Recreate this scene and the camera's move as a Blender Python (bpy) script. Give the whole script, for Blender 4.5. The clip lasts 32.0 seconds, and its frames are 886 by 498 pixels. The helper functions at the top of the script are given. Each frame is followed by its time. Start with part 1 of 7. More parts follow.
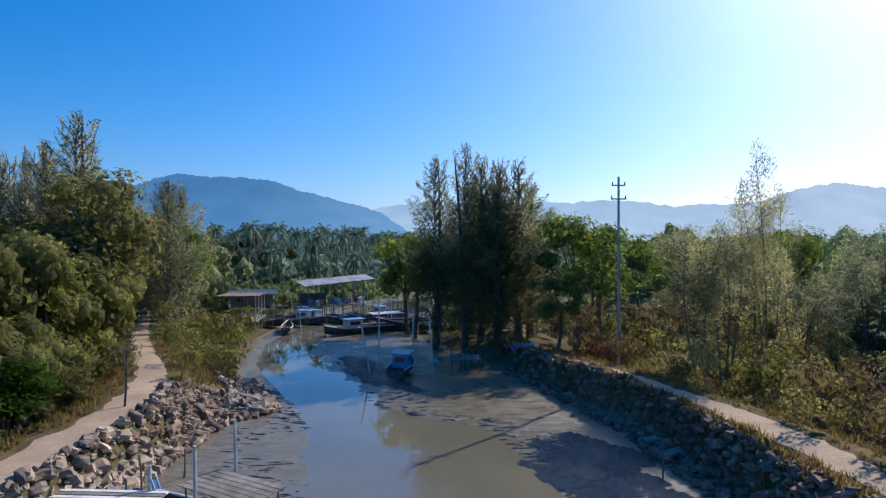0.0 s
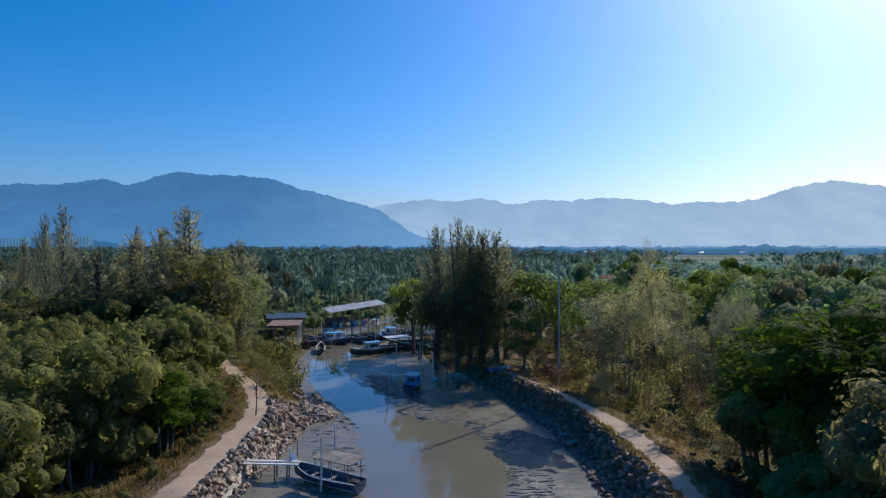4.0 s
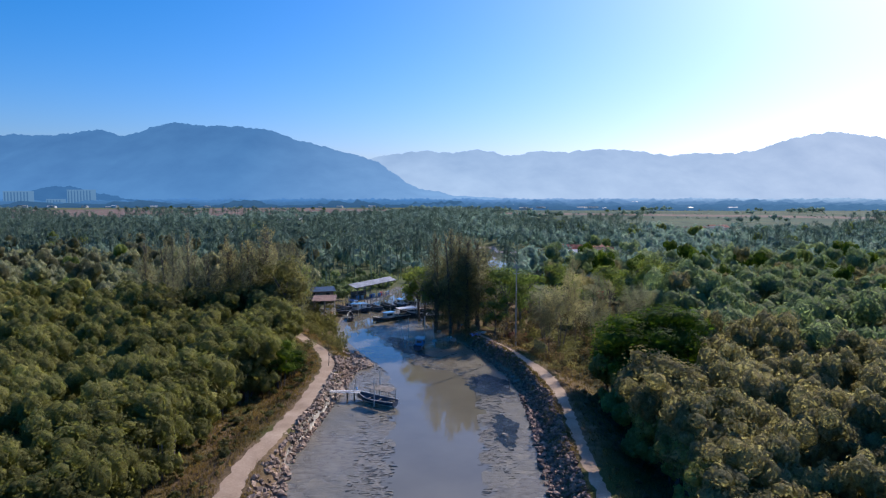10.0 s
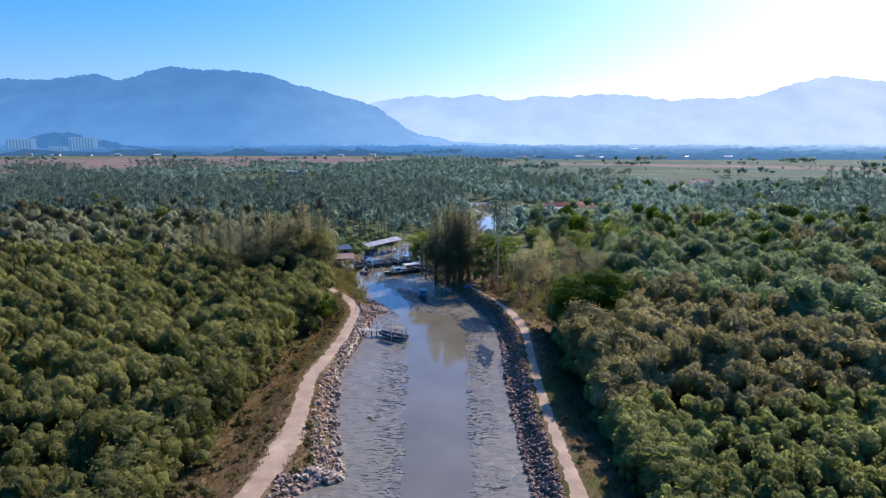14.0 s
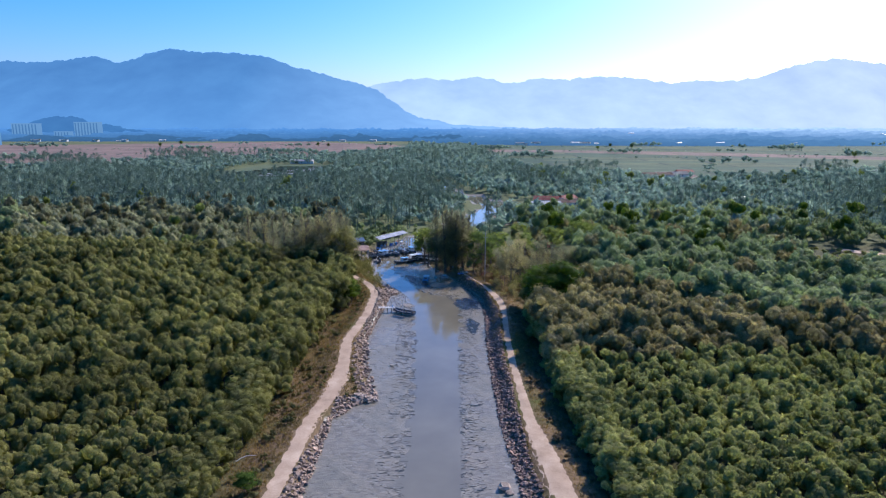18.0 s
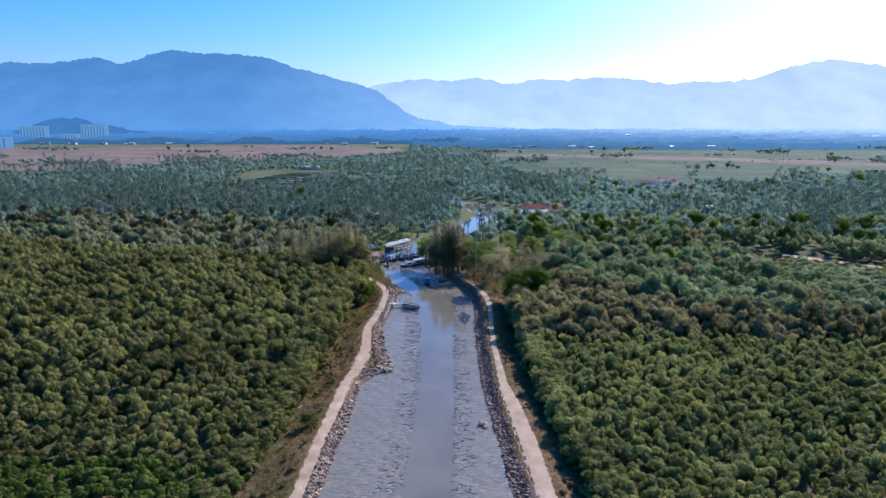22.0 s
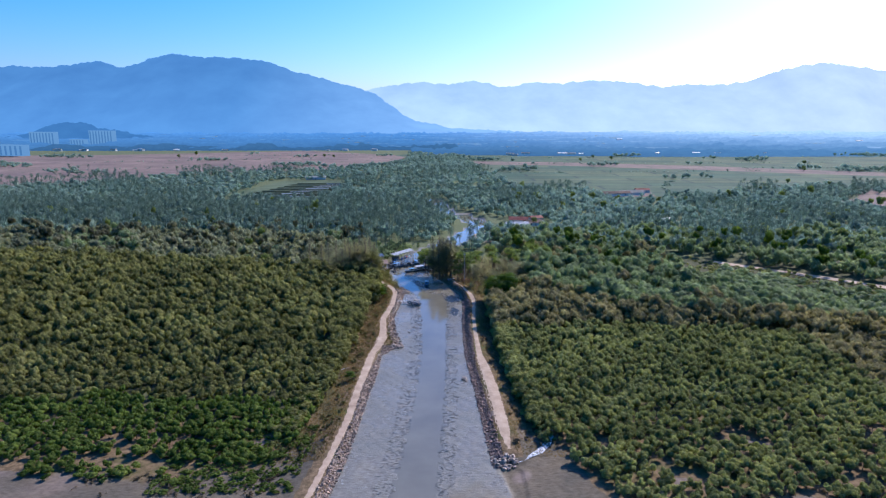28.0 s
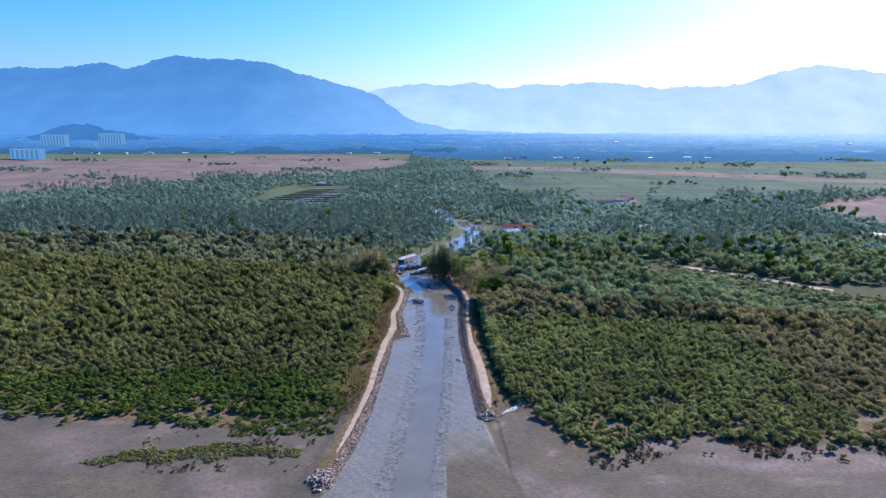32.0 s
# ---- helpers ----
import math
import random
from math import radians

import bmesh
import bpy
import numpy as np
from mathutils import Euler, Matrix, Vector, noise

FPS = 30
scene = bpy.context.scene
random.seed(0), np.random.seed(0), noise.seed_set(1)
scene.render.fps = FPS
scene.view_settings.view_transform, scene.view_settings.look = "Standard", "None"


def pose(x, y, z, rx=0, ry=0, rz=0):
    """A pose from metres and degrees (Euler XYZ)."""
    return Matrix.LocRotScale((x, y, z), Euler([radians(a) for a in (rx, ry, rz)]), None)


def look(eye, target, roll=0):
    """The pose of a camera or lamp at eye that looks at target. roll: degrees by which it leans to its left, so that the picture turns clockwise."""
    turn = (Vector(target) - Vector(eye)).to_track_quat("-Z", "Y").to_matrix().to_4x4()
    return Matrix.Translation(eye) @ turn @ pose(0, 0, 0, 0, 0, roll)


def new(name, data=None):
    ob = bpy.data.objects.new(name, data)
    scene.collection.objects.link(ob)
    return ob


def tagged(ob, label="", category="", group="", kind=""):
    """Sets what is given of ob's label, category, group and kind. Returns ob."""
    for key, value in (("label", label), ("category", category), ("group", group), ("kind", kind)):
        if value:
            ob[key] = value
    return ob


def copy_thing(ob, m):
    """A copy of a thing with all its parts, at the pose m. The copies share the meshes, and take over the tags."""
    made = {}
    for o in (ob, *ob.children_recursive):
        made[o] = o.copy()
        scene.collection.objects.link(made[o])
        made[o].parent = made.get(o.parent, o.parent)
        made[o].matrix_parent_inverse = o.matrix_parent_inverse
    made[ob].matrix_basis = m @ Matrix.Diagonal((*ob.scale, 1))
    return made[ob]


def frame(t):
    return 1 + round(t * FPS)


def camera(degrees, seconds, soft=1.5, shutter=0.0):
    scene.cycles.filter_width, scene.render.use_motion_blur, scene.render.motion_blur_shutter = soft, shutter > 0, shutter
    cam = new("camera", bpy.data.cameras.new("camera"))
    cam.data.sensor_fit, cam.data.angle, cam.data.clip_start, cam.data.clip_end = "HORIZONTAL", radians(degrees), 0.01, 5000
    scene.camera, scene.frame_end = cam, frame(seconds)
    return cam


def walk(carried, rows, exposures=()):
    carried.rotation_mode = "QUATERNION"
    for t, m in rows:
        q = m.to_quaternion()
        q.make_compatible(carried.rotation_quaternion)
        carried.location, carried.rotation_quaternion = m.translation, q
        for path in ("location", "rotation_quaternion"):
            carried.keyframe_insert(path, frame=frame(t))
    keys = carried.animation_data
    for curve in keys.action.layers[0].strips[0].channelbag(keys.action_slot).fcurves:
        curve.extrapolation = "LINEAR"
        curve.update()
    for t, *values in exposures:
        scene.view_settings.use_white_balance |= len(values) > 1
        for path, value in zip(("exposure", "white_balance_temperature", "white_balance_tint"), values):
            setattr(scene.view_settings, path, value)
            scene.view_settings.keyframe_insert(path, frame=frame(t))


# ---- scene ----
# camera
cam = camera(70.7, 32.0, 1.25)
METRES, EYE, TILT, LEAN, TURN = 300.0, 11.5, 0.0, 0.0, 0.0
ROWS = [
    (0.0, 0.0, 0.0, 0.0, 0.0, 0.0, -0.0),
    (0.5, 0.0, -0.0104, 0.003, -0.01, -0.02, 0.01),
    (1.0, 0.0001, -0.0209, 0.006, -0.0, -0.05, -0.01),
    (1.5, 0.0001, -0.0307, 0.0089, -0.01, -0.13, 0.03),
    (2.0, 0.0002, -0.041, 0.0121, -0.01, -0.15, -0.01),
    (2.5, 0.0002, -0.0514, 0.0152, -0.03, -0.21, -0.01),
    (3.0, 0.0003, -0.062, 0.0185, -0.04, -0.26, 0.01),
    (3.5, 0.0004, -0.0719, 0.0216, -0.05, -0.32, 0.02),
    (5.5, 0.0001, -0.1148, 0.0338, -0.21, -0.23, 0.09),
    (6.0, 0.0001, -0.1248, 0.0368, -0.23, -0.29, 0.08),
    (6.5, 0.0, -0.1356, 0.0399, -0.26, -0.55, 0.08),
    (7.0, -0.0, -0.1464, 0.043, -0.27, -1.14, 0.06),
    (7.5, 0.0, -0.157, 0.0461, -0.29, -1.76, 0.06),
    (8.0, 0.0001, -0.1672, 0.0489, -0.3, -2.35, 0.08),
    (8.5, 0.0002, -0.178, 0.052, -0.31, -2.98, 0.08),
    (9.0, 0.0, -0.1888, 0.055, -0.34, -3.61, 0.09),
    (9.5, 0.0002, -0.1997, 0.0578, -0.32, -4.21, 0.07),
    (10.0, 0.0004, -0.2106, 0.061, -0.31, -4.88, 0.02),
    (10.5, 0.0003, -0.2207, 0.0636, -0.36, -5.46, 0.08),
    (11.0, 0.0004, -0.2319, 0.067, -0.36, -6.15, 0.09),
    (11.5, 0.0005, -0.2427, 0.0701, -0.36, -6.79, 0.06),
    (12.0, 0.0005, -0.2535, 0.0731, -0.38, -7.43, 0.04),
    (12.5, 0.0007, -0.2691, 0.0776, -0.36, -8.34, -0.0),
    (13.0, 0.0012, -0.2849, 0.0823, -0.32, -9.2, 0.02),
    (13.5, 0.0008, -0.3004, 0.0866, -0.37, -9.53, 0.02),
    (14.0, 0.0011, -0.3166, 0.0912, -0.32, -9.89, 0.02),
    (14.5, 0.0011, -0.3323, 0.0958, -0.32, -10.25, 0.01),
    (15.0, 0.0011, -0.3489, 0.1, -0.32, -10.67, -0.01),
    (15.5, 0.001, -0.3646, 0.1043, -0.34, -11.15, -0.0),
    (17.5, 0.0012, -0.4291, 0.1228, -0.36, -11.56, 0.04),
    (18.0, 0.0011, -0.4448, 0.1271, -0.36, -11.54, 0.01),
    (18.5, 0.0011, -0.4616, 0.1317, -0.36, -11.55, -0.0),
    (19.0, 0.0011, -0.4777, 0.1361, -0.38, -11.56, 0.01),
    (19.5, 0.0012, -0.4938, 0.1406, -0.39, -11.58, 0.02),
    (20.0, 0.0013, -0.5105, 0.1453, -0.38, -11.59, 0.02),
    (20.5, 0.0013, -0.5266, 0.1498, -0.39, -11.6, 0.02),
    (21.0, 0.0014, -0.5435, 0.1544, -0.4, -11.61, 0.02),
    (21.5, 0.0014, -0.5596, 0.159, -0.41, -11.63, 0.01),
    (22.0, 0.0015, -0.5758, 0.1635, -0.4, -11.63, 0.02),
    (22.5, 0.0016, -0.5927, 0.1684, -0.4, -11.66, 0.01),
    (23.0, 0.0016, -0.6089, 0.1729, -0.42, -11.65, 0.04),
    (23.5, 0.0017, -0.6257, 0.1777, -0.42, -11.69, 0.03),
    (24.0, 0.0018, -0.6418, 0.1821, -0.44, -11.69, 0.04),
    (24.5, 0.0019, -0.6589, 0.1865, -0.45, -11.65, 0.05),
    (25.0, 0.0021, -0.6751, 0.1913, -0.47, -11.66, 0.07),
    (25.5, 0.0022, -0.6913, 0.196, -0.49, -11.69, 0.08),
    (27.5, 0.0025, -0.7677, 0.217, -0.64, -11.62, 0.06),
    (28.0, 0.0029, -0.7885, 0.2228, -0.64, -11.61, 0.06),
    (28.5, 0.0031, -0.8101, 0.2289, -0.65, -11.61, 0.06),
    (29.0, 0.0029, -0.8316, 0.235, -0.64, -11.61, 0.05),
    (29.5, 0.0029, -0.8533, 0.241, -0.63, -11.62, 0.04),
    (30.0, 0.0028, -0.8751, 0.2472, -0.62, -11.63, 0.03),
    (30.5, 0.0028, -0.897, 0.2534, -0.62, -11.64, 0.02),
    (31.0, 0.0029, -0.9187, 0.2595, -0.61, -11.66, 0.0),
    (31.5, 0.0029, -0.9405, 0.2656, -0.6, -11.67, -0.0),
    (32.0, 0.0029, -0.9622, 0.2719, -0.58, -11.69, -0.02),
]
walk(cam, [(t, pose(0, 0, EYE, TILT, LEAN, TURN) @ pose(METRES * x, METRES * y, METRES * z, 90 + pitch, roll, yaw)) for t, x, y, z, yaw, pitch, roll in ROWS],
     [(0.0, 0.0, 6450, 11), (3.0, -0.19, 6350, 9), (6.0, -0.26, 6250, 9), (9.0, -0.13, 6500, 15), (13.0, 0.37, 6500, 20), (16.0, 0.39, 6300, 19), (27.0, 0.39, 5950, 18), (32.0, 0.46, 5850, 18)])

# ---- sky and sun ----
SUN_TURN, SUN_HEIGHT = 42.0, 36.0      # degrees to the right of straight ahead, and above the horizon
world = bpy.data.worlds.new("world")
scene.world = world
world.use_nodes = True
wn = world.node_tree
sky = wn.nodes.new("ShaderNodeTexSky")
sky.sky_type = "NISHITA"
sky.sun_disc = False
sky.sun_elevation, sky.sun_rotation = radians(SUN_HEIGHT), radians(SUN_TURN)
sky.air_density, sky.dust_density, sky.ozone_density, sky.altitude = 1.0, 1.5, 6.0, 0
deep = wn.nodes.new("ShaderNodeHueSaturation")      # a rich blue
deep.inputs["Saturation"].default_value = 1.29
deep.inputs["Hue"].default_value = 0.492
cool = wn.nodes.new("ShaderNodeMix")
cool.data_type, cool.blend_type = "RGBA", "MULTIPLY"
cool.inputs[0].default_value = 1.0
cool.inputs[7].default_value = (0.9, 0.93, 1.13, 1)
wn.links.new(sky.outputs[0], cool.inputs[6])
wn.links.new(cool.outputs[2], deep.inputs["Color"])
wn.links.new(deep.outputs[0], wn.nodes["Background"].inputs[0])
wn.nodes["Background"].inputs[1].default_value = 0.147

sun = new("sun", bpy.data.lights.new("sun", "SUN"))
sun.data.energy, sun.data.angle, sun.data.color = 5.0, radians(0.6), (1.0, 0.91, 0.77)
sa, sh = radians(SUN_TURN), radians(SUN_HEIGHT)
sun.matrix_world = look((math.sin(sa) * math.cos(sh) * 100, math.cos(sa) * math.cos(sh) * 100, math.sin(sh) * 100), (0, 0, 0))

# ---- materials ----
def node(nt, kind, **inputs):
    n = nt.nodes.new(kind)
    for k, v in inputs.items():
        n.inputs[k.replace("_", " ")].default_value = v
    return n


def ramp(nt, fac, stops):
    n = nt.nodes.new("ShaderNodeValToRGB")
    el = n.color_ramp.elements
    while len(el) < len(stops):
        el.new(0.5)
    for e, (p, c) in zip(el, stops):
        e.position, e.color = p, (*c, 1)
    nt.links.new(fac, n.inputs[0])
    return n.outputs[0]


def mix(nt, fac, a, b, blend="MIX"):
    n = nt.nodes.new("ShaderNodeMix")
    n.data_type, n.blend_type = "RGBA", blend
    for s, v in ((0, fac), (6, a), (7, b)):
        if hasattr(v, "links"):
            nt.links.new(v, n.inputs[s])
        else:
            n.inputs[s].default_value = v if s == 0 else (*v, 1)
    return n.outputs[2]


def position(nt, scale=(1, 1, 1)):
    g = nt.nodes.new("ShaderNodeNewGeometry")
    m = nt.nodes.new("ShaderNodeMapping")
    m.inputs["Scale"].default_value = scale
    nt.links.new(g.outputs["Position"], m.inputs["Vector"])
    return m.outputs[0]


def noise_at(nt, vec, scale, detail=4, rough=0.55):
    n = node(nt, "ShaderNodeTexNoise", Scale=scale, Detail=detail, Roughness=rough)
    nt.links.new(vec, n.inputs["Vector"])
    return n.outputs[0]


def fresh(name):
    m = bpy.data.materials.new(name)
    m.use_nodes = True
    nt = m.node_tree
    return m, nt, nt.nodes["Principled BSDF"]


def bump(nt, bsdf, height, strength, distance):
    b = node(nt, "ShaderNodeBump", Strength=strength, Distance=distance)
    nt.links.new(height, b.inputs["Height"])
    nt.links.new(b.outputs[0], bsdf.inputs["Normal"])


def surface(name, dark, mid, light, scale=1.0, rough=0.8, metal=0.0, relief=0.4, depth=0.02, per="none", stretch=(1, 1, 1), fine=9.0):
    """A worn surface: large stains and fine grain between three colours, with relief."""
    m, nt, p = fresh(name)
    v = position(nt, stretch)
    a, b = noise_at(nt, v, scale, 5), noise_at(nt, v, scale * fine, 6, 0.65)
    add = nt.nodes.new("ShaderNodeMath")
    add.operation = "MULTIPLY_ADD"
    nt.links.new(a, add.inputs[0])
    add.inputs[1].default_value = 0.6
    half = nt.nodes.new("ShaderNodeMath")
    half.operation = "MULTIPLY"
    half.inputs[1].default_value = 0.4
    nt.links.new(b, half.inputs[0])
    nt.links.new(half.outputs[0], add.inputs[2])
    col = ramp(nt, add.outputs[0], [(0.34, dark), (0.5, mid), (0.66, light)])
    if per != "none":
        src = nt.nodes.new("ShaderNodeObjectInfo").outputs["Random"] if per == "object" else nt.nodes.new("ShaderNodeNewGeometry").outputs["Random Per Island"]
        col = mix(nt, 1.0, col, ramp(nt, src, [(0.0, (0.55, 0.55, 0.58)), (0.5, (0.95, 0.93, 0.9)), (1.0, (1.5, 1.42, 1.3))]), "MULTIPLY")
    nt.links.new(col, p.inputs["Base Color"])
    p.inputs["Roughness"].default_value, p.inputs["Metallic"].default_value = rough, metal
    bump(nt, p, b, relief, depth)
    return m


def leaf(name, dark, mid, light, through_col, patch=0.05, gloss=0.6, mixin=0.5, per="island", grain=2.6, shine=0.04, lace=0.0):
    """Leaves: each clump its own shade, drifting from tree to tree, fine leaf grain, and letting some light through."""
    m, nt, p = fresh(name)
    g = nt.nodes.new("ShaderNodeNewGeometry")
    vec = position(nt)
    big, small = noise_at(nt, vec, patch, 4, 0.7), noise_at(nt, vec, grain, 4, 0.75)
    m1 = nt.nodes.new("ShaderNodeMath")
    m1.operation = "MULTIPLY_ADD"
    nt.links.new(g.outputs["Random Per Island"], m1.inputs[0])
    m1.inputs[1].default_value = 0.22
    nt.links.new(big, m1.inputs[2])
    col = ramp(nt, m1.outputs[0], [(0.36, dark), (0.6, mid), (0.86, light)])
    col = mix(nt, 1.0, col, ramp(nt, small, [(0.34, (0.74, 0.75, 0.74)), (0.5, (1.0, 1.0, 1.0)), (0.66, (1.34, 1.31, 1.24))]), "MULTIPLY")
    tree = noise_at(nt, vec, 0.28, 2, 0.5)
    col = mix(nt, 1.0, col, ramp(nt, tree, [(0.36, (0.8, 0.82, 0.83)), (0.5, (1.0, 1.0, 1.0)), (0.64, (1.24, 1.2, 1.12))]), "MULTIPLY")
    if per == "object":
        rnd = nt.nodes.new("ShaderNodeObjectInfo").outputs["Random"]
        col = mix(nt, 1.0, col, ramp(nt, rnd, [(0.0, (0.72, 0.78, 0.8)), (0.5, (1, 1, 1)), (1.0, (1.35, 1.22, 1.0))]), "MULTIPLY")
    nt.links.new(col, p.inputs["Base Color"])
    p.inputs["Roughness"].default_value = gloss
    p.inputs["Specular IOR Level"].default_value = shine
    b = node(nt, "ShaderNodeBump", Strength=0.9, Distance=0.25)
    nt.links.new(small, b.inputs["Height"])
    nt.links.new(b.outputs[0], p.inputs["Normal"])
    t = nt.nodes.new("ShaderNodeBsdfTranslucent")
    nt.links.new(mix(nt, 1.0, col, tuple(1.4 * c for c in through_col), "MULTIPLY"), t.inputs[0])
    s = nt.nodes.new("ShaderNodeMixShader")
    s.inputs[0].default_value = mixin
    nt.links.new(p.outputs[0], s.inputs[1])
    nt.links.new(t.outputs[0], s.inputs[2])
    last = s.outputs[0]
    if lace:
        # ragged leaf edges: small gaps between the leaflets of each clump
        cut = nt.nodes.new("ShaderNodeMath")
        cut.operation = "GREATER_THAN"
        cut.inputs[1].default_value = 0.425
        nt.links.new(noise_at(nt, vec, lace, 2, 0.6), cut.inputs[0])
        gap = nt.nodes.new("ShaderNodeBsdfTransparent")
        s2 = nt.nodes.new("ShaderNodeMixShader")
        nt.links.new(cut.outputs[0], s2.inputs[0])
        nt.links.new(gap.outputs[0], s2.inputs[1])
        nt.links.new(last, s2.inputs[2])
        last = s2.outputs[0]
    nt.links.new(last, nt.nodes["Material Output"].inputs[0])
    return m


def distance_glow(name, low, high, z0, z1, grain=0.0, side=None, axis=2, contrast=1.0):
    """Far backdrop: aerial haze painted as emission, between a low and a high tone, by height, drifting to a side tone
    along x.
    """
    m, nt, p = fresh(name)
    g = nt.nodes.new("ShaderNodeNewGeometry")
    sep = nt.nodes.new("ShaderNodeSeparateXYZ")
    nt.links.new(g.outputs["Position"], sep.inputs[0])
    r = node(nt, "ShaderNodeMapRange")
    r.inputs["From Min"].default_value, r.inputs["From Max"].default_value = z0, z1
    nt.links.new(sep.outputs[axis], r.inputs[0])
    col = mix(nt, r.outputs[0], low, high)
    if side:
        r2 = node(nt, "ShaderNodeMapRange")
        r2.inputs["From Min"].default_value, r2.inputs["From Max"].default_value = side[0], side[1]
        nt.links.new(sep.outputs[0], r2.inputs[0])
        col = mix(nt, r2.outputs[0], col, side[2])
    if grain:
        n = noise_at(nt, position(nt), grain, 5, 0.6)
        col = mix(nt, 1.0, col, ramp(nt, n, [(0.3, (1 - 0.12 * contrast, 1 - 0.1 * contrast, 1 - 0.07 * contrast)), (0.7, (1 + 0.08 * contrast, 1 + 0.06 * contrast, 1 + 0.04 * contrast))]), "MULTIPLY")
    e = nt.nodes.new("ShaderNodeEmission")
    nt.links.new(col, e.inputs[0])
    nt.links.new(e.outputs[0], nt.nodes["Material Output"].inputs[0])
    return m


LEAF_MANGROVE = leaf("mangrove_leaf", (0.094, 0.098, 0.04), (0.178, 0.18, 0.073), (0.282, 0.28, 0.122), (1.0, 1.05, 0.62), lace=5.0, grain=5.0, mixin=0.55)
LEAF_BELT = leaf("belt_mangrove_leaf", (0.124, 0.136, 0.053), (0.222, 0.234, 0.094), (0.34, 0.345, 0.155), (0.97, 1.03, 0.7), lace=4.5, mixin=0.55)
LEAF_BRIGHT = leaf("young_mangrove_leaf", (0.06, 0.092, 0.022), (0.115, 0.16, 0.04), (0.2, 0.24, 0.075), (1.0, 1.1, 0.5), lace=5.0, mixin=0.55)
LEAF_GREY = leaf("tall_mangrove_leaf", (0.137, 0.123, 0.067), (0.236, 0.213, 0.119), (0.35, 0.317, 0.19), (1.0, 1.02, 0.66), lace=4.5, grain=4.0, mixin=0.55)
LEAF_GREEN = leaf("broad_leaf", (0.095, 0.12, 0.047), (0.172, 0.208, 0.083), (0.266, 0.302, 0.13), (1.0, 1.1, 0.5), per="object", lace=6.0, mixin=0.6)
LEAF_OLIVE = leaf("olive_leaf", (0.076, 0.08, 0.037), (0.138, 0.138, 0.066), (0.208, 0.202, 0.104), (1.0, 1.0, 0.6), lace=6.0, mixin=0.58)
LEAF_GLOSSY = leaf("glossy_mangrove_leaf", (0.03, 0.055, 0.012), (0.062, 0.105, 0.022), (0.125, 0.18, 0.042), (1.0, 1.1, 0.35), per="object", lace=8.0)
LEAF_NEEDLE = leaf("casuarina_needle", (0.116, 0.119, 0.079), (0.182, 0.186, 0.122), (0.266, 0.268, 0.18), (1.0, 1.0, 0.85), gloss=0.7, mixin=0.74, per="object")
# palms and far woods: some blue distance haze is put into these leaf colours
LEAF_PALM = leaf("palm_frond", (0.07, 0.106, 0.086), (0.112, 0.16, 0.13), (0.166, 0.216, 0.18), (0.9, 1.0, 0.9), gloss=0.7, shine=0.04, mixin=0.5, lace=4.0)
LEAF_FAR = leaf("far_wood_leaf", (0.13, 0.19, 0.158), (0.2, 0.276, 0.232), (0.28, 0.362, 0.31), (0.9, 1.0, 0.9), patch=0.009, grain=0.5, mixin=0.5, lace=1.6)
LEAF_MIXED = leaf("mixed_wood_leaf", (0.145, 0.16, 0.103), (0.226, 0.244, 0.16), (0.318, 0.334, 0.23), (1.0, 1.0, 0.7), patch=0.03, lace=3.0, mixin=0.55)
LEAF_DEEP = leaf("deep_green_leaf", (0.124, 0.158, 0.09), (0.202, 0.248, 0.143), (0.296, 0.34, 0.205), (0.95, 1.05, 0.65), patch=0.04, lace=3.5, mixin=0.55)
LEAF_SCRUB = leaf("dry_scrub_leaf", (0.074, 0.062, 0.046), (0.13, 0.108, 0.078), (0.19, 0.158, 0.116), (1.0, 0.9, 0.5), patch=0.15, lace=7.0)
LEAF_SALT = leaf("salt_scrub_leaf", (0.12, 0.125, 0.045), (0.21, 0.21, 0.08), (0.31, 0.3, 0.14), (1.0, 1.0, 0.5), patch=0.2)
LEAF_RUST = leaf("russet_leaf", (0.085, 0.05, 0.038), (0.15, 0.085, 0.065), (0.22, 0.13, 0.1), (1.0, 0.8, 0.7), patch=0.3, lace=7.0)
GRASS = leaf("dry_grass", (0.09, 0.078, 0.036), (0.165, 0.125, 0.066), (0.26, 0.19, 0.115), (1.0, 0.95, 0.5), patch=0.12, gloss=0.8)
MUD = surface("rilled_mud", (0.12, 0.1, 0.083), (0.19, 0.165, 0.142), (0.26, 0.235, 0.2), 1.0, 0.3)
BARK = surface("grey_bark", (0.06, 0.05, 0.04), (0.12, 0.1, 0.085), (0.22, 0.19, 0.16), 1.5, 0.9)
WOOD_GREY = surface("weathered_wood", (0.1, 0.085, 0.07), (0.2, 0.18, 0.155), (0.34, 0.31, 0.28), 1.2, 0.85, stretch=(1, 1, 6))
POLE_WHITE = surface("pale_pole", (0.4, 0.38, 0.34), (0.6, 0.58, 0.54), (0.75, 0.73, 0.7), 2.0, 0.7)
ROCK = surface("revetment_rock", (0.15, 0.11, 0.085), (0.3, 0.235, 0.185), (0.52, 0.44, 0.37), 1.4, 0.85, per="object", relief=0.6)
ROCK_JOINED = surface("revetment_rock_far", (0.12, 0.082, 0.058), (0.25, 0.18, 0.135), (0.46, 0.37, 0.3), 1.4, 0.85, per="island", relief=0.6)
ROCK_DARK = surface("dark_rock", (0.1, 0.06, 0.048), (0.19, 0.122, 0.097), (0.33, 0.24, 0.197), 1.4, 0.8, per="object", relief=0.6)
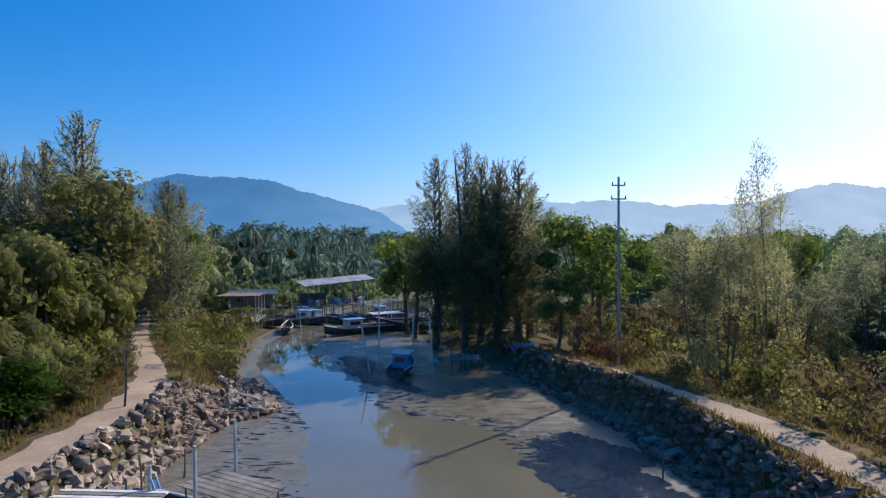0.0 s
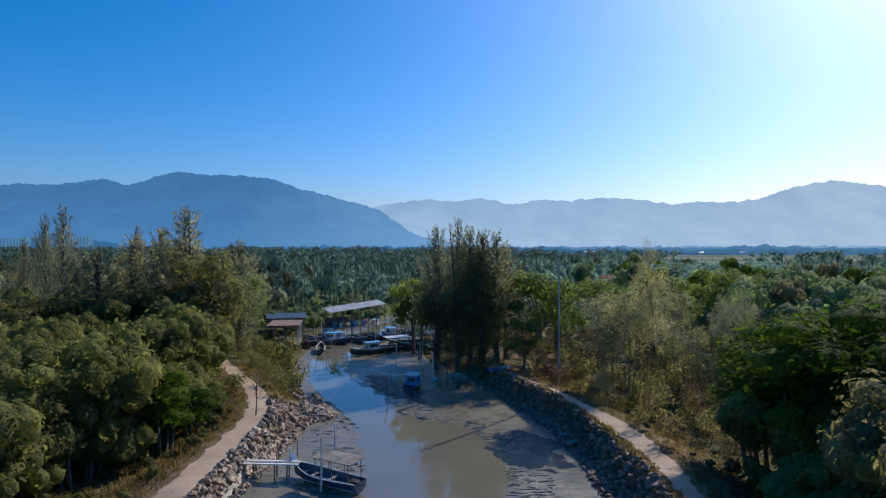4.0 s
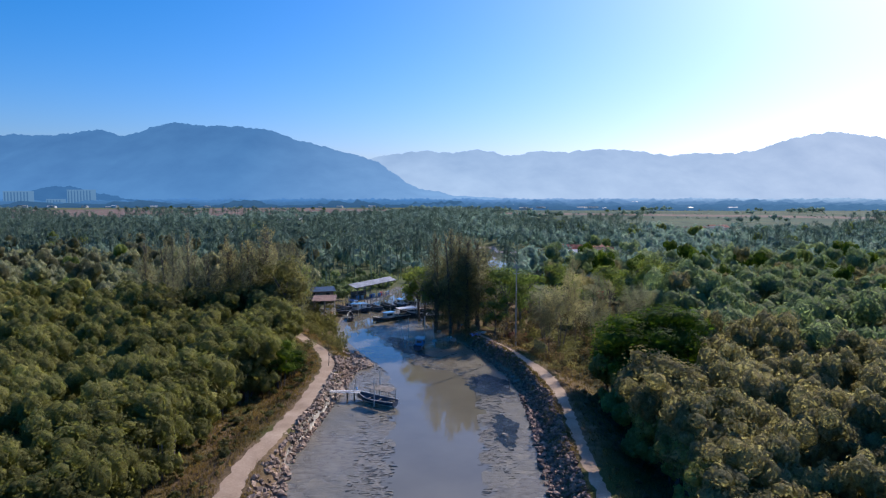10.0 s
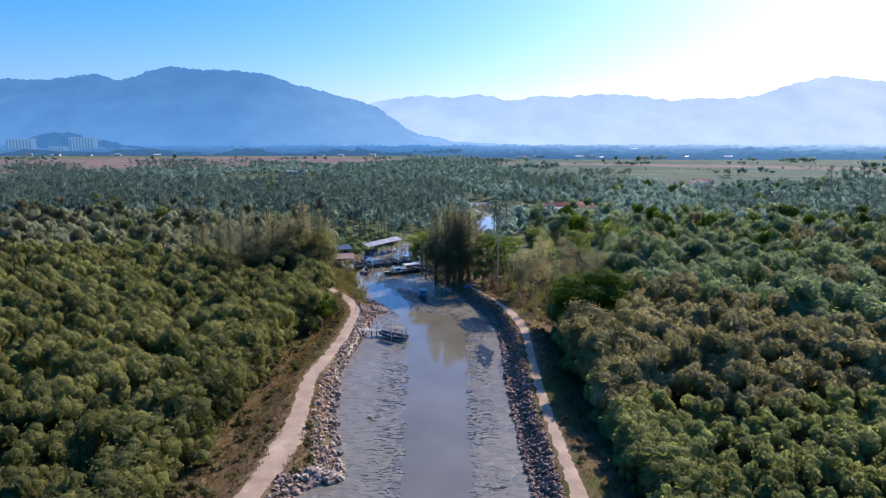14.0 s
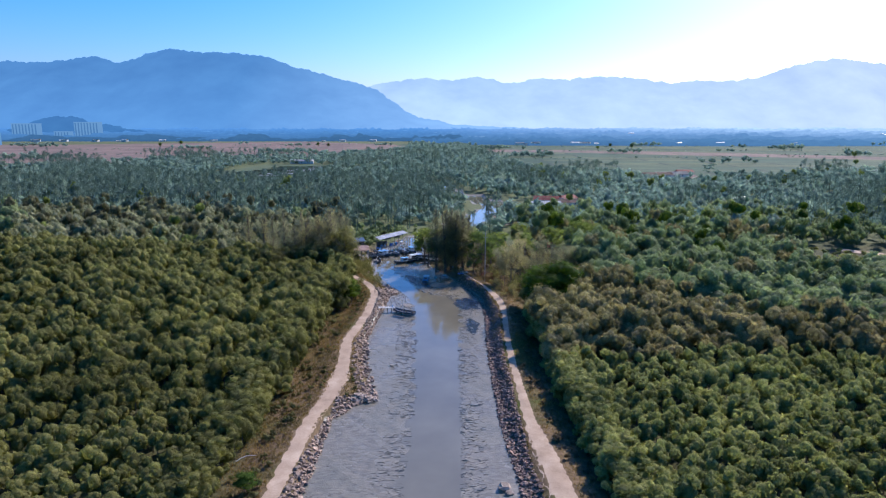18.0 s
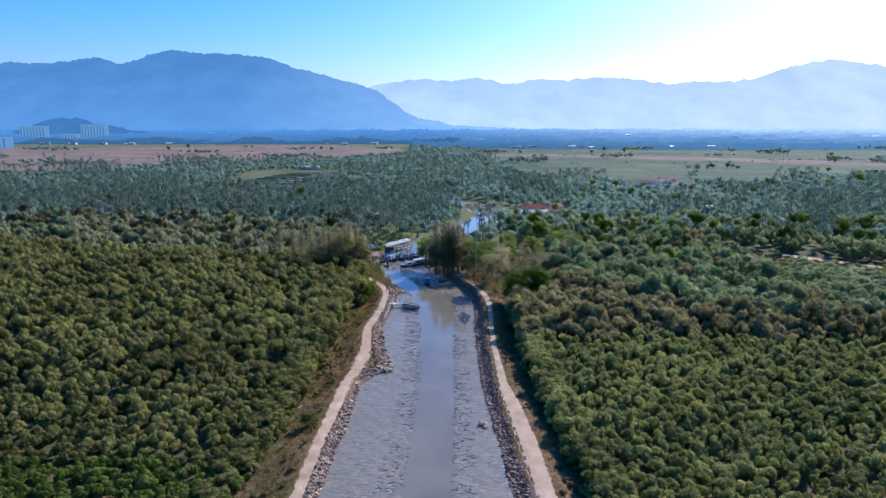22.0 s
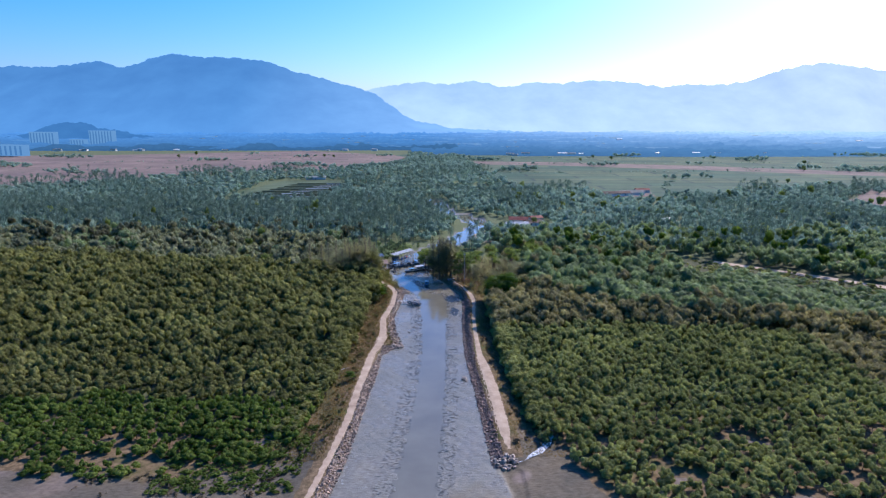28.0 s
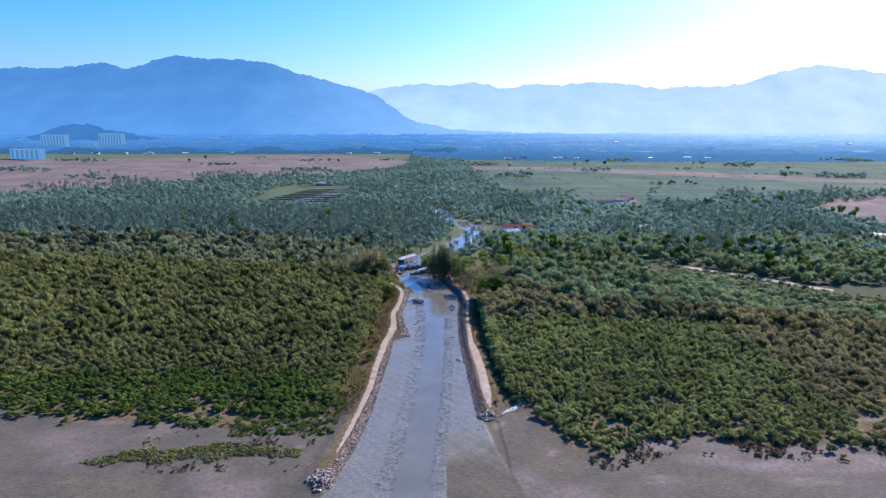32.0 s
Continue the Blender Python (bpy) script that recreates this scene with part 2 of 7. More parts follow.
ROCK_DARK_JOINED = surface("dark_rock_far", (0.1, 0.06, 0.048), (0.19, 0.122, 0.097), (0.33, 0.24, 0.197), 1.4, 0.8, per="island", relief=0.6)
PATH = surface("sandy_track", (0.25, 0.175, 0.115), (0.36, 0.26, 0.18), (0.47, 0.36, 0.262), 0.35, 0.92, relief=0.3, fine=14)
HULL_BLUE = surface("blue_hull_paint", (0.015, 0.03, 0.06), (0.03, 0.06, 0.11), (0.07, 0.12, 0.18), 1.5, 0.5)
HULL_DARK = surface("dark_hull_paint", (0.02, 0.02, 0.024), (0.05, 0.05, 0.055), (0.12, 0.115, 0.11), 1.5, 0.6)
WHITE_PAINT = surface("chalky_white_paint", (0.42, 0.42, 0.42), (0.66, 0.66, 0.65), (0.8, 0.8, 0.79), 1.3, 0.55)
BLUE_PAINT = surface("sky_blue_paint", (0.05, 0.2, 0.42), (0.09, 0.3, 0.58), (0.2, 0.45, 0.7), 2.0, 0.5)
TIN = surface("pale_tin_roof", (0.42, 0.42, 0.42), (0.62, 0.62, 0.62), (0.76, 0.76, 0.76), 0.5, 0.45, 0.3)
TIN_GREY = surface("grey_tin_roof", (0.2, 0.21, 0.22), (0.34, 0.35, 0.36), (0.46, 0.47, 0.48), 0.6, 0.55, 0.2)
TIN_RUST = surface("rusty_tin_roof", (0.1, 0.06, 0.045), (0.18, 0.11, 0.085), (0.28, 0.19, 0.15), 0.6, 0.8)
TIN_RED = surface("red_roof", (0.2, 0.05, 0.04), (0.32, 0.08, 0.065), (0.42, 0.14, 0.11), 0.6, 0.7)
WALL_PALE = surface("pale_render_wall", (0.45, 0.43, 0.4), (0.62, 0.6, 0.56), (0.74, 0.72, 0.69), 0.5, 0.9)
GLASS_DARK = surface("dark_window_glass", (0.03, 0.04, 0.05), (0.05, 0.06, 0.07), (0.08, 0.09, 0.1), 0.5, 0.15)
BLACK = surface("black_rubber", (0.012, 0.012, 0.012), (0.025, 0.025, 0.025), (0.05, 0.05, 0.05), 3.0, 0.8)
RED_PAINT = surface("red_paint", (0.35, 0.05, 0.03), (0.55, 0.09, 0.06), (0.65, 0.15, 0.1), 2.0, 0.5)
ORANGE = surface("orange_plastic", (0.5, 0.16, 0.03), (0.7, 0.25, 0.05), (0.8, 0.35, 0.1), 2.0, 0.5)
TARP = surface("blue_tarpaulin", (0.03, 0.09, 0.3), (0.06, 0.16, 0.45), (0.12, 0.28, 0.6), 1.0, 0.5)
STEEL = surface("galvanised_steel", (0.2, 0.21, 0.22), (0.32, 0.33, 0.34), (0.45, 0.46, 0.47), 2.0, 0.45, 0.6)
SLAB = surface("weathered_slab", (0.13, 0.12, 0.11), (0.21, 0.2, 0.185), (0.3, 0.285, 0.265), 1.2, 0.9)
CONCRETE = surface("grey_concrete", (0.24, 0.23, 0.21), (0.36, 0.35, 0.33), (0.48, 0.47, 0.44), 1.0, 0.9)

# water: brown and still, with the faintest ripple
WATER, nt, p = fresh("silty_water")
p.inputs["Base Color"].default_value = (0.13, 0.125, 0.105, 1)
p.inputs["Roughness"].default_value, p.inputs["IOR"].default_value = 0.02, 1.5
v = position(nt, (1, 0.45, 1))
n1 = noise_at(nt, v, 2.2, 3, 0.5)
bump(nt, p, n1, 0.05, 0.05)
nt.links.new(ramp(nt, noise_at(nt, position(nt), 0.09, 4), [(0.35, (0.13, 0.12, 0.09)), (0.65, (0.17, 0.156, 0.115))]), p.inputs["Base Color"])

RIPPLE, nt, p = fresh("rippling_shallow_water")
nt.links.new(ramp(nt, noise_at(nt, position(nt), 1.6, 5, 0.7), [(0.42, (0.14, 0.14, 0.13)), (0.56, (0.7, 0.72, 0.74))]), p.inputs["Base Color"])
p.inputs["Roughness"].default_value = 0.15
bump(nt, p, noise_at(nt, position(nt), 3.0, 5, 0.7), 0.9, 0.12)

# ground: leaf litter and dry grass, with grey tidal mud where the mud weight says so
GROUND, nt, p = fresh("ground_earth")
wt = nt.nodes.new("ShaderNodeAttribute")
wt.attribute_name = "mud"
dryw = nt.nodes.new("ShaderNodeAttribute")
dryw.attribute_name = "sand"
wetw = nt.nodes.new("ShaderNodeAttribute")
wetw.attribute_name = "wet"
v = position(nt)
n_big, n_mid, n_fine = noise_at(nt, v, 0.08, 5, 0.6), noise_at(nt, v, 0.7, 6, 0.65), noise_at(nt, v, 6.0, 6, 0.7)
rill = noise_at(nt, position(nt, (0.9, 2.0, 1)), 0.8, 6, 0.72)
earth = ramp(nt, n_mid, [(0.3, (0.07, 0.05, 0.028)), (0.5, (0.15, 0.105, 0.06)), (0.7, (0.24, 0.165, 0.1))])
green = ramp(nt, n_fine, [(0.3, (0.035, 0.05, 0.012)), (0.7, (0.11, 0.115, 0.035))])
floorw = nt.nodes.new("ShaderNodeAttribute")
floorw.attribute_name = "floor"
earth = mix(nt, ramp(nt, n_big, [(0.5, (0, 0, 0)), (0.68, (1, 1, 1))]), earth, green)
earth = mix(nt, floorw.outputs["Fac"], earth, ramp(nt, n_mid, [(0.3, (0.05, 0.052, 0.026)), (0.7, (0.105, 0.108, 0.055))]))
plainw = nt.nodes.new("ShaderNodeAttribute")
plainw.attribute_name = "plain"
earth = mix(nt, plainw.outputs["Fac"], earth, ramp(nt, n_mid, [(0.3, (0.07, 0.09, 0.042)), (0.7, (0.15, 0.17, 0.085))]))
mudc = ramp(nt, rill, [(0.3, (0.11, 0.099, 0.073)), (0.5, (0.178, 0.163, 0.123)), (0.72, (0.245, 0.225, 0.174))])
mudc = mix(nt, 1.0, mudc, ramp(nt, n_big, [(0.35, (0.8, 0.82, 0.84)), (0.65, (1.15, 1.08, 1.0))]), "MULTIPLY")
sandc = ramp(nt, n_mid, [(0.3, (0.2, 0.155, 0.135)), (0.7, (0.44, 0.37, 0.33))])
mudc = mix(nt, dryw.outputs["Fac"], mudc, sandc)
mudc = mix(nt, 1.0, mudc, mix(nt, wetw.outputs["Fac"], (0.66, 0.61, 0.6), (1, 1, 1)), "MULTIPLY")
edge = nt.nodes.new("ShaderNodeMath")
edge.operation = "MULTIPLY_ADD"
nt.links.new(n_mid, edge.inputs[0])
edge.inputs[1].default_value = 0.5
nt.links.new(wt.outputs["Fac"], edge.inputs[2])
fac = ramp(nt, edge.outputs[0], [(0.68, (0, 0, 0)), (0.82, (1, 1, 1))])
nt.links.new(mix(nt, fac, earth, mudc), p.inputs["Base Color"])
wet = mix(nt, wetw.outputs["Fac"], (0.85, 0.85, 0.85), mix(nt, ramp(nt, n_big, [(0.46, (0, 0, 0)), (0.54, (1, 1, 1))]), ramp(nt, rill, [(0.35, (0.26, 0.26, 0.26)), (0.65, (0.5, 0.5, 0.5))]), (0.17, 0.17, 0.17)))
nt.links.new(mix(nt, fac, (0.95, 0.95, 0.95), wet), p.inputs["Roughness"])
hh = mix(nt, fac, n_fine, rill)
bump(nt, p, hh, 0.7, 0.16)
nt.links.new(mix(nt, fac, (0.1, 0.1, 0.1), mix(nt, wetw.outputs["Fac"], (0.12, 0.12, 0.12), (0.55, 0.55, 0.55))), p.inputs["Specular IOR Level"])


def plots(name, a, b, bund, width, height, grain):
    """Farm plots: a patchwork of two tones parted by low bunds."""
    m, nt, p = fresh(name)
    v = position(nt)
    br = node(nt, "ShaderNodeTexBrick", Scale=1.0)
    br.inputs["Mortar Size"].default_value = 2.2
    br.inputs["Brick Width"].default_value, br.inputs["Row Height"].default_value = width, height
    br.inputs["Color1"].default_value, br.inputs["Color2"].default_value, br.inputs["Mortar"].default_value = (*a, 1), (*b, 1), (*bund, 1)
    nt.links.new(v, br.inputs["Vector"])
    n1, n2 = noise_at(nt, v, 0.012, 5, 0.65), noise_at(nt, v, grain, 5, 0.7)
    c = mix(nt, 1.0, br.outputs[0], ramp(nt, n1, [(0.35, (0.75, 0.78, 0.8)), (0.65, (1.2, 1.15, 1.1))]), "MULTIPLY")
    c = mix(nt, 1.0, c, ramp(nt, n2, [(0.35, (0.85, 0.85, 0.85)), (0.65, (1.12, 1.12, 1.12))]), "MULTIPLY")
    nt.links.new(c, p.inputs["Base Color"])
    p.inputs["Roughness"].default_value, p.inputs["Specular IOR Level"].default_value = 0.95, 0.1
    return m


FIELD_DRY = plots("dry_harvested_plots", (0.225, 0.165, 0.138), (0.18, 0.132, 0.118), (0.13, 0.12, 0.09), 90, 38, 0.3)
FIELD_POND = plots("pond_banks", (0.085, 0.122, 0.07), (0.11, 0.14, 0.082), (0.075, 0.1, 0.055), 60, 17, 0.3)
FIELD_GREEN = plots("green_paddy_plots", (0.056, 0.108, 0.072), (0.108, 0.14, 0.078), (0.045, 0.07, 0.06), 130, 34, 0.3)

# ---- builders ----
def mesh_from(name, verts, faces, material, smooth=False):
    """A mesh from arrays: verts (n, 3); faces (m, 3) or (m, 4)."""
    verts, faces = np.asarray(verts, dtype=np.float32), np.asarray(faces, dtype=np.int32)
    me = bpy.data.meshes.new(name)
    k = faces.shape[1]
    me.vertices.add(len(verts))
    me.vertices.foreach_set("co", verts.ravel())
    me.loops.add(faces.size)
    me.loops.foreach_set("vertex_index", faces.ravel())
    me.polygons.add(len(faces))
    me.polygons.foreach_set("loop_start", np.arange(0, faces.size, k, dtype=np.int32))
    me.polygons.foreach_set("use_smooth", np.full(len(faces), smooth))
    me.update(calc_edges=True)
    me.materials.append(material)
    return me


def thing(name, label, category, group="", kind="", at=None):
    """An Empty that carries the parts of one thing."""
    ob = tagged(new(name), label, category, group, kind)
    ob.empty_display_size = 0.2
    if at is not None:
        ob.matrix_world = at
    return ob


def part(name, bm, material, parent, label="", smooth=False):
    """One bmesh (or mesh) as one mesh object under a thing or a part."""
    if isinstance(bm, bpy.types.Mesh):
        me = bm
    else:
        me = bpy.data.meshes.new(name)
        for f in bm.faces:
            f.smooth = smooth
        bm.to_mesh(me)
        bm.free()
        me.materials.append(material)
    ob = new(name, me)
    ob.parent = parent
    return tagged(ob, label)


def box(bm, x0, x1, y0, y1, z0, z1, bevel=0.0):
    r = bmesh.ops.create_cube(bm, size=1, matrix=Matrix.Translation(((x0 + x1) / 2, (y0 + y1) / 2, (z0 + z1) / 2)) @ Matrix.Diagonal((x1 - x0, y1 - y0, z1 - z0, 1)))
    if bevel:
        edges = list({e for v in r["verts"] for e in v.link_edges})
        bmesh.ops.bevel(bm, geom=edges, offset=bevel, segments=1, affect="EDGES")
    return bm


def rod(bm, a, b, r0, r1=None, sides=6, bend=0.0, steps=1):
    """A tapered rod from a to b, bowed sideways by bend."""
    a, b = Vector(a), Vector(b)
    r1 = r0 if r1 is None else r1
    d = (b - a).normalized()
    u = d.orthogonal().normalized()
    w = d.cross(u)
    rings = []
    for i in range(steps + 1):
        t = i / steps
        c = a.lerp(b, t) + u * bend * math.sin(math.pi * t)
        r = r0 + (r1 - r0) * t
        rings.append([bm.verts.new(c + (u * math.cos(2 * math.pi * k / sides) + w * math.sin(2 * math.pi * k / sides)) * r) for k in range(sides)])
    for p, q in zip(rings, rings[1:]):
        for k in range(sides):
            bm.faces.new((p[k], p[(k + 1) % sides], q[(k + 1) % sides], q[k]))
    bm.faces.new(rings[0][::-1])
    bm.faces.new(rings[-1])
    return bm


# ---- the lie of the land ----
# along the creek (y): foot of each bank, edges of the water, middle of each track
CREEK_Y = (-400, -143, -125, -105, -88, -64, -50, -36, -30, -27, -22, -10, 5, 19, 31, 39.5, 44.5, 54, 62, 75, 97, 130, 180, 200, 230, 263, 313, 400)
FOOT_L = (-60, -27.3, -23.7, -21.3, -20.3, -19.4, -18.5, -18.6, -15, -11.5, -12.8, -15.2, -17.0, -16.0, -15.1, -14.8, -12.2, -17.0, -20.5, -23, -24, -17, 8, 15, 27, 19, 2, -10)
FOOT_R = (40, 22, 18, 14.4, 13.5, 12.7, 11.7, 11.0, 11.3, 11.3, 11.2, 11.4, 12.0, 12.7, 12.7, 11.4, 10.1, 7, 4, -2, -7, 6, 27, 31, 41, 40, 16, 4)
WATER_L = (-22, -10.2, -8.6, -7.2, -6, -4.6, -4.2, -3.9, -3.8, -3.8, -3.9, -4.2, -4.7, -5.6, -6.4, -8.2, -10.2, -14.8, -18.4, -21.2, -20.5, -13, 10, 16.5, 28.5, 20.5, 3, -9)
WATER_R = (-8, -1.6, -0.6, 0.8, 1.8, 2.9, 3.2, 3.6, 3.7, 3.8, 3.9, 4.1, 4.3, 5.0, 5.2, 2.6, -4.6, -8.8, -12.5, -17, -12, 2, 25, 29.5, 39.5, 38.5, 15, 3)
TRACK_Y = (-143, -121, -103, -85, -65, -49, -39, -29.5, -23, -15, -2, 9, 16, 22, 29, 35, 43.4, 48, 55, 63, 76, 90, 106)
TRACK_L = (-30, -26.4, -24.3, -22.6, -22.2, -21.4, -20.9, -19.4, -18.6, -18.9, -20.1, -18.7, -17.8, -17.6, -17.4, -17.5, -20.0, -22.7, -26.5, -30.5, -36.8, -43, -51)
TRACK_R = (19, 19, 18.3, 17.8, 17, 16, 15.2, 15.2, 15.2, 15.1, 15.5, 16.1, 16.6, 16.8, 16.2, 15.1, 13.0, 12.0, 10.0, 7.6, 7, 8, 9)
HALF_R = (0.6, 0.8, 1.1, 1.6, 1.9, 1.7, 1.0, 0.8, 0.7, 0.7, 0.65, 0.65, 0.65, 0.85, 1.05, 0.85, 0.4, 0.3, 0.45, 0.8, 0.8, 0.8, 0.8)
CREST_Y = (-60, -30, 0, 15, 30, 45, 55, 75, 106)
CREST_L = (1.25, 1.55, 2.2, 2.4, 2.75, 2.9, 2.8, 2.0, 1.2)
CREST_R = (1.35, 1.6, 2.2, 2.4, 2.8, 2.7, 2.0, 1.3, 1.0)


def step(a, b, x):
    t = np.clip((x - a) / (b - a), 0, 1)
    return t * t * (3 - 2 * t)


def wavy(x, y, s, seed=0):
    """Smooth pseudo-noise from a few sines, about -1 to 1."""
    return (np.sin(x * s + seed) * np.cos(y * s * 1.3 + seed * 2.1) + 0.5 * np.sin(x * s * 2.3 + y * s * 1.7 + seed) + 0.3 * np.cos(x * s * 4.1 - y * s * 3.7 + seed * 0.7)) / 1.5


def front(x):
    """The seaward edge of the mangroves: y along x."""
    left = np.interp(x, (-400, -142, -125, -101, -82, -65, -52, -38, -28), (-94, -99, -103, -107, -110, -110, -107, -102, -91))
    right = np.interp(x, (22, 30, 34, 40, 48, 58, 66, 80, 104, 130, 400), (-88, -96, -109, -122, -127, -124, -119, -120, -123, -125, -131))
    return np.where(x < 0, left, right)


def land(x, y):
    """Height of the ground."""
    x, y = np.asarray(x, float), np.asarray(y, float)
    fl, fr = np.interp(y, CREEK_Y, FOOT_L), np.interp(y, CREEK_Y, FOOT_R)
    wl, wr = np.interp(y, CREEK_Y, WATER_L), np.interp(y, CREEK_Y, WATER_R)
    tl, tr = np.interp(y, TRACK_Y, TRACK_L), np.interp(y, TRACK_Y, TRACK_R)
    crest_l = np.interp(y, CREST_Y, CREST_L) * step(-147, -141, y)
    crest_r = np.interp(y, CREST_Y, CREST_R) * step(-108, -101, y)
    flat = 0.3 + 0.25 * step(-100, -60, y) + 0.6 * step(60, 200, y)
    bank_l = np.where(x < tl - 1.5, flat + np.maximum(crest_l - flat, 0) * (1 - step(0, 6, tl - 1.5 - x)), crest_l)
    bank_l = np.where(x > tl + 1.2, 0.2 + (crest_l - 0.2) * (1 - step(0, 1, (x - tl - 1.2) / np.maximum(fl - tl - 1.2, 0.8))), bank_l)
    bank_r = np.where(x > tr + 1.5, flat + np.maximum(crest_r - flat, 0) * (1 - step(0, 6, x - tr - 1.5)), crest_r)
    bank_r = np.where(x < tr - 1.2, 0.2 + (crest_r - 0.2) * (1 - step(0, 1, (tr - 1.2 - x) / np.maximum(tr - 1.2 - fr, 0.8))), bank_r)
    mud_l = 0.2 * np.clip((wl - x) / np.maximum(wl - fl, 0.5), 0, 1)
    mud_r = 0.2 * np.clip((x - wr) / np.maximum(fr - wr, 0.5), 0, 1)
    mid, half = (wl + wr) / 2, (wr - wl) / 2
    bed = -0.35 * np.clip(1 - ((x - mid) / half) ** 2, 0, 1)
    z = np.where(x < fl, bank_l, np.where(x > fr, bank_r, np.where(x < wl, mud_l, np.where(x > wr, mud_r, bed))))
    z = z + 0.05 * wavy(x, y, 0.8, 3) * ((x < wl - 0.4) | (x > wr + 0.4)) * (np.abs(x) < 300)
    # slow fall of the flats towards the sea
    return z - 0.55 * step(-150, -330, y)


def lines(fine, far, first, ratio):
    """Grid lines: even in the middle and ever wider outwards."""
    out, d, v = [], first, fine[1]
    while v < far[1]:
        v, d = v + d, d * ratio
        out.append(min(v, far[1]))
    low, d, v = [], first, fine[0]
    while v > far[0]:
        v, d = v - d, d * ratio
        low.append(max(v, far[0]))
    return low[::-1] + list(np.arange(fine[0], fine[1] + 0.01, fine[2])) + out


def sheet(name, xs, ys, fz, material, smooth=True):
    gx, gy = np.meshgrid(xs, ys)
    v = np.stack([gx, gy, fz(gx, gy)], -1).reshape(-1, 3)
    nx, ny = len(xs), len(ys)
    i = (np.arange(ny - 1)[:, None] * nx + np.arange(nx - 1)).ravel()
    return mesh_from(name, v, np.stack([i, i + 1, i + nx + 1, i + nx], -1), material, smooth)


gxs, gys = lines((-34, 30, 0.5), (-4900, 4900), 0.8, 1.16), lines((-150, 70, 0.8), (-4700, 4720), 1.2, 1.13)
ground = new("ground", sheet("ground", gxs, gys, land, GROUND))
tagged(ground, "dry grassy earth and grey tidal mud flats", "ground", kind="structure")
gx, gy = [a.ravel() for a in np.meshgrid(gxs, gys)]
fl, fr = np.interp(gy, CREEK_Y, FOOT_L), np.interp(gy, CREEK_Y, FOOT_R)
sea = 1 - step(-6, 6, gy - front(gx) + 5 * wavy(gx, gy, 0.11, 1))
crest = np.maximum((np.abs(gx - np.interp(gy, TRACK_Y, TRACK_L)) < 3.2) * (gy > -143), (np.abs(gx - np.interp(gy, TRACK_Y, TRACK_R)) < 3.2) * (gy > -103))
creek = step(-1.2, 0.4, gx - fl) * step(-1.2, 0.4, fr - gx) * (gy < 400)
opening = step(0.75, 1.0, wavy(gx, gy, 0.16, 5)) * step(-50, -85, gy)
mud = np.clip(np.maximum(creek, np.maximum(sea * (1 - crest), opening)), 0, 1)
strip = (gx > 50) * step(0.0, 0.6, wavy(gx, gy * 2.2, 0.06, 8)) * step(16, 9, np.abs(gy - front(gx) + 3)) * 1.25
sand = np.clip(np.maximum(np.maximum(step(0.15, 0.8, wavy(gx, gy, 0.07, 2)) * sea * 0.7, strip), opening * 0.8) * (1 - creek), 0, 1)
for nm, val in (("mud", mud), ("sand", sand * 0.8), ("wet", np.clip(creek * step(-200, -140, gy) * np.where(gx > 3, step(-136, -106, gy + 6 * wavy(gx, gy, 0.25, 3)), 1.0), 0, 1)),
                ("floor", np.clip(np.maximum(step(0, 4, -27 - gx), step(0, 4, gx - 21)) * step(-88, -68, gy), 0, 1)), ("plain", step(100, 130, gy))):
    at = ground.data.attributes.new(nm, "FLOAT", "POINT")
    at.data.foreach_set("value", val.astype(np.float32))

# creek water, a level sheet that the mud rises through
ys = [*np.arange(-420, -150, 6), *np.arange(-150, 110, 2), *np.arange(110, 401, 4)]
wv, wf = [], []
for i, y in enumerate(ys):
    a, b = np.interp(y, CREEK_Y, WATER_L) - 1.5, np.interp(y, CREEK_Y, WATER_R) + 1.5
    wv += [(a, y, 0.012), (b, y, 0.012)]
    if i:
        wf.append((2 * i - 2, 2 * i - 1, 2 * i + 1, 2 * i))
tagged(new("water", mesh_from("water", wv, wf, WATER)), "still silty brown creek water at low tide", "water", kind="structure")
tagged(new("sea", sheet("sea", (-4900, -900, 0, 900, 4900), (-4700, -2000, -700, -330), lambda x, y: 0 * x - 0.12, WATER)), "calm silty sea water beyond the mud flats", "water", kind="structure")


def track(name, xs, half, ys0, ys1, label):
    """A trodden track: a ribbon with a ragged rim, laid on the bank."""
    ys = np.arange(ys0, ys1, 0.6)
    cx = np.interp(ys, TRACK_Y, xs)
    cx = np.convolve(np.pad(cx, 5, mode="edge"), np.ones(11) / 11, "valid")
    h = np.interp(ys, TRACK_Y, half) if not np.isscalar(half) else np.full(len(ys), half)
    h = h * np.clip(np.minimum((ys - ys0) / 9, (ys1 - ys) / 6), 0.12, 1) ** 0.6 * (1 + 0.12 * wavy(ys, ys * 0, 0.9, 5))
    rows = []
    for k, s in enumerate((-1, -0.55, 0, 0.55, 1)):
        x = cx + s * h + (abs(s) == 1) * (0.22 * wavy(ys, ys * 0 + k, 1.7, k) + 0.12 * wavy(ys, ys * 0, 4.3, k + 2))
        z = land(x, ys) + (0.035 if abs(s) < 1 else 0.012) + 0.012 * wavy(x, ys, 2.0, 4)
        rows.append(np.stack([x, ys, z], -1))
    v = np.stack(rows, 1).reshape(-1, 3)
    n, w = len(ys), 5
    i = (np.arange(n - 1)[:, None] * w + np.arange(w - 1)).ravel()
    return tagged(new(name, mesh_from(name, v, np.stack([i, i + 1, i + w + 1, i + w], -1), PATH, True)), label, "track", kind="structure")


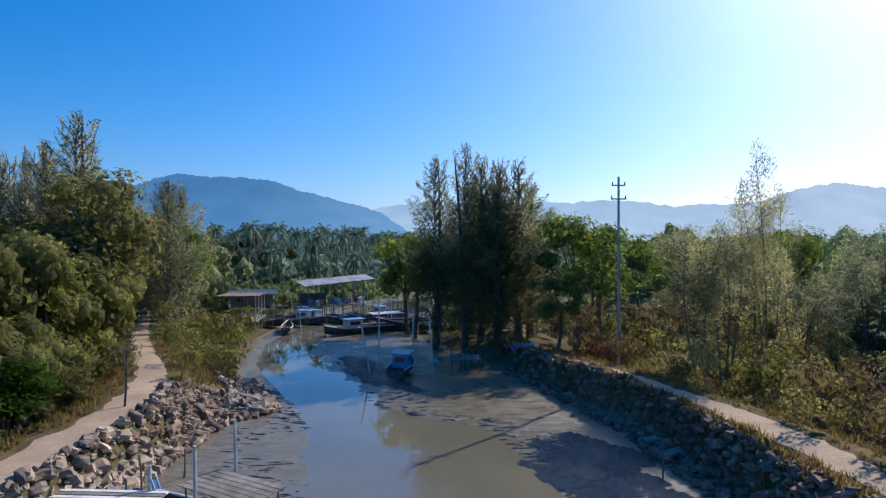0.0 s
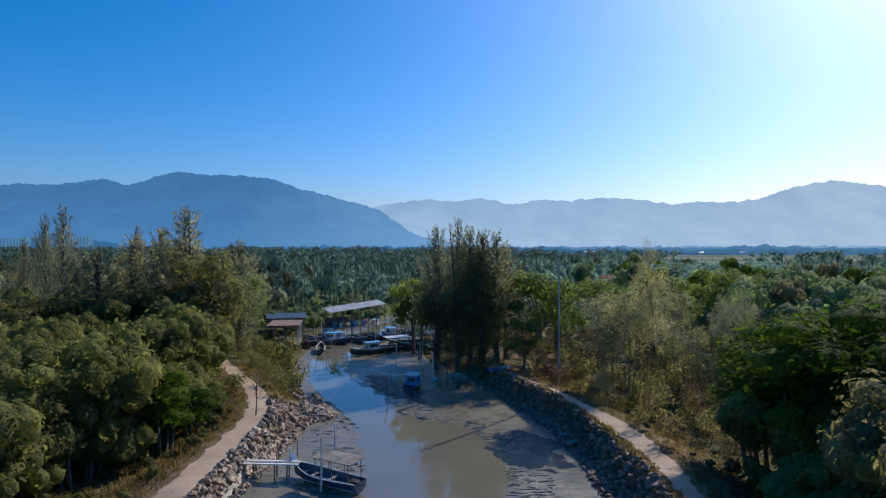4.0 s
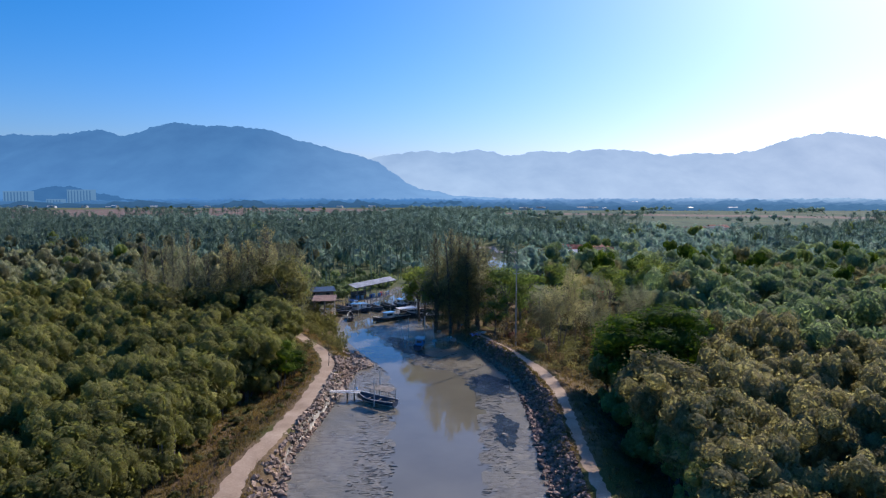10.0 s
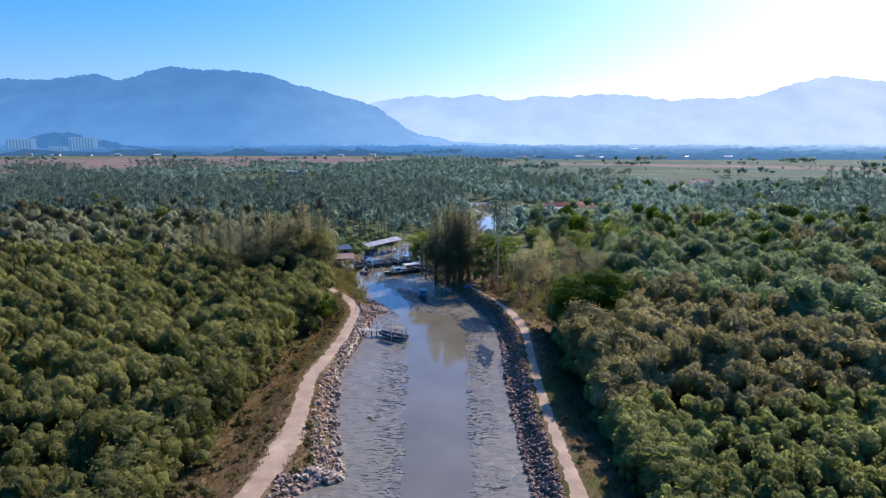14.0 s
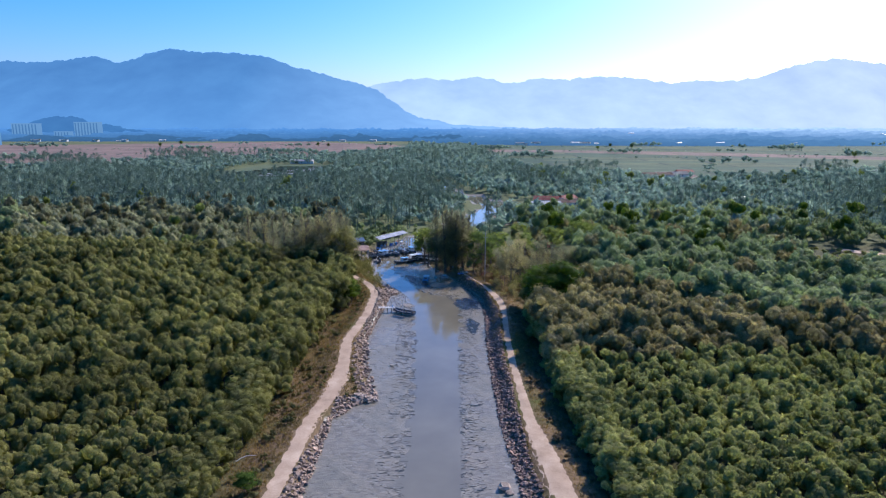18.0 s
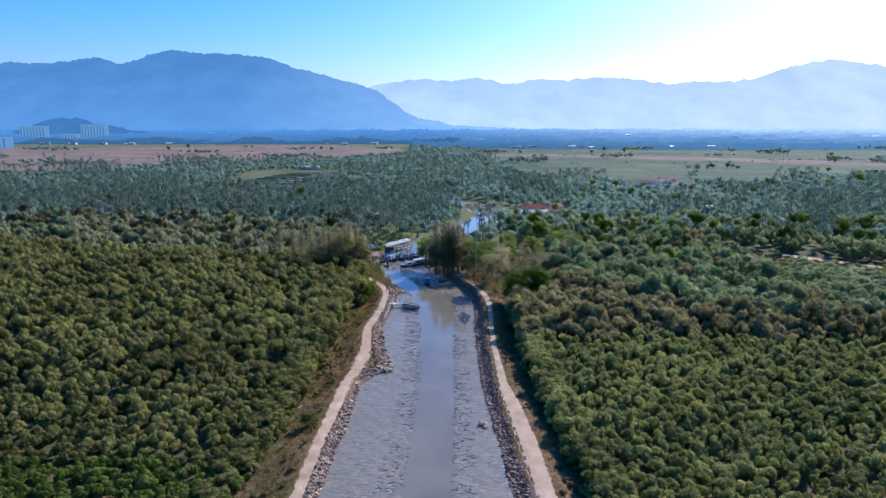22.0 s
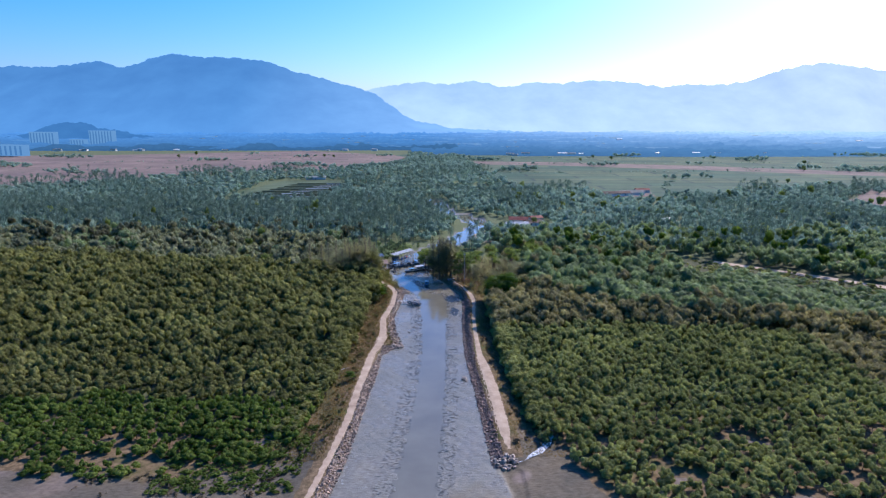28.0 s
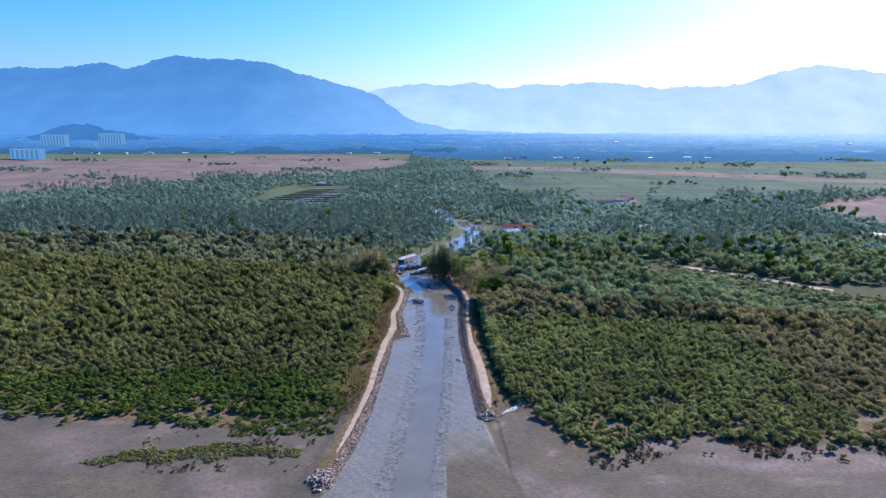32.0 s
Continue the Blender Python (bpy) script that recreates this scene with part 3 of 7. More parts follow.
HALF_L = (0.5, 0.65, 0.8, 0.95, 1.1, 1.2, 1.3, 1.45, 2.0, 1.25, 1.1, 1.05, 1.05, 1.05, 1.05, 1.05, 1.05, 1.0, 0.95, 0.9, 0.9, 0.9, 0.9)
track("path_west", TRACK_L, HALF_L, -128, 105, "pale sandy track along the creek bank")
track("path_east", TRACK_R, HALF_R, -100, 64, "narrow pale sandy track beside rocks and scrub")

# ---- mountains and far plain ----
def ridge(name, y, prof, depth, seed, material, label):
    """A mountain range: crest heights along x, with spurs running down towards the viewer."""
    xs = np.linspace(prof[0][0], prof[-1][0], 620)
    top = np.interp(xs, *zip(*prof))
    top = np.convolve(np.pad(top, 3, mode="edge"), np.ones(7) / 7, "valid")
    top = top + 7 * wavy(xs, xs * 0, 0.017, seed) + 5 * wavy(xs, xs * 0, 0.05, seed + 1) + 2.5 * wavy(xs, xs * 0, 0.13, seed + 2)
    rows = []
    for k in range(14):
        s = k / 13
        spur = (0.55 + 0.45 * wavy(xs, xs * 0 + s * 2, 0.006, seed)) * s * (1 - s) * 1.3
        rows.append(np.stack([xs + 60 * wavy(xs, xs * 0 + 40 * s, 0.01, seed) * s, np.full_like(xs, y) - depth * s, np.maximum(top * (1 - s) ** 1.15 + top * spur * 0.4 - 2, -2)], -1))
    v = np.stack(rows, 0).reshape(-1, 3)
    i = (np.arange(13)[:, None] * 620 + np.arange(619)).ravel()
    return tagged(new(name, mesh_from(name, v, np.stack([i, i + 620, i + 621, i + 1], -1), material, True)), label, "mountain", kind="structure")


def at_far(px, py, d=4680.0):
    return ((px - 784) / 1105 * d, 28 + (371 - py) / 1105 * d)


# haze and the paler sunward side are put into the ranges' emitted colours
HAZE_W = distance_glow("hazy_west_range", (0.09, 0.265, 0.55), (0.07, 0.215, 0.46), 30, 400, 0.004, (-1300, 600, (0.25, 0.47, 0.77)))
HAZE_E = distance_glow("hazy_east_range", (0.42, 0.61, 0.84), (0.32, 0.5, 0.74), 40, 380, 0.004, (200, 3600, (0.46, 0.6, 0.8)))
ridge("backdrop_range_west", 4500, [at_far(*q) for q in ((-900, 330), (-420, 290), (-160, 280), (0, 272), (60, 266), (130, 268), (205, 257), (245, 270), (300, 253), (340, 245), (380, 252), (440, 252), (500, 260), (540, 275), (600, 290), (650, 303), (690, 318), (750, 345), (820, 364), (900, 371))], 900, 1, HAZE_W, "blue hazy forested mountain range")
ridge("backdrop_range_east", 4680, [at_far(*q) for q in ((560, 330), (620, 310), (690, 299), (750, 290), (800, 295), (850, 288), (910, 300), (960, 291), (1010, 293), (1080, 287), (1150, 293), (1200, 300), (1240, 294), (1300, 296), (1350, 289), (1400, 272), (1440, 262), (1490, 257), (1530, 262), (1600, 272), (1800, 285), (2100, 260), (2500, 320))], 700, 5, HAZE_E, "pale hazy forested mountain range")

# distant plain under the belts of trees, with blue haze painted into its emission
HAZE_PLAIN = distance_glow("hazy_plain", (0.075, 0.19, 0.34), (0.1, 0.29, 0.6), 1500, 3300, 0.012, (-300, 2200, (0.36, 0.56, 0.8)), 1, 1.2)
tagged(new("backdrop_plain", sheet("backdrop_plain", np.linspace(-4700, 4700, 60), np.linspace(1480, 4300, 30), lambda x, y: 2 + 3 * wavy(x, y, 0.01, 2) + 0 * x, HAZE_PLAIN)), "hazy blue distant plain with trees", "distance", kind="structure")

# ---- plants ----
def clump_cloud(n, lobes, size, rng, lift=0.25, droop=0.0, long=1.0, up=0.3):
    """Leaf clumps as small bent quads over the skin of several lobes: (verts, quads)."""
    lobes = np.asarray(lobes, float)
    area = lobes[:, 3] ** 2
    pick = rng.choice(len(lobes), n, p=area / area.sum())
    d = rng.normal(size=(n, 3))
    d[:, 2] = d[:, 2] + lift
    d /= np.linalg.norm(d, axis=1)[:, None]
    r = lobes[pick, 3] * (0.72 + 0.36 * rng.random(n) ** 0.7)
    c = lobes[pick, :3] + d * r[:, None] * (1, 1, 0.85)
    nrm = d + rng.normal(size=(n, 3)) * 0.3
    nrm[:, 2] += up
    nrm /= np.linalg.norm(nrm, axis=1)[:, None]
    u = np.cross(nrm, rng.normal(size=(n, 3)))
    u[:, 2] -= droop
    u /= np.linalg.norm(u, axis=1)[:, None]
    w = np.cross(nrm, u)
    s = size * (0.6 + 0.8 * rng.random(n))[:, None]
    v = np.stack([c - u * s * long, c + w * s * 0.55 + nrm * s * 0.12, c + u * s * long, c - w * s * 0.55 + nrm * s * 0.12], 1)
    return v.reshape(-1, 3), np.arange(4 * n).reshape(-1, 4)


def crown_lobes(k, rx, rz, z, rng, r=0.5):
    out = [(0, 0, z, rx * 0.72)]
    for i in range(k):
        a = 2 * math.pi * (i + rng.random() * 0.7) / k
        q = rx * (0.42 + 0.25 * rng.random())
        out.append((math.cos(a) * q, math.sin(a) * q, z + rz * (rng.random() - 0.45) * 0.9, rx * r * (0.75 + 0.5 * rng.random())))
    return out


ICO = bmesh.new()
bmesh.ops.create_icosphere(ICO, subdivisions=1, radius=1)
ICO_V = np.array([v.co[:] for v in ICO.verts])
ICO_F = np.array([[v.index for v in f.verts] for f in ICO.faces])
ICO.free()
OCT_V = np.array([(1, 0, 0), (0, 1, 0), (-1, 0, 0), (0, -1, 0), (0, 0, 1), (0, 0, -1)], float)
OCT_F = np.array([(0, 1, 4), (1, 2, 4), (2, 3, 4), (3, 0, 4), (1, 0, 5), (2, 1, 5), (3, 2, 5), (0, 3, 5)])


def quads_and_tris(name, v, q, t, material, smooth=False):
    """A mesh of quads and triangles together."""
    v = np.asarray(v, dtype=np.float32)
    me = bpy.data.meshes.new(name)
    me.vertices.add(len(v))
    me.vertices.foreach_set("co", v.ravel())
    loops = np.concatenate([np.asarray(q, np.int32).ravel(), np.asarray(t, np.int32).ravel()])
    me.loops.add(len(loops))
    me.loops.foreach_set("vertex_index", loops)
    starts = np.concatenate([np.arange(len(q)) * 4, len(q) * 4 + np.arange(len(t)) * 3]).astype(np.int32)
    me.polygons.add(len(starts))
    me.polygons.foreach_set("loop_start", starts)
    me.polygons.foreach_set("use_smooth", np.arange(len(starts)) >= len(q))
    me.update(calc_edges=True)
    me.materials.append(material)
    return me


def crown_arrays(n, lobes, size, rng, core=True, shrink=0.78, plain=False, **kw):
    v, q = clump_cloud(n, lobes, size, rng, **kw)
    if not core:
        return v, q, np.zeros((0, 3), int)
    vs, ts, m = [v], [], len(v)
    cv, cf = (OCT_V, OCT_F) if plain else (ICO_V, ICO_F)
    for x, y, z, r in lobes:
        vs.append(cv * (r * shrink * (0.85 + 0.3 * rng.random((len(cv), 1)))) * (1, 1, 0.85) + (x, y, z))
        ts.append(cf + m)
        m += len(cv)
    return np.concatenate(vs), q, np.concatenate(ts)


def scatter(name, templates, places, material, seed):
    """Many plants joined into one mesh. places: rows of x, y, z, width scale, height scale."""
    rng = np.random.default_rng(seed)
    which = rng.integers(len(templates), size=len(places))
    turn = rng.random(len(places)) * 2 * math.pi
    vs, qs, ts, off = [], [], [], 0
    for k, (v, q, t) in enumerate(templates):
        sel = np.nonzero(which == k)[0]
        if not len(sel):
            continue
        c, s = np.cos(turn[sel])[:, None], np.sin(turn[sel])[:, None]
        p = places[sel]
        x = (v[:, 0] * c - v[:, 1] * s) * p[:, 3:4] + p[:, 0:1]
        y = (v[:, 0] * s + v[:, 1] * c) * p[:, 3:4] + p[:, 1:2]
        z = v[:, 2] * p[:, 4:5] + p[:, 2:3]
        vs.append(np.stack([x, y, z], -1).reshape(-1, 3))
        base = (np.arange(len(sel)) * len(v) + off)[:, None, None]
        qs.append((q[None] + base).reshape(-1, 4))
        if len(t):
            ts.append((t[None] + base).reshape(-1, 3))
        off += len(sel) * len(v)
    return quads_and_tris(name, np.concatenate(vs), np.concatenate(qs), np.concatenate(ts) if ts else np.zeros((0, 3), int), material)


def grid_places(x0, x1, y0, y1, gap, rng, keep):
    gx, gy = np.meshgrid(np.arange(x0, x1, gap), np.arange(y0, y1, gap))
    x = gx.ravel() + (rng.random(gx.size) - 0.5) * gap * 0.95
    y = gy.ravel() + (rng.random(gx.size) - 0.5) * gap * 0.95
    m = keep(x, y)
    return x[m], y[m]


def height_w(y):
    return np.interp(y, (-112, -100, -80, -65, -50, -25, 0, 20, 60, 120), (1.6, 2.5, 3.2, 3.9, 5.4, 8.2, 9.8, 10.8, 12.5, 13))


def edge_e(x, y):
    return np.interp(x, (20, 60, 110, 150, 190, 300), (-20, -15, -22, -32, -40, -50)) + 4.5 * wavy(x, y * 0.3, 0.07, 4) + 2 * wavy(x, y * 0.3, 0.25, 1)


def height_e(x, y):
    edge = edge_e(x, y)
    low = np.interp(y, (-126, -110, -90, -68, -30), (2.6, 3.6, 4.1, 4.8, 6.2))
    high = np.interp(y - edge, (0, 5, 14, 28, 50, 90), (7.0, 8.8, 10.5, 11.5, 12.5, 14))
    road = np.interp(x, (134, 153, 178, 200, 217, 400), (124, 105, 82, 62, 44, -60))
    high = high * np.where((x > 112) & (x < 225), np.interp(y - road, (-125, -60), (1.0, 0.42)), 1.0)
    return np.where(y < edge, low, high)


def verge_w(y):
    return np.interp(y, (-120, -100, -85, -60, -30, -10, 10, 20, 26, 45, 60, 100), (-45, -36, -33, -30.5, -29, -28, -28.5, -28, -25, -25, -30, -34))


def verge_e(y):
    return np.interp(y, (-126, -100, -92, -80, -60, -45, -30, 0, 24, 28, 74, 80, 300), (44, 30, 26, 24.5, 23, 22, 21.5, 22, 23, 44, 46, 26, 60))


def in_forest(x, y):
    fr_y = front(x) + 4 * wavy(x, y, 0.2, 7) + 2 * wavy(x, y, 0.5, 2)
    side = np.where(x < 0, x < verge_w(y), x > verge_e(y))
    gaps = wavy(x, y, 0.16, 5) > 0.98 - 0.42 * step(-70, -100, y)
    gaps = gaps | ((x < -40) & (y < -72) & (np.abs(np.sin((y + 0.1 * x + 7 * wavy(x, y, 0.035, 4)) / 4.6)) < 0.42 * step(-70, -104, y)) & (wavy(x, y, 0.06, 2) > -0.35))
    gaps = gaps | ((x > 30) & (y < -62) & (np.abs(np.sin((y + 0.12 * x + 5 * wavy(x, y, 0.03, 3)) / 5.5)) < 0.13) & (wavy(x, y, 0.05, 6) > -0.2))
    hero = ((x - 28) / 8.5) ** 2 + ((y - 19) / 9.5) ** 2 > 1
    return side & hero & (y > fr_y) & ~((y < -50) & gaps) & ~((x > 128) & (y - np.interp(x, (134, 153, 178, 200, 217, 400), (124, 105, 82, 62, 44, -60)) > -20) & (y - np.interp(x, (134, 153, 178, 200, 217, 400), (124, 105, 82, 62, 44, -60)) < 6) & (wavy(x, y, 0.08, 2) > -0.6))


def back_w(x):
    """Landward edge of the western mangroves."""
    return np.interp(x, (-330, -183, -82, -45, -28), (112, 90, 67, 55, 48)) + 4 * wavy(x, x * 0, 0.06, 2)


def back_grey(x):
    """Where the grey front trees of the east give way to broad green crowns."""
    return np.interp(x, (22, 44, 58, 72, 110, 200, 330), (46, 34, 14, -1, -6, -20, -36)) + 3 * wavy(x, x * 0, 0.09, 5)


ROAD_X, ROAD_Y = (134, 153, 178, 200, 217, 400), (124, 105, 82, 62, 44, -60)
rng = np.random.default_rng(11)


def templates(count, n, size, rng, k=5, flat=0.95, core=True, **kw):
    """Unit crowns: 1 wide in radius, top at height 1, for scaling by width and height."""
    out = []
    for i in range(count):
        lobes = crown_lobes(k, 1.0, 0.75, 0.0, rng)
        v, q, t = crown_arrays(n, lobes, size, rng, core, **kw)
        v = v / (1.15, 1.15, 1.05)
        out.append((v * (1, 1, flat), q, t))
    return out


def crown_places(x, y, h, width, rng):
    """Crowns whose tops stand at height h over the ground."""
    g = land(x, y)
    w = width * (0.7 + 0.7 * rng.random(len(x)) ** 1.5)
    hh = h * (0.74 + 0.38 * rng.random(len(x)) + 0.07 * wavy(x, y, 0.09, 6))
    rz = np.minimum(w * 1.45, hh * 0.58)
    return np.stack([x, y, g + hh - rz * 0.85, w, rz], -1)


NEAR_T = templates(10, 66, 0.15, rng, k=5, shrink=0.95)
HERO_T = templates(10, 230, 0.105, rng, k=6, shrink=0.9)
SCRUB_T = templates(8, 210, 0.125, rng, k=4, core=False)
MID_T = templates(8, 24, 0.24, rng, k=4, shrink=1.0, plain=True)
BROAD_T = templates(8, 190, 0.11, rng, k=8, shrink=0.92)
FAR_T = templates(8, 20, 0.32, rng, k=1, flat=1.0, shrink=0.95, plain=True)

# near mangroves, low and high
def block(name, x0, x1, y0, y1, gap, tmpl, material, label, seed, width, keep=None):
    r = np.random.default_rng(seed)
    x, y = grid_places(x0, x1, y0, y1, gap, r, lambda a, b: in_forest(a, b) & (keep(a, b) if keep else True))
    h = np.where(x < 0, height_w(y), height_e(x, y))
    wd = width * np.clip(0.8 + h / 22, 0.8, 1.35)
    pl = crown_places(x, y, h, wd, r)
    forest = thing(name, label, "mangrove trees", kind="stuff")
    tagged(part("crowns", scatter("crowns", tmpl, pl, material, seed), material, forest), kind="stuff")
    edge = np.nonzero((pl[:, 2] > 1.2))[0][::2]
    tv, tf = [], []
    for j, (px, py, pz, w, rz) in enumerate(pl[edge]):
        g = float(land(px, py)) - 0.1
        for a in range(3):
            an = a * 2.094
            tv += [(px + 0.1 * math.cos(an), py + 0.1 * math.sin(an), g), (px + 0.05 * math.cos(an) + 0.2, py + 0.05 * math.sin(an), pz)]
        for a in range(3):
            b = (a + 1) % 3
            tf.append((6 * j + 2 * a, 6 * j + 2 * b, 6 * j + 2 * b + 1, 6 * j + 2 * a + 1))
    if tf:
        tagged(part("trunks", mesh_from("trunks", tv, tf, BARK), BARK, forest), kind="stuff")
    return forest


def close(a, b):
    return (np.abs(a) < 72) & (b > -42) & (b < 62)


def young_w(a, b):
    return b <= -72 + 6 * wavy(a, b, 0.08, 3)


block("mangrove_forest", -130, -20, -115, 100, 2.5, NEAR_T, LEAF_MANGROVE, "dense green mangrove canopy", 21, 1.62, lambda a, b: ~young_w(a, b) & ~close(a, b) & (b < back_w(a)))
block("mangrove_forest", -72, -20, -42, 62, 2.7, HERO_T, LEAF_MANGROVE, "dense green mangrove canopy near the creek", 28, 1.75, lambda a, b: close(a, b) & (b < back_w(a)))
block("mangrove_forest", 20, 72, -20, 62, 2.9, HERO_T, LEAF_GREY, "tall grey-green mangrove canopy near the creek", 29, 1.9, lambda a, b: close(a, b) & (b > edge_e(a, b)) & (b < back_grey(a)))
block("young_mangrove_belt", -130, -20, -118, -55, 2.0, NEAR_T, LEAF_BRIGHT, "low bright green young mangroves on mud", 22, 1.38, young_w)
block("mangrove_forest", 20, 130, -20, 60, 2.9, NEAR_T, LEAF_GREY, "tall grey-green mangrove canopy", 23, 1.9, lambda a, b: ~close(a, b) & (b > edge_e(a, b)) & (b < back_grey(a)))
block("broad_crowned_wood", 26, 150, -20, 92, 5.0, BROAD_T, LEAF_DEEP, "broad dark green crowns behind the grey mangroves", 43, 3.1, lambda a, b: (b >= back_grey(a)) & (b < 66 + 8 * wavy(a, b, 0.05, 2)))
block("young_mangrove_belt", 20, 130, -130, -8, 2.1, NEAR_T, LEAF_BELT, "low olive-green mangroves in even rows on mud", 24, 1.38, lambda a, b: b <= edge_e(a, b))
block("mangrove_forest", -330, -130, -72, 130, 3.2, MID_T, LEAF_MANGROVE, "far green mangrove canopy", 25, 2.0, lambda a, b: b < back_w(a))
block("young_mangrove_belt", -330, -130, -112, -72, 3.0, MID_T, LEAF_BRIGHT, "low bright green young mangroves on mud", 30, 2.1)
block("mangrove_forest", 130, 330, -132, 60, 3.4, MID_T, LEAF_GREY, "far grey-green mangrove canopy", 27, 2.2, lambda a, b: (b < back_grey(a)) & (b < 116 - (a - 130) * 0.98))
block("broad_crowned_wood", 150, 330, -60, 80, 6.0, MID_T, LEAF_DEEP, "far broad dark green crowns", 44, 3.8, lambda a, b: (b >= back_grey(a)) & (b < 100 - (a - 130) * 0.98))

# ---- palms and woods of the plain ----
def palm_template(rng, fronds, segs):
    v, q = [], []
    lean = rng.normal(size=2) * 0.6
    top = np.array([lean[0], lean[1], 1.0 * 11])
    for i in range(3):
        t = i / 2
        c = np.array([lean[0] * t * t, lean[1] * t * t, 11 * t])
        for a in range(4):
            v.append(c + 0.2 * (1.3 - 0.5 * t) * np.array([math.cos(a * 1.571), math.sin(a * 1.571), 0]))
    for i in range(2):
        for a in range(4):
            b = (a + 1) % 4
            q.append((4 * i + a, 4 * i + b, 4 * i + 4 + b, 4 * i + 4 + a))
    for i in range(fronds):
        a = 2 * math.pi * i / fronds * 1.0 + rng.random() * 0.5
        up = 0.95 - 1.2 * ((i * 0.618) % 1)
        d, side = np.array([math.cos(a), math.sin(a), 0]), np.array([-math.sin(a), math.cos(a), 0])
        ln = 3.3 + 0.8 * rng.random()
        base = len(v)
        for s in range(segs + 1):
            t = s / segs
            c = top + d * ln * t * (0.92 - 0.12 * t) + np.array([0, 0, ln * (up * t - 0.7 * t * t)])
            w = 0.42 * math.sin(math.pi * (0.12 + 0.85 * t))
            v += [c - side * w - (0, 0, w * 0.6), c, c + side * w - (0, 0, w * 0.6)]
        for s in range(segs):
            k = base + 3 * s
            q += [(k, k + 1, k + 4, k + 3), (k + 1, k + 2, k + 5, k + 4)]
    return np.array(v, float), np.array(q), np.zeros((0, 3), int)


PALM_T = [palm_template(rng, 16, 3) for i in range(5)]
PALM_FAR = [palm_template(rng, 13, 2) for i in range(4)]


def creek_gap(x, y, w=4):
    return (x < np.interp(y, CREEK_Y, FOOT_L) - w) | (x > np.interp(y, CREEK_Y, FOOT_R) + w) | (y > 400)



def open_land(x, y):
    """Where the plain is bare: fields, ponds, yards, the road."""
    pond = (np.abs(x + 165) < 50) & (y > 372) & (y < 590)
    west = (y > np.interp(x, (-1400, -534, -472, -413, -351, -186, -60, 0), (400, 481, 535, 605, 698, 764, 950, 1150))) & (x < -60)
    east = (y > np.interp(x, (60, 96, 154, 204, 288, 336, 478, 640, 1200), (900, 486, 455, 426, 384, 453, 483, 520, 560))) & (x > 60)
    brown = (x > 388) & (y > 222 - 0.3 * (x - 388)) & (y < 372 + 0.55 * (x - 388))
    isles = (y > 600) & ((wavy(x, y * 1.6, 0.011, 7) > 0.72))
    west, east = west & ~isles, east & ~isles
    yard = ((x - 65) ** 2 + (y - 225) ** 2 < 26 ** 2) | ((x - 200) ** 2 + ((y - 415) * 0.7) ** 2 < 38 ** 2) | ((x - 350) ** 2 + (y - 185) ** 2 < 26 ** 2) | ((x - 176) ** 2 + (y - 232) ** 2 < 9 ** 2)
    bend = ((x - 24) / 12) ** 2 + ((y - 205) / 40) ** 2 < 1
    road = (x > 126) & (np.abs(y - np.interp(x, ROAD_X, ROAD_Y)) < 6)
    return pond | west | east | brown | yard | road | bend


def wood(name, x0, x1, y0, y1, gap, tmpl, material, label, seed, width, height, keep, category="trees"):
    r = np.random.default_rng(seed)
    x, y = grid_places(x0, x1, y0, y1, gap, r, lambda a, b: keep(a, b) & ~open_land(a, b) & creek_gap(a, b, 4 + 3 * step(140, 165, b) * (1 - step(320, 345, b))))
    if tmpl is PALM_T or tmpl is PALM_FAR:
        s = 0.75 + 0.5 * r.random(len(x))
        pl = np.stack([x, y, land(x, y), 0.7 + 0.25 * r.random(len(x)), s * height / 11], -1)
    else:
        pl = crown_places(x, y, np.full(len(x), height) * (0.75 + 0.5 * r.random(len(x)) ** 2), width, r)
    ob = new(name, scatter(name, tmpl, pl, material, seed))
    return tagged(ob, label, category, kind="stuff")


def back_of_mangrove(a, b):
    return np.where(a < 0, b > back_w(a), b > np.where(a > 130, 134 - (a - 130) * 0.98, 64 + 0 * a)) & ~((np.abs(a + 18) < 16) & (b < 135)) & ~((a > -12) & (a < 46) & (b < 100))


def palm_front(a):
    """Seaward edge of the coconut groves of the west."""
    return np.interp(a, (-560, -150, -60, -34, 0, 30), (190, 172, 150, 112, 112, 130)) + 8 * wavy(a, a * 0, 0.04, 1)


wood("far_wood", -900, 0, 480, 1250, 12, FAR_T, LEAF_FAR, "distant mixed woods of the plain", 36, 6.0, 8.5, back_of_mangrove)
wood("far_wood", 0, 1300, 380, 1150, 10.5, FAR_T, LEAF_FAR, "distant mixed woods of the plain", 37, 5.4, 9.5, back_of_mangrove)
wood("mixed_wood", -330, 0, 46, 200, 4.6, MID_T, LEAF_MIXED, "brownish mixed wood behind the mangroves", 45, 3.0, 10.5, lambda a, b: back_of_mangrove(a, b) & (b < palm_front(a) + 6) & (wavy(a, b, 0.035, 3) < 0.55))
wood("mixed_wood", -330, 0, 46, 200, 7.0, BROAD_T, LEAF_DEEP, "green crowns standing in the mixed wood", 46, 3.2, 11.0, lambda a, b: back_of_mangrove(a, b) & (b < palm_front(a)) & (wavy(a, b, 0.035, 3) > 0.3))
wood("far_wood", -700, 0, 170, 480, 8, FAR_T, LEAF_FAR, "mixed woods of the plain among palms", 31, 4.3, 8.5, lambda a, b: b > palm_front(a))
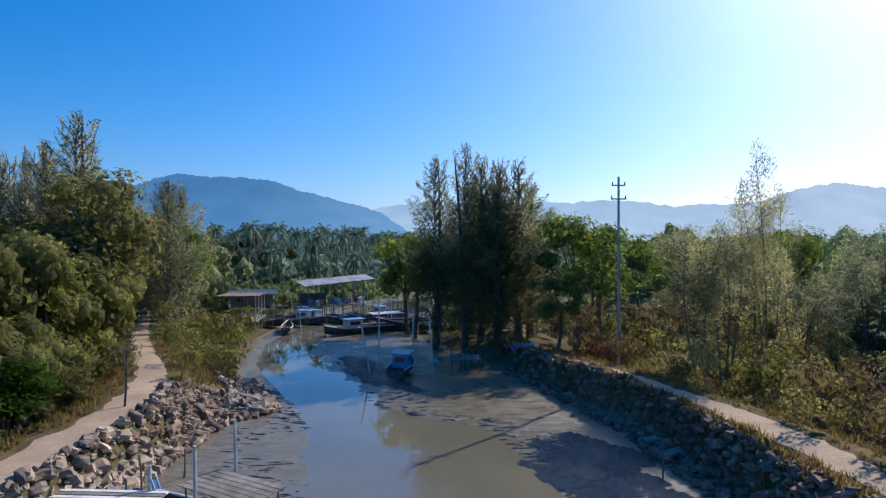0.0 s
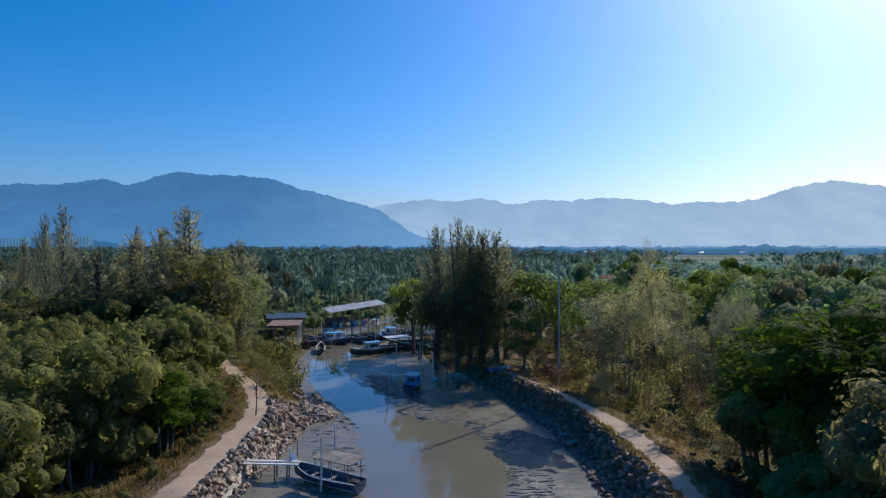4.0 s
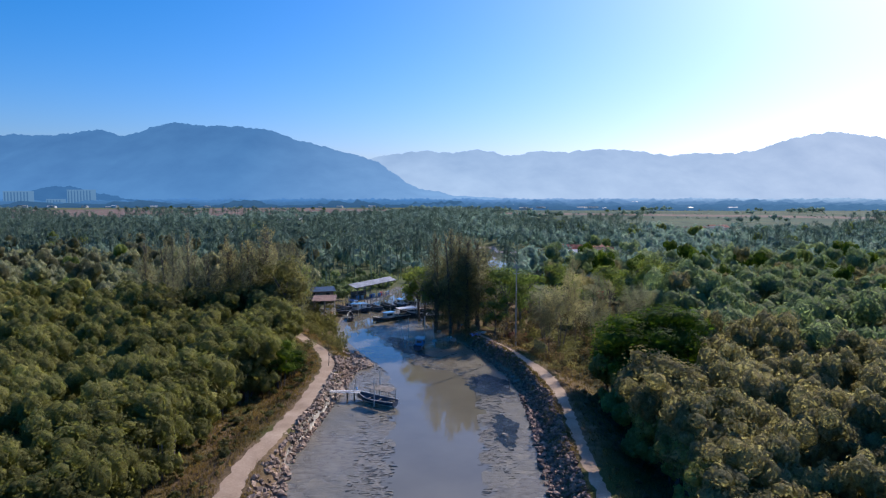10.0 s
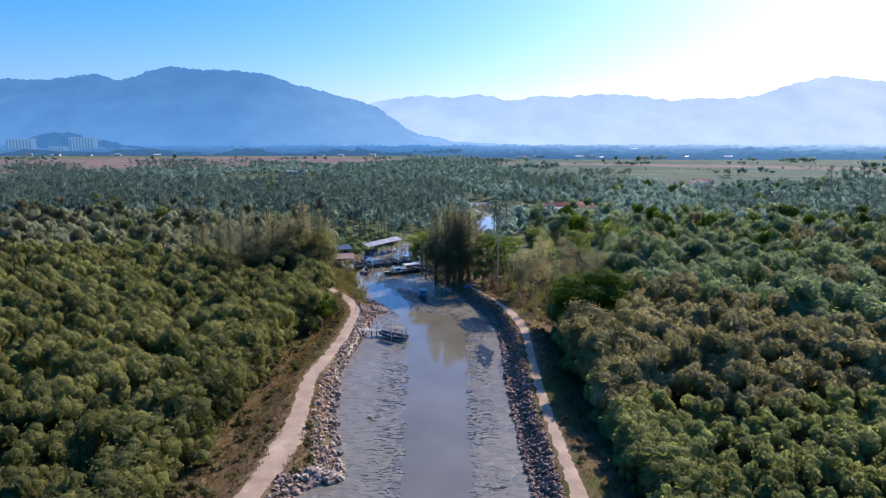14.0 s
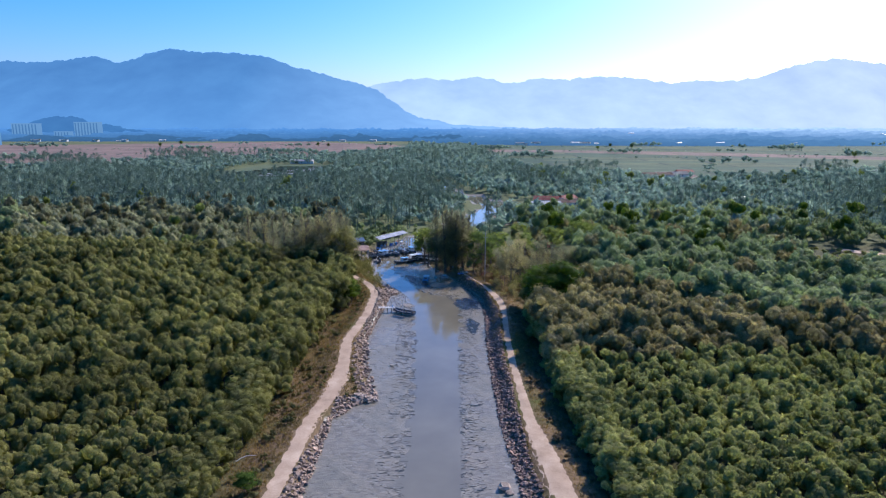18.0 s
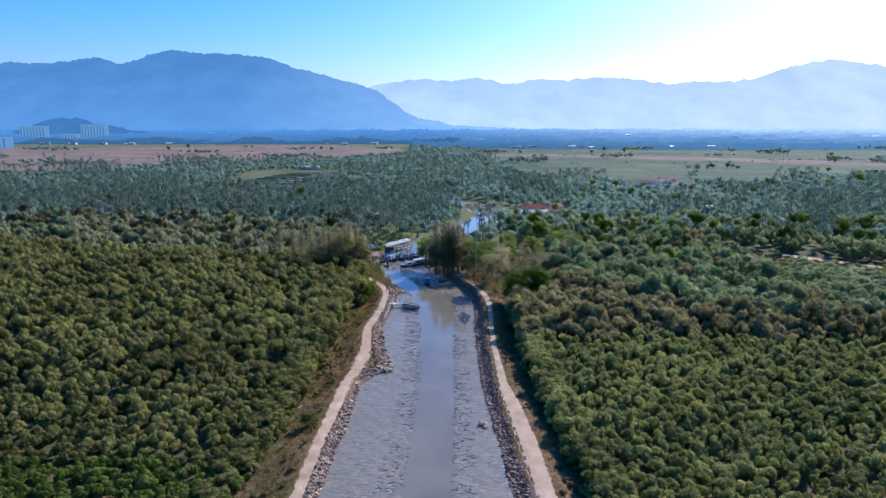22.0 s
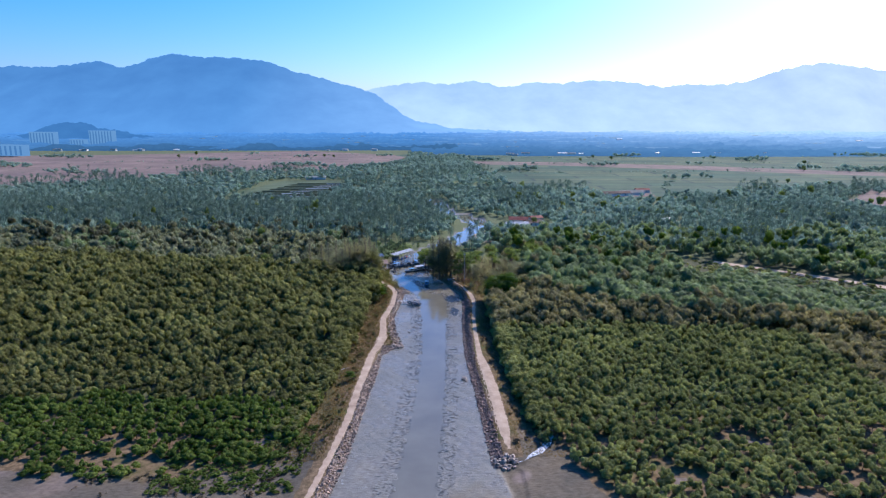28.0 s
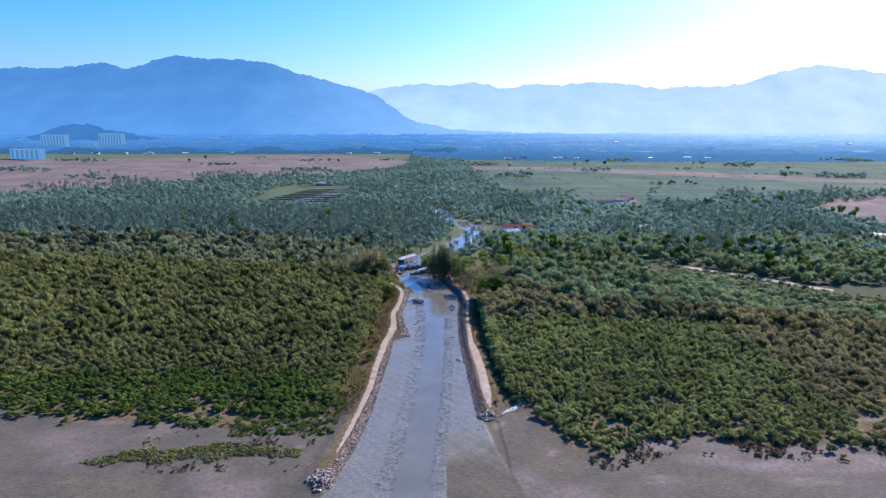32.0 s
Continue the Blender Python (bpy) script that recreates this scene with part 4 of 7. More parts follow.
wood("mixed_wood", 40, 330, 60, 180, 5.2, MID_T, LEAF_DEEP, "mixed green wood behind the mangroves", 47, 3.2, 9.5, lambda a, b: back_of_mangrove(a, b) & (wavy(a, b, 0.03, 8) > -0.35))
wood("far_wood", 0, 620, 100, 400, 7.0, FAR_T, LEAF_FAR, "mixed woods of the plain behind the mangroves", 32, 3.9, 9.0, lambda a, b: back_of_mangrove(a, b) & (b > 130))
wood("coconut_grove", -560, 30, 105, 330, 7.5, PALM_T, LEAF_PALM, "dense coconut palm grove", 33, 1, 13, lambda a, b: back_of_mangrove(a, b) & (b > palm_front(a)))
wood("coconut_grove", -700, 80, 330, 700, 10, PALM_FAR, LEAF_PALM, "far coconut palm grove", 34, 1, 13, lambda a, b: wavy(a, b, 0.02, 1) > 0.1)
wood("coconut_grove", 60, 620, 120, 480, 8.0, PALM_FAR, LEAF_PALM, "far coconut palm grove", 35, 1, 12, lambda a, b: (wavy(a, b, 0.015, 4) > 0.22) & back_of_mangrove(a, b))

# understorey along the edges of the forest, down to the ground
def skirt(name, seed, side, material, label):
    r = np.random.default_rng(seed)
    ys = np.repeat(np.arange(-104 if side < 0 else -96, 60, 1.3), 3)
    ys = ys + r.random(len(ys)) * 1.3
    off = r.random(len(ys)) * 4.5
    xs = np.where(side < 0, verge_w(ys) - off + 0.3, verge_e(ys) + off - 0.3)
    h = np.where(xs < 0, height_w(ys), height_e(xs, ys)) * (0.3 + 0.45 * r.random(len(ys)))
    ok = (ys < 26) | (side < 0)
    xs, ys, h = xs[ok], ys[ok], h[ok]
    pl = crown_places(xs, ys, h, np.clip(h * 0.4, 0.6, 1.7), r)
    return tagged(new(name, scatter(name, NEAR_T, pl, material, seed)), label, "undergrowth", kind="stuff")


skirt("undergrowth", 41, -1, LEAF_MANGROVE, "shaded mangrove undergrowth at the forest edge")
skirt("undergrowth", 42, 1, LEAF_BELT, "shaded mangrove undergrowth at the forest edge")


# ---- trees that stand by themselves ----
def tree_kit(kind, seed):
    """Trunk and crown meshes of one tree, about 10 m tall (casuarina: 20 m)."""
    r = np.random.default_rng(seed)
    bm = bmesh.new()
    lobes, vs, n = [], [], 0
    if kind in ("casuarina", "sparse"):
        H = 20.0
        thick = kind == "casuarina"
        if thick:
            rod(bm, (0, 0, -0.3), (r.normal() * 0.3, r.normal() * 0.3, H * 0.9), 0.28, 0.04, 7, 0.25, 6)
        quads = []

        def sprays(base, tip, m, wide, narrow):
            """Fine drooping needle sprays about one limb."""
            u = r.random(m)
            rad = (wide * (1 - u) + narrow)[:, None]
            c = base + (tip - base) * u[:, None] + np.clip(r.normal(size=(m, 3)), -1.7, 1.7) * rad
            d = r.normal(size=(m, 3)) * (0.4, 0.4, 0.35) + (tip - base) / np.linalg.norm(tip - base) * 0.5
            d[u < 0.5, 2] -= 0.5
            d /= np.linalg.norm(d, axis=1)[:, None]
            w = np.cross(d, r.normal(size=(m, 3)))
            w /= np.linalg.norm(w, axis=1)[:, None]
            ln, wd = (0.14 + 0.24 * r.random(m))[:, None], (0.02 + 0.025 * r.random(m))[:, None]
            quads.append(np.stack([c - d * ln, c + w * wd, c + d * ln, c - w * wd], 1).reshape(-1, 3))

        def envelope(t):
            """Half width of the crown at a share t of the height."""
            return 4.6 * min(1.0, (t - 0.04) / 0.3) * max(0.0, 1.0 - t) ** 0.75 + 0.06

        if thick:
            for k in range(78):
                a, t = k * 2.4 + r.random() * 0.8, 0.1 + 0.88 * ((k + r.random()) / 78) ** 0.85
                reach = envelope(t) * (0.35 + 0.85 * r.random())
                base = np.array([0, 0, H * max(t - 0.1, 0.06)])
                tip = np.array([math.cos(a) * reach, math.sin(a) * reach, H * min(t, 0.97) + reach * (0.3 + 0.6 * r.random())])
                rod(bm, base, tip, 0.05, 0.012, 4, 0.25, 2)
                slim = 1.3 * (1.12 - t)
                sprays(base + (tip - base) * 0.3, tip, max(14, int((34 + 42 * reach) * min(1, slim * 1.4))), 0.5 * slim, 0.26 * slim)
        else:
            # several crooked stems that part near the ground and carry loose tufts high up
            for q in range(3):
                a = q * 2.1 + r.random()
                top = np.array([math.cos(a) * (1.3 + 1.6 * r.random()), math.sin(a) * (1.3 + 1.6 * r.random()), H * (0.6 + 0.3 * r.random())])
                foot = np.array([math.cos(a) * 0.25, math.sin(a) * 0.25, -0.3])
                rod(bm, foot, top, 0.1, 0.025, 6, 0.9, 5)
                sprays(foot + (top - foot) * 0.86, top + (0, 0, 0.9), 150, 0.5, 0.3)
                for k in range(12):
                    t = 0.5 + 0.5 * (k + r.random()) / 12
                    base = foot + (top - foot) * (t - 0.06)
                    b, reach = r.random() * 6.28, 1.0 + 2.0 * r.random() * (1.3 - 0.6 * t)
                    tip = base + np.array([math.cos(b) * reach, math.sin(b) * reach, reach * (0.35 + 0.5 * r.random())])
                    rod(bm, base, tip, 0.04, 0.01, 4, 0.2, 2)
                    sprays(base + (tip - base) * 0.5, tip, int(46 + 42 * reach), 0.45, 0.35)
        v = np.concatenate(quads)
        crown = mesh_from("crown", v, np.arange(len(v)).reshape(-1, 4), LEAF_NEEDLE)
    elif kind in ("broadleaf", "olive"):
        H = 10.0
        rod(bm, (0, 0, -0.3), (0.3, 0.1, H * 0.55), 0.24, 0.12, 7, 0.2, 4)
        for i in range(9):
            a, t = i * 2.4 + r.random() * 0.6, 0.3 + 0.3 * r.random()
            q = 1.2 + 1.5 * r.random()
            tip = (math.cos(a) * q, math.sin(a) * q, H * (0.45 + 0.45 * r.random()))
            rod(bm, (0.1, 0.05, H * t), tip, 0.1, 0.03, 5, 0.2, 3)
            lobes.append((*tip, 1.0 + 0.8 * r.random()))
        lobes.append((0, 0, H * 0.85, 1.7))
        v, q, t = crown_arrays(1800, lobes, 0.18, r, True, shrink=0.6)
        crown = quads_and_tris("crown", v, q, t, LEAF_GREEN if kind == "broadleaf" else LEAF_OLIVE)
    else:
        H = 10.0
        for i in range(4):
            a = i * 1.57 + r.random()
            rod(bm, (math.cos(a) * 0.35, math.sin(a) * 0.35, -0.3), (math.cos(a) * 0.8, math.sin(a) * 0.8, H * 0.7), 0.11, 0.04, 5, 0.25, 3)
        lobes = [(math.cos(i * 2.4) * (0.5 + 0.9 * r.random()), math.sin(i * 2.4) * (0.5 + 0.9 * r.random()), H * (0.35 + 0.52 * (i / 10)), 0.95 + 0.55 * r.random()) for i in range(11)]
        v, q, t = crown_arrays(500 if kind != "dense" else 1500, lobes, 0.21 if kind != "dense" else 0.16, r, True, shrink=0.68)
        crown = quads_and_tris("crown", v, q, t, {"mangrove": LEAF_MANGROVE, "grey": LEAF_GREY, "dense": LEAF_GLOSSY, "belt": LEAF_BELT}[kind])
    trunk = bpy.data.meshes.new("trunk")
    bm.to_mesh(trunk)
    bm.free()
    trunk.materials.append(BARK)
    return trunk, crown


def plant(kit, name, x, y, scale, wide, turn, label, group):
    if 40 < y < 110 and abs(x - np.interp(y, TRACK_Y, TRACK_L)) < 2.6:
        x -= 5.0
    z = float(land(x, y))
    t = thing(name, label, "tree", group, at=pose(x, y, z, 0, 0, turn) @ Matrix.Diagonal((wide, wide, scale, 1)))
    part("trunk", kit[0], None, t, "grey trunk and limbs")
    part("crown", kit[1], None, t)
    return t


rr = random.Random(5)
CASU = [tree_kit("casuarina", s) for s in (1, 2, 3, 4)]
SPARSE = [tree_kit("sparse", s) for s in (5, 6, 7)]
BROAD = [tree_kit("broadleaf", s) for s in (11, 12, 13)]
OLIVE = [tree_kit("olive", s) for s in (14, 15, 16)]
MANG = [tree_kit("mangrove", s) for s in (21, 22, 23, 24, 25)]
GREYM = [tree_kit("grey", s) for s in (31, 32, 33, 34, 35)]
BELTM = [tree_kit("belt", s) for s in (51, 52, 53, 54)]
DENSE = [tree_kit("dense", s) for s in (41, 42)]

# casuarinas: clump on the point, the stand behind the track, the sparse ones over the scrub
for x, y, h, w in ((2.4, 68, 23.3, 1.45), (-0.9, 70, 22.5, 1.45), (6.2, 69, 20.5, 1.7), (10.0, 72, 18.5, 1.7), (3.5, 76, 19, 1.7), (7.0, 82, 17, 1.6), (5.6, 66, 18, 1.5), (8.2, 67, 20.0, 1.7), (4.2, 69.5, 21.5, 1.5)):
    plant(CASU[rr.randrange(4)], "casuarina_tree", x, y, h / 20, w, rr.random() * 360, "tall feathery casuarina in the creekside clump", "casuarinas on the point")
for x, y, h, w in ((-30.5, 62, 19.5, 1.6), (-30.0, 68, 17.5, 1.2), (-33.5, 80, 19, 1.4), (-33.5, 57, 24, 1.8), (-37, 58, 21.5, 1.7), (-30.5, 60, 19.5, 1.6), (-41, 58, 20.5, 1.7), (-35, 52, 17, 1.6), (-33.0, 66, 18, 1.5), (-44, 55, 19, 1.6), (-46.5, 52, 24, 1.0), (-50.5, 55, 23, 1.0), (-44, 66, 22, 1.0), (-35, 70, 20, 1.1), (-33, 74, 18, 1.3), (-39, 76, 20, 1.1), (-37, 86, 18, 1.2), (-55, 62, 21, 1.1), (-62, 68, 20, 1.1), (-40, 92, 17, 1.2)):
    plant(CASU[rr.randrange(4)], "casuarina_tree", x, y, h / 20, w, rr.random() * 360, "tall brownish casuarina behind the sandy track", "casuarinas behind the track")
for x, y, h, w in ((19.6, 47, 17.6, 1.0), (21.8, 48.5, 18.2, 1.0), (24.6, 47.5, 21.5, 0.62), (37, 55, 17.0, 0.8), (33, 66, 15, 1.0), (30, 51, 12, 0.9), (41, 62, 14, 1.0)):
    plant(SPARSE[rr.randrange(3)], "casuarina_tree", x, y, h / 20, w, rr.random() * 360, "sparse casuarina over dry scrub", "casuarinas over the scrub")
# broadleaved trees
for x, y, h, w, lab in ((-3.6, 78.5, 13.5, 1.35, "leafy green tree on the creek point"), (-4.8, 83, 13.0, 1.3, "leafy green tree on the creek point"), (-0.6, 73.5, 11.5, 1.1, "leafy green tree on the creek point"), (13.5, 64, 14.5, 1.35, "yellow-green broadleaved tree beside the casuarinas"), (18, 70, 13.5, 1.3, "yellow-green broadleaved tree beside the casuarinas"),
                        (11, 60, 7.5, 0.8, "small broadleaved tree beside the creek"), (-31, 50, 13, 1.3, "olive-green tree beside the sandy track"), (-36, 52, 14, 1.3, "olive-green tree under the casuarinas"), (-42, 50, 13, 1.3, "olive-green tree under the casuarinas"), (-48, 47, 13, 1.3, "olive-green tree under the casuarinas"), (-30, 56, 14, 1.2, "olive-green tree beside the sandy track"), (-31.5, 64, 14, 1.2, "olive-green tree beside the sandy track"), (-33, 78, 13, 1.2, "green tree on the creek bank"), (-36, 84, 12, 1.1, "green tree on the creek bank"), (-28.5, 52, 16, 1.3, "olive-green tree beside the sandy track"), (-28.8, 60, 16, 1.2, "olive-green tree beside the sandy track"), (-33, 70, 11, 1.0, "olive-green tree beside the sandy track"), (-33, 76, 10, 1.0, "green tree on the creek bank"),
                        (30, 78, 12, 1.2, "green tree behind the scrub"), (40, 82, 13, 1.3, "green tree behind the scrub"), (52, 92, 14, 1.3, "bright green tree above the grey canopy"), (58, 88, 13, 1.3, "bright green tree above the grey canopy"), (30, 96, 12, 1.2, "green tree behind the scrub"), (22, 90, 10, 1.1, "green tree behind the scrub"),
                        (12, 96, 11, 1.2, "green tree behind the point"), (4, 100, 10, 1.2, "green tree behind the point"), (1, 92, 11, 1.1, "green tree behind the point")):
    plant((OLIVE if x < -27 and y < 72 else BROAD)[rr.randrange(3)], "broadleaf_tree", x, y, h / 10, w * 1.15, rr.random() * 360, lab, "broadleaved trees")
# dense glossy crowns that stand out beside both tracks
for x, y, h, w in ((-24.0, 29.5, 8.0, 1.25), (-23.2, 33.5, 5.0, 1.0), (-24.6, 35.5, 4.5, 1.0), (25.6, 25.5, 12.5, 2.0), (26, 20, 14.0, 2.2), (31, 25, 14.5, 2.3), (31.5, 18.5, 15.5, 2.4), (27, 14, 13.5, 2.1)):
    plant(DENSE[rr.randrange(2)], "mangrove_tree", x, y, h / 10, w, rr.random() * 360, "dense glossy green mangrove beside the track", "green mangroves beside the tracks")


# mangroves along the edges of the forest, one by one
def edge_row(side, y0, y1, gap, rows, kits, label, group):
    y = y0
    while y < y1:
        for k in range(rows):
            yy = y + rr.random() * gap
            x = float(verge_w(yy)) - 1.2 - k * 2.6 - rr.random() * 1.2 if side < 0 else float(verge_e(yy)) + 1.2 + k * 2.6 + rr.random() * 1.2
            h = float(height_w(yy) if side < 0 else height_e(x, yy)) * rr.uniform(0.82, 1.12)
            if side > 0 and 10 < yy < 30 and x < 34:
                continue
            plant(kits[rr.randrange(len(kits))], "mangrove_tree", x, yy, h / 10, min(1.25, 0.5 + h / 16) * rr.uniform(0.85, 1.15), rr.random() * 360, label, group)
        y += gap


edge_row(-1, -92, 48, 2.7, 2, MANG, "olive-green mangrove at the forest edge", "mangroves along the west track")
edge_row(1, -90, -21, 2.7, 2, BELTM, "low olive-green mangrove at the forest edge", "mangroves along the east track")
edge_row(1, -19, 27, 2.7, 2, GREYM, "grey-green mangrove at the forest edge", "mangroves along the east track")


# ---- scrub, grass and sprouts ----
def patch(name, n, x0, x1, y0, y1, keep, h0, h1, width, material, label, category, seed, tm=None):
    r = np.random.default_rng(seed)
    x, y = x0 + (x1 - x0) * r.random(n), y0 + (y1 - y0) * r.random(n)
    m = keep(x, y)
    x, y = x[m], y[m]
    h = h0 + (h1 - h0) * r.random(len(x)) ** 2
    pl = crown_places(x, y, h, np.clip(h * width, 0.25, 3.2 if h0 > 8 else 1.7), r)
    return tagged(new(name, scatter(name, tm or NEAR_T, pl, material, seed)), label, category, kind="stuff")


def off_track(x, y, w=1.7):
    return (np.abs(x - np.interp(y, TRACK_Y, TRACK_L)) > w) & (np.abs(x - np.interp(y, TRACK_Y, TRACK_R)) > np.interp(y, TRACK_Y, HALF_R) + w - 1)


patch("scrub", 330, 12, 48, 26, 100, lambda x, y: off_track(x, y, 2.2) & (x > np.interp(y, CREEK_Y, FOOT_R) + 3.5), 0.8, 5.5, 0.5, LEAF_SCRUB, "dry brown and green scrub thicket", "scrub", 51, SCRUB_T)
patch("scrub", 190, 16, 48, 30, 100, lambda x, y: off_track(x, y, 2.2), 1.5, 6.0, 0.45, LEAF_GREY, "grey-green scrub bushes", "scrub", 52, SCRUB_T)
patch("scrub", 260, -34, -16, 36, 100, lambda x, y: off_track(x, y, 2.0) & (x < np.interp(y, CREEK_Y, FOOT_L) - 1.5), 0.6, 3.2, 0.5, LEAF_OLIVE, "olive bushes on the creek bank", "scrub", 53, SCRUB_T)
patch("scrub", 60, -30, -17, 52, 84, lambda x, y: off_track(x, y, 1.6) & (x > np.interp(y, TRACK_Y, TRACK_L) + 1.5) & (x < np.interp(y, CREEK_Y, FOOT_L) - 0.4), 2.0, 5.2, 0.48, LEAF_OLIVE, "olive bushes between the track and the creek", "scrub", 92, SCRUB_T)
patch("scrub", 1300, -40, -14, -104, 40, lambda x, y: off_track(x, y, 1.9) & (x < np.interp(y, CREEK_Y, FOOT_L) - 2.8) & (x > verge_w(y) - 1), 0.25, 1.3, 0.6, LEAF_OLIVE, "low weeds beside the sandy track", "weeds", 54)
patch("scrub", 300, 14, 30, -98, 30, lambda x, y: off_track(x, y, 1.9) & (x > np.interp(y, CREEK_Y, FOOT_R) + 2.8) & (x < verge_e(y) + 1), 0.25, 1.4, 0.6, LEAF_SCRUB, "low weeds beside the narrow track", "weeds", 55)
patch("salt_scrub", 6500, -99, -38, -138, -116, lambda x, y: (np.abs(y + 127 - 0.07 * (x + 70) - 2 * wavy(x, y, 0.09, 1)) < 4.8 * step(-100, -86, x) * (1 - 0.4 * step(-62, -40, x)) * (0.75 + 0.35 * wavy(x, y, 0.4, 4))), 0.25, 0.75, 1.1, LEAF_SALT, "low yellow-green salt scrub on the mud flat", "scrub", 56, FAR_T)
patch("salt_scrub", 2600, -85, -34, -136, -108, lambda x, y: (wavy(x, y, 0.16, 3) > 0.12) & (wavy(x, y, 0.5, 1) > -0.2) & (x < np.interp(y, TRACK_Y, TRACK_L) - 6), 0.15, 0.7, 1.0, LEAF_SCRUB, "low dull salt scrub scattered on the mud flat", "scrub", 63, FAR_T)
patch("salt_scrub", 1500, -62, -30, -116, -86, lambda x, y: (x < np.interp(y, TRACK_Y, TRACK_L) - 2.5) & (wavy(x, y, 0.4, 2) > -0.5), 0.3, 1.1, 0.9, LEAF_BRIGHT, "low bright green plants at the dyke's foot", "weeds", 60, MID_T)
patch("salt_scrub", 9000, 44, 260, -146, -108, lambda x, y: (y < front(x) + 4) & (wavy(x, y, 0.16, 8) + 0.5 * wavy(x, y, 0.5, 3) > 0.1) & (y > front(x) - 9), 0.25, 1.5, 0.8, LEAF_SCRUB, "low salt scrub on the mud flat", "scrub", 57, FAR_T)
patch("mangrove_sprouts", 260, -140, -34, -108, -70, lambda x, y: in_forest(x, y), 0.5, 1.6, 0.55, LEAF_BRIGHT, "young mangrove sprouts between the trees", "sprouts", 58)


def grass(name, n, keep, x0, x1, y0, y1, tall, seed, label, material=GRASS):
    """Tufts of three bent blades each."""
    r = np.random.default_rng(seed)
    x, y = x0 + (x1 - x0) * r.random(n), y0 + (y1 - y0) * r.random(n)
    m = keep(x, y)
    x, y = x[m], y[m]
    z = land(x, y) - 0.03
    vs = []
    for k in range(4):
        a = r.random(len(x)) * 6.28
        h = tall * (0.4 + 0.8 * r.random(len(x)))
        w = 0.025 + 0.04 * r.random(len(x))
        ox, oy = x + r.normal(size=len(x)) * 0.12, y + r.normal(size=len(x)) * 0.12
        dx, dy = np.cos(a), np.sin(a)
        vs.append(np.stack([np.stack([ox - dy * w, oy + dx * w, z], -1), np.stack([ox + dy * w, oy - dx * w, z], -1), np.stack([ox + dx * h * 0.5, oy + dy * h * 0.5, z + h], -1)], 1).reshape(-1, 3))
    v = np.concatenate(vs)
    return tagged(new(name, mesh_from(name, v, np.arange(len(v)).reshape(-1, 3), material)), label, "grass", kind="stuff")


grass("grass", 30000, lambda x, y: off_track(x, y, 1.35) & (x < np.interp(y, CREEK_Y, FOOT_L) - np.interp(y, (0, 15, 46, 50), (1.8, 2.6, 2.6, 1.0))) & (x > verge_w(y) - 3), -42, -12, -104, 62, 0.5, 61, "dry yellow-green grass along the sandy track")
grass("grass", 17000, lambda x, y: off_track(x, y, 1.3) & (x > np.interp(y, CREEK_Y, FOOT_R) + 1.8) & (x < verge_e(y) + 3), 8, 34, -102, 62, 0.42, 62, "dry brown grass along the narrow track")
grass("grass", 9000, lambda x, y: (x > np.interp(y, CREEK_Y, FOOT_R) + 0.9) & (x < np.interp(y, TRACK_Y, TRACK_R) - np.interp(y, TRACK_Y, HALF_R) - 0.1) & (wavy(x, y, 0.5, 3) > -0.5), 5, 18, 2, 62, 0.42, 64, "tall russet grass between rocks and track", GRASS)
patch("scrub", 80, -10, 14, 62, 96, lambda x, y: x > np.interp(y, CREEK_Y, FOOT_R) + 1.0, 1.0, 5.0, 0.5, LEAF_NEEDLE, "dark brushwood under the casuarinas", "scrub", 59, SCRUB_T)
patch("tall_crowns", 120, 24, 330, -14, 120, lambda x, y: in_forest(x, y) & ~((x > 120) & (y - np.interp(x, ROAD_X, ROAD_Y) > -130)) & (y > np.interp(x, (20, 60, 110, 150, 190, 330), (-12, -8, -14, -22, -30, -45))), 11.5, 15.5, 0.24, LEAF_GREY, "broad grey-green crowns above the canopy", "tree crowns", 81, HERO_T)
patch("tall_crowns", 200, 30, 330, 10, 140, lambda x, y: in_forest(x, y) & ~((x > 120) & (y - np.interp(x, ROAD_X, ROAD_Y) > -130)), 12.5, 16.5, 0.26, LEAF_DEEP, "broad dark green crowns above the canopy", "tree crowns", 82, HERO_T)
patch("tall_crowns", 240, -330, -40, 50, 190, lambda x, y: y > back_w(x), 11.5, 16.5, 0.26, LEAF_NEEDLE, "brownish tree crowns behind the mangroves", "tree crowns", 83, HERO_T)
patch("roadside_scrub", 4200, 126, 330, -60, 130, lambda x, y: (y - np.interp(x, ROAD_X, ROAD_Y) > -56) & (y - np.interp(x, ROAD_X, ROAD_Y) < -3), 0.8, 3.2, 0.75, LEAF_BELT, "low scrub before the earth road", "scrub", 84, MID_T)
patch("tall_crowns", 60, 40, 230, 35, 150, lambda x, y: (in_forest(x, y) | (y > 100)) & ~((x > 105) & (y - np.interp(x, ROAD_X, ROAD_Y) > -130) & (y - np.interp(x, ROAD_X, ROAD_Y) < 8)), 12.5, 16.0, 0.33, LEAF_GLOSSY, "broad bright green crowns above the canopy", "tree crowns", 85, HERO_T)
patch("tall_crowns", 70, -330, -30, 80, 330, lambda x, y: ~open_land(x, y) & creek_gap(x, y, 6) & (wavy(x, y, 0.03, 2) > 0.0), 11.0, 15.0, 0.36, LEAF_GREEN, "broad green crowns among the palms", "tree crowns", 86, HERO_T)
patch("tall_crowns", 130, 60, 520, 130, 520, lambda x, y: ~open_land(x, y) & (wavy(x, y, 0.02, 5) > -0.1), 11.0, 15.0, 0.4, LEAF_GREEN, "broad green crowns among the palms", "tree crowns", 87, HERO_T)
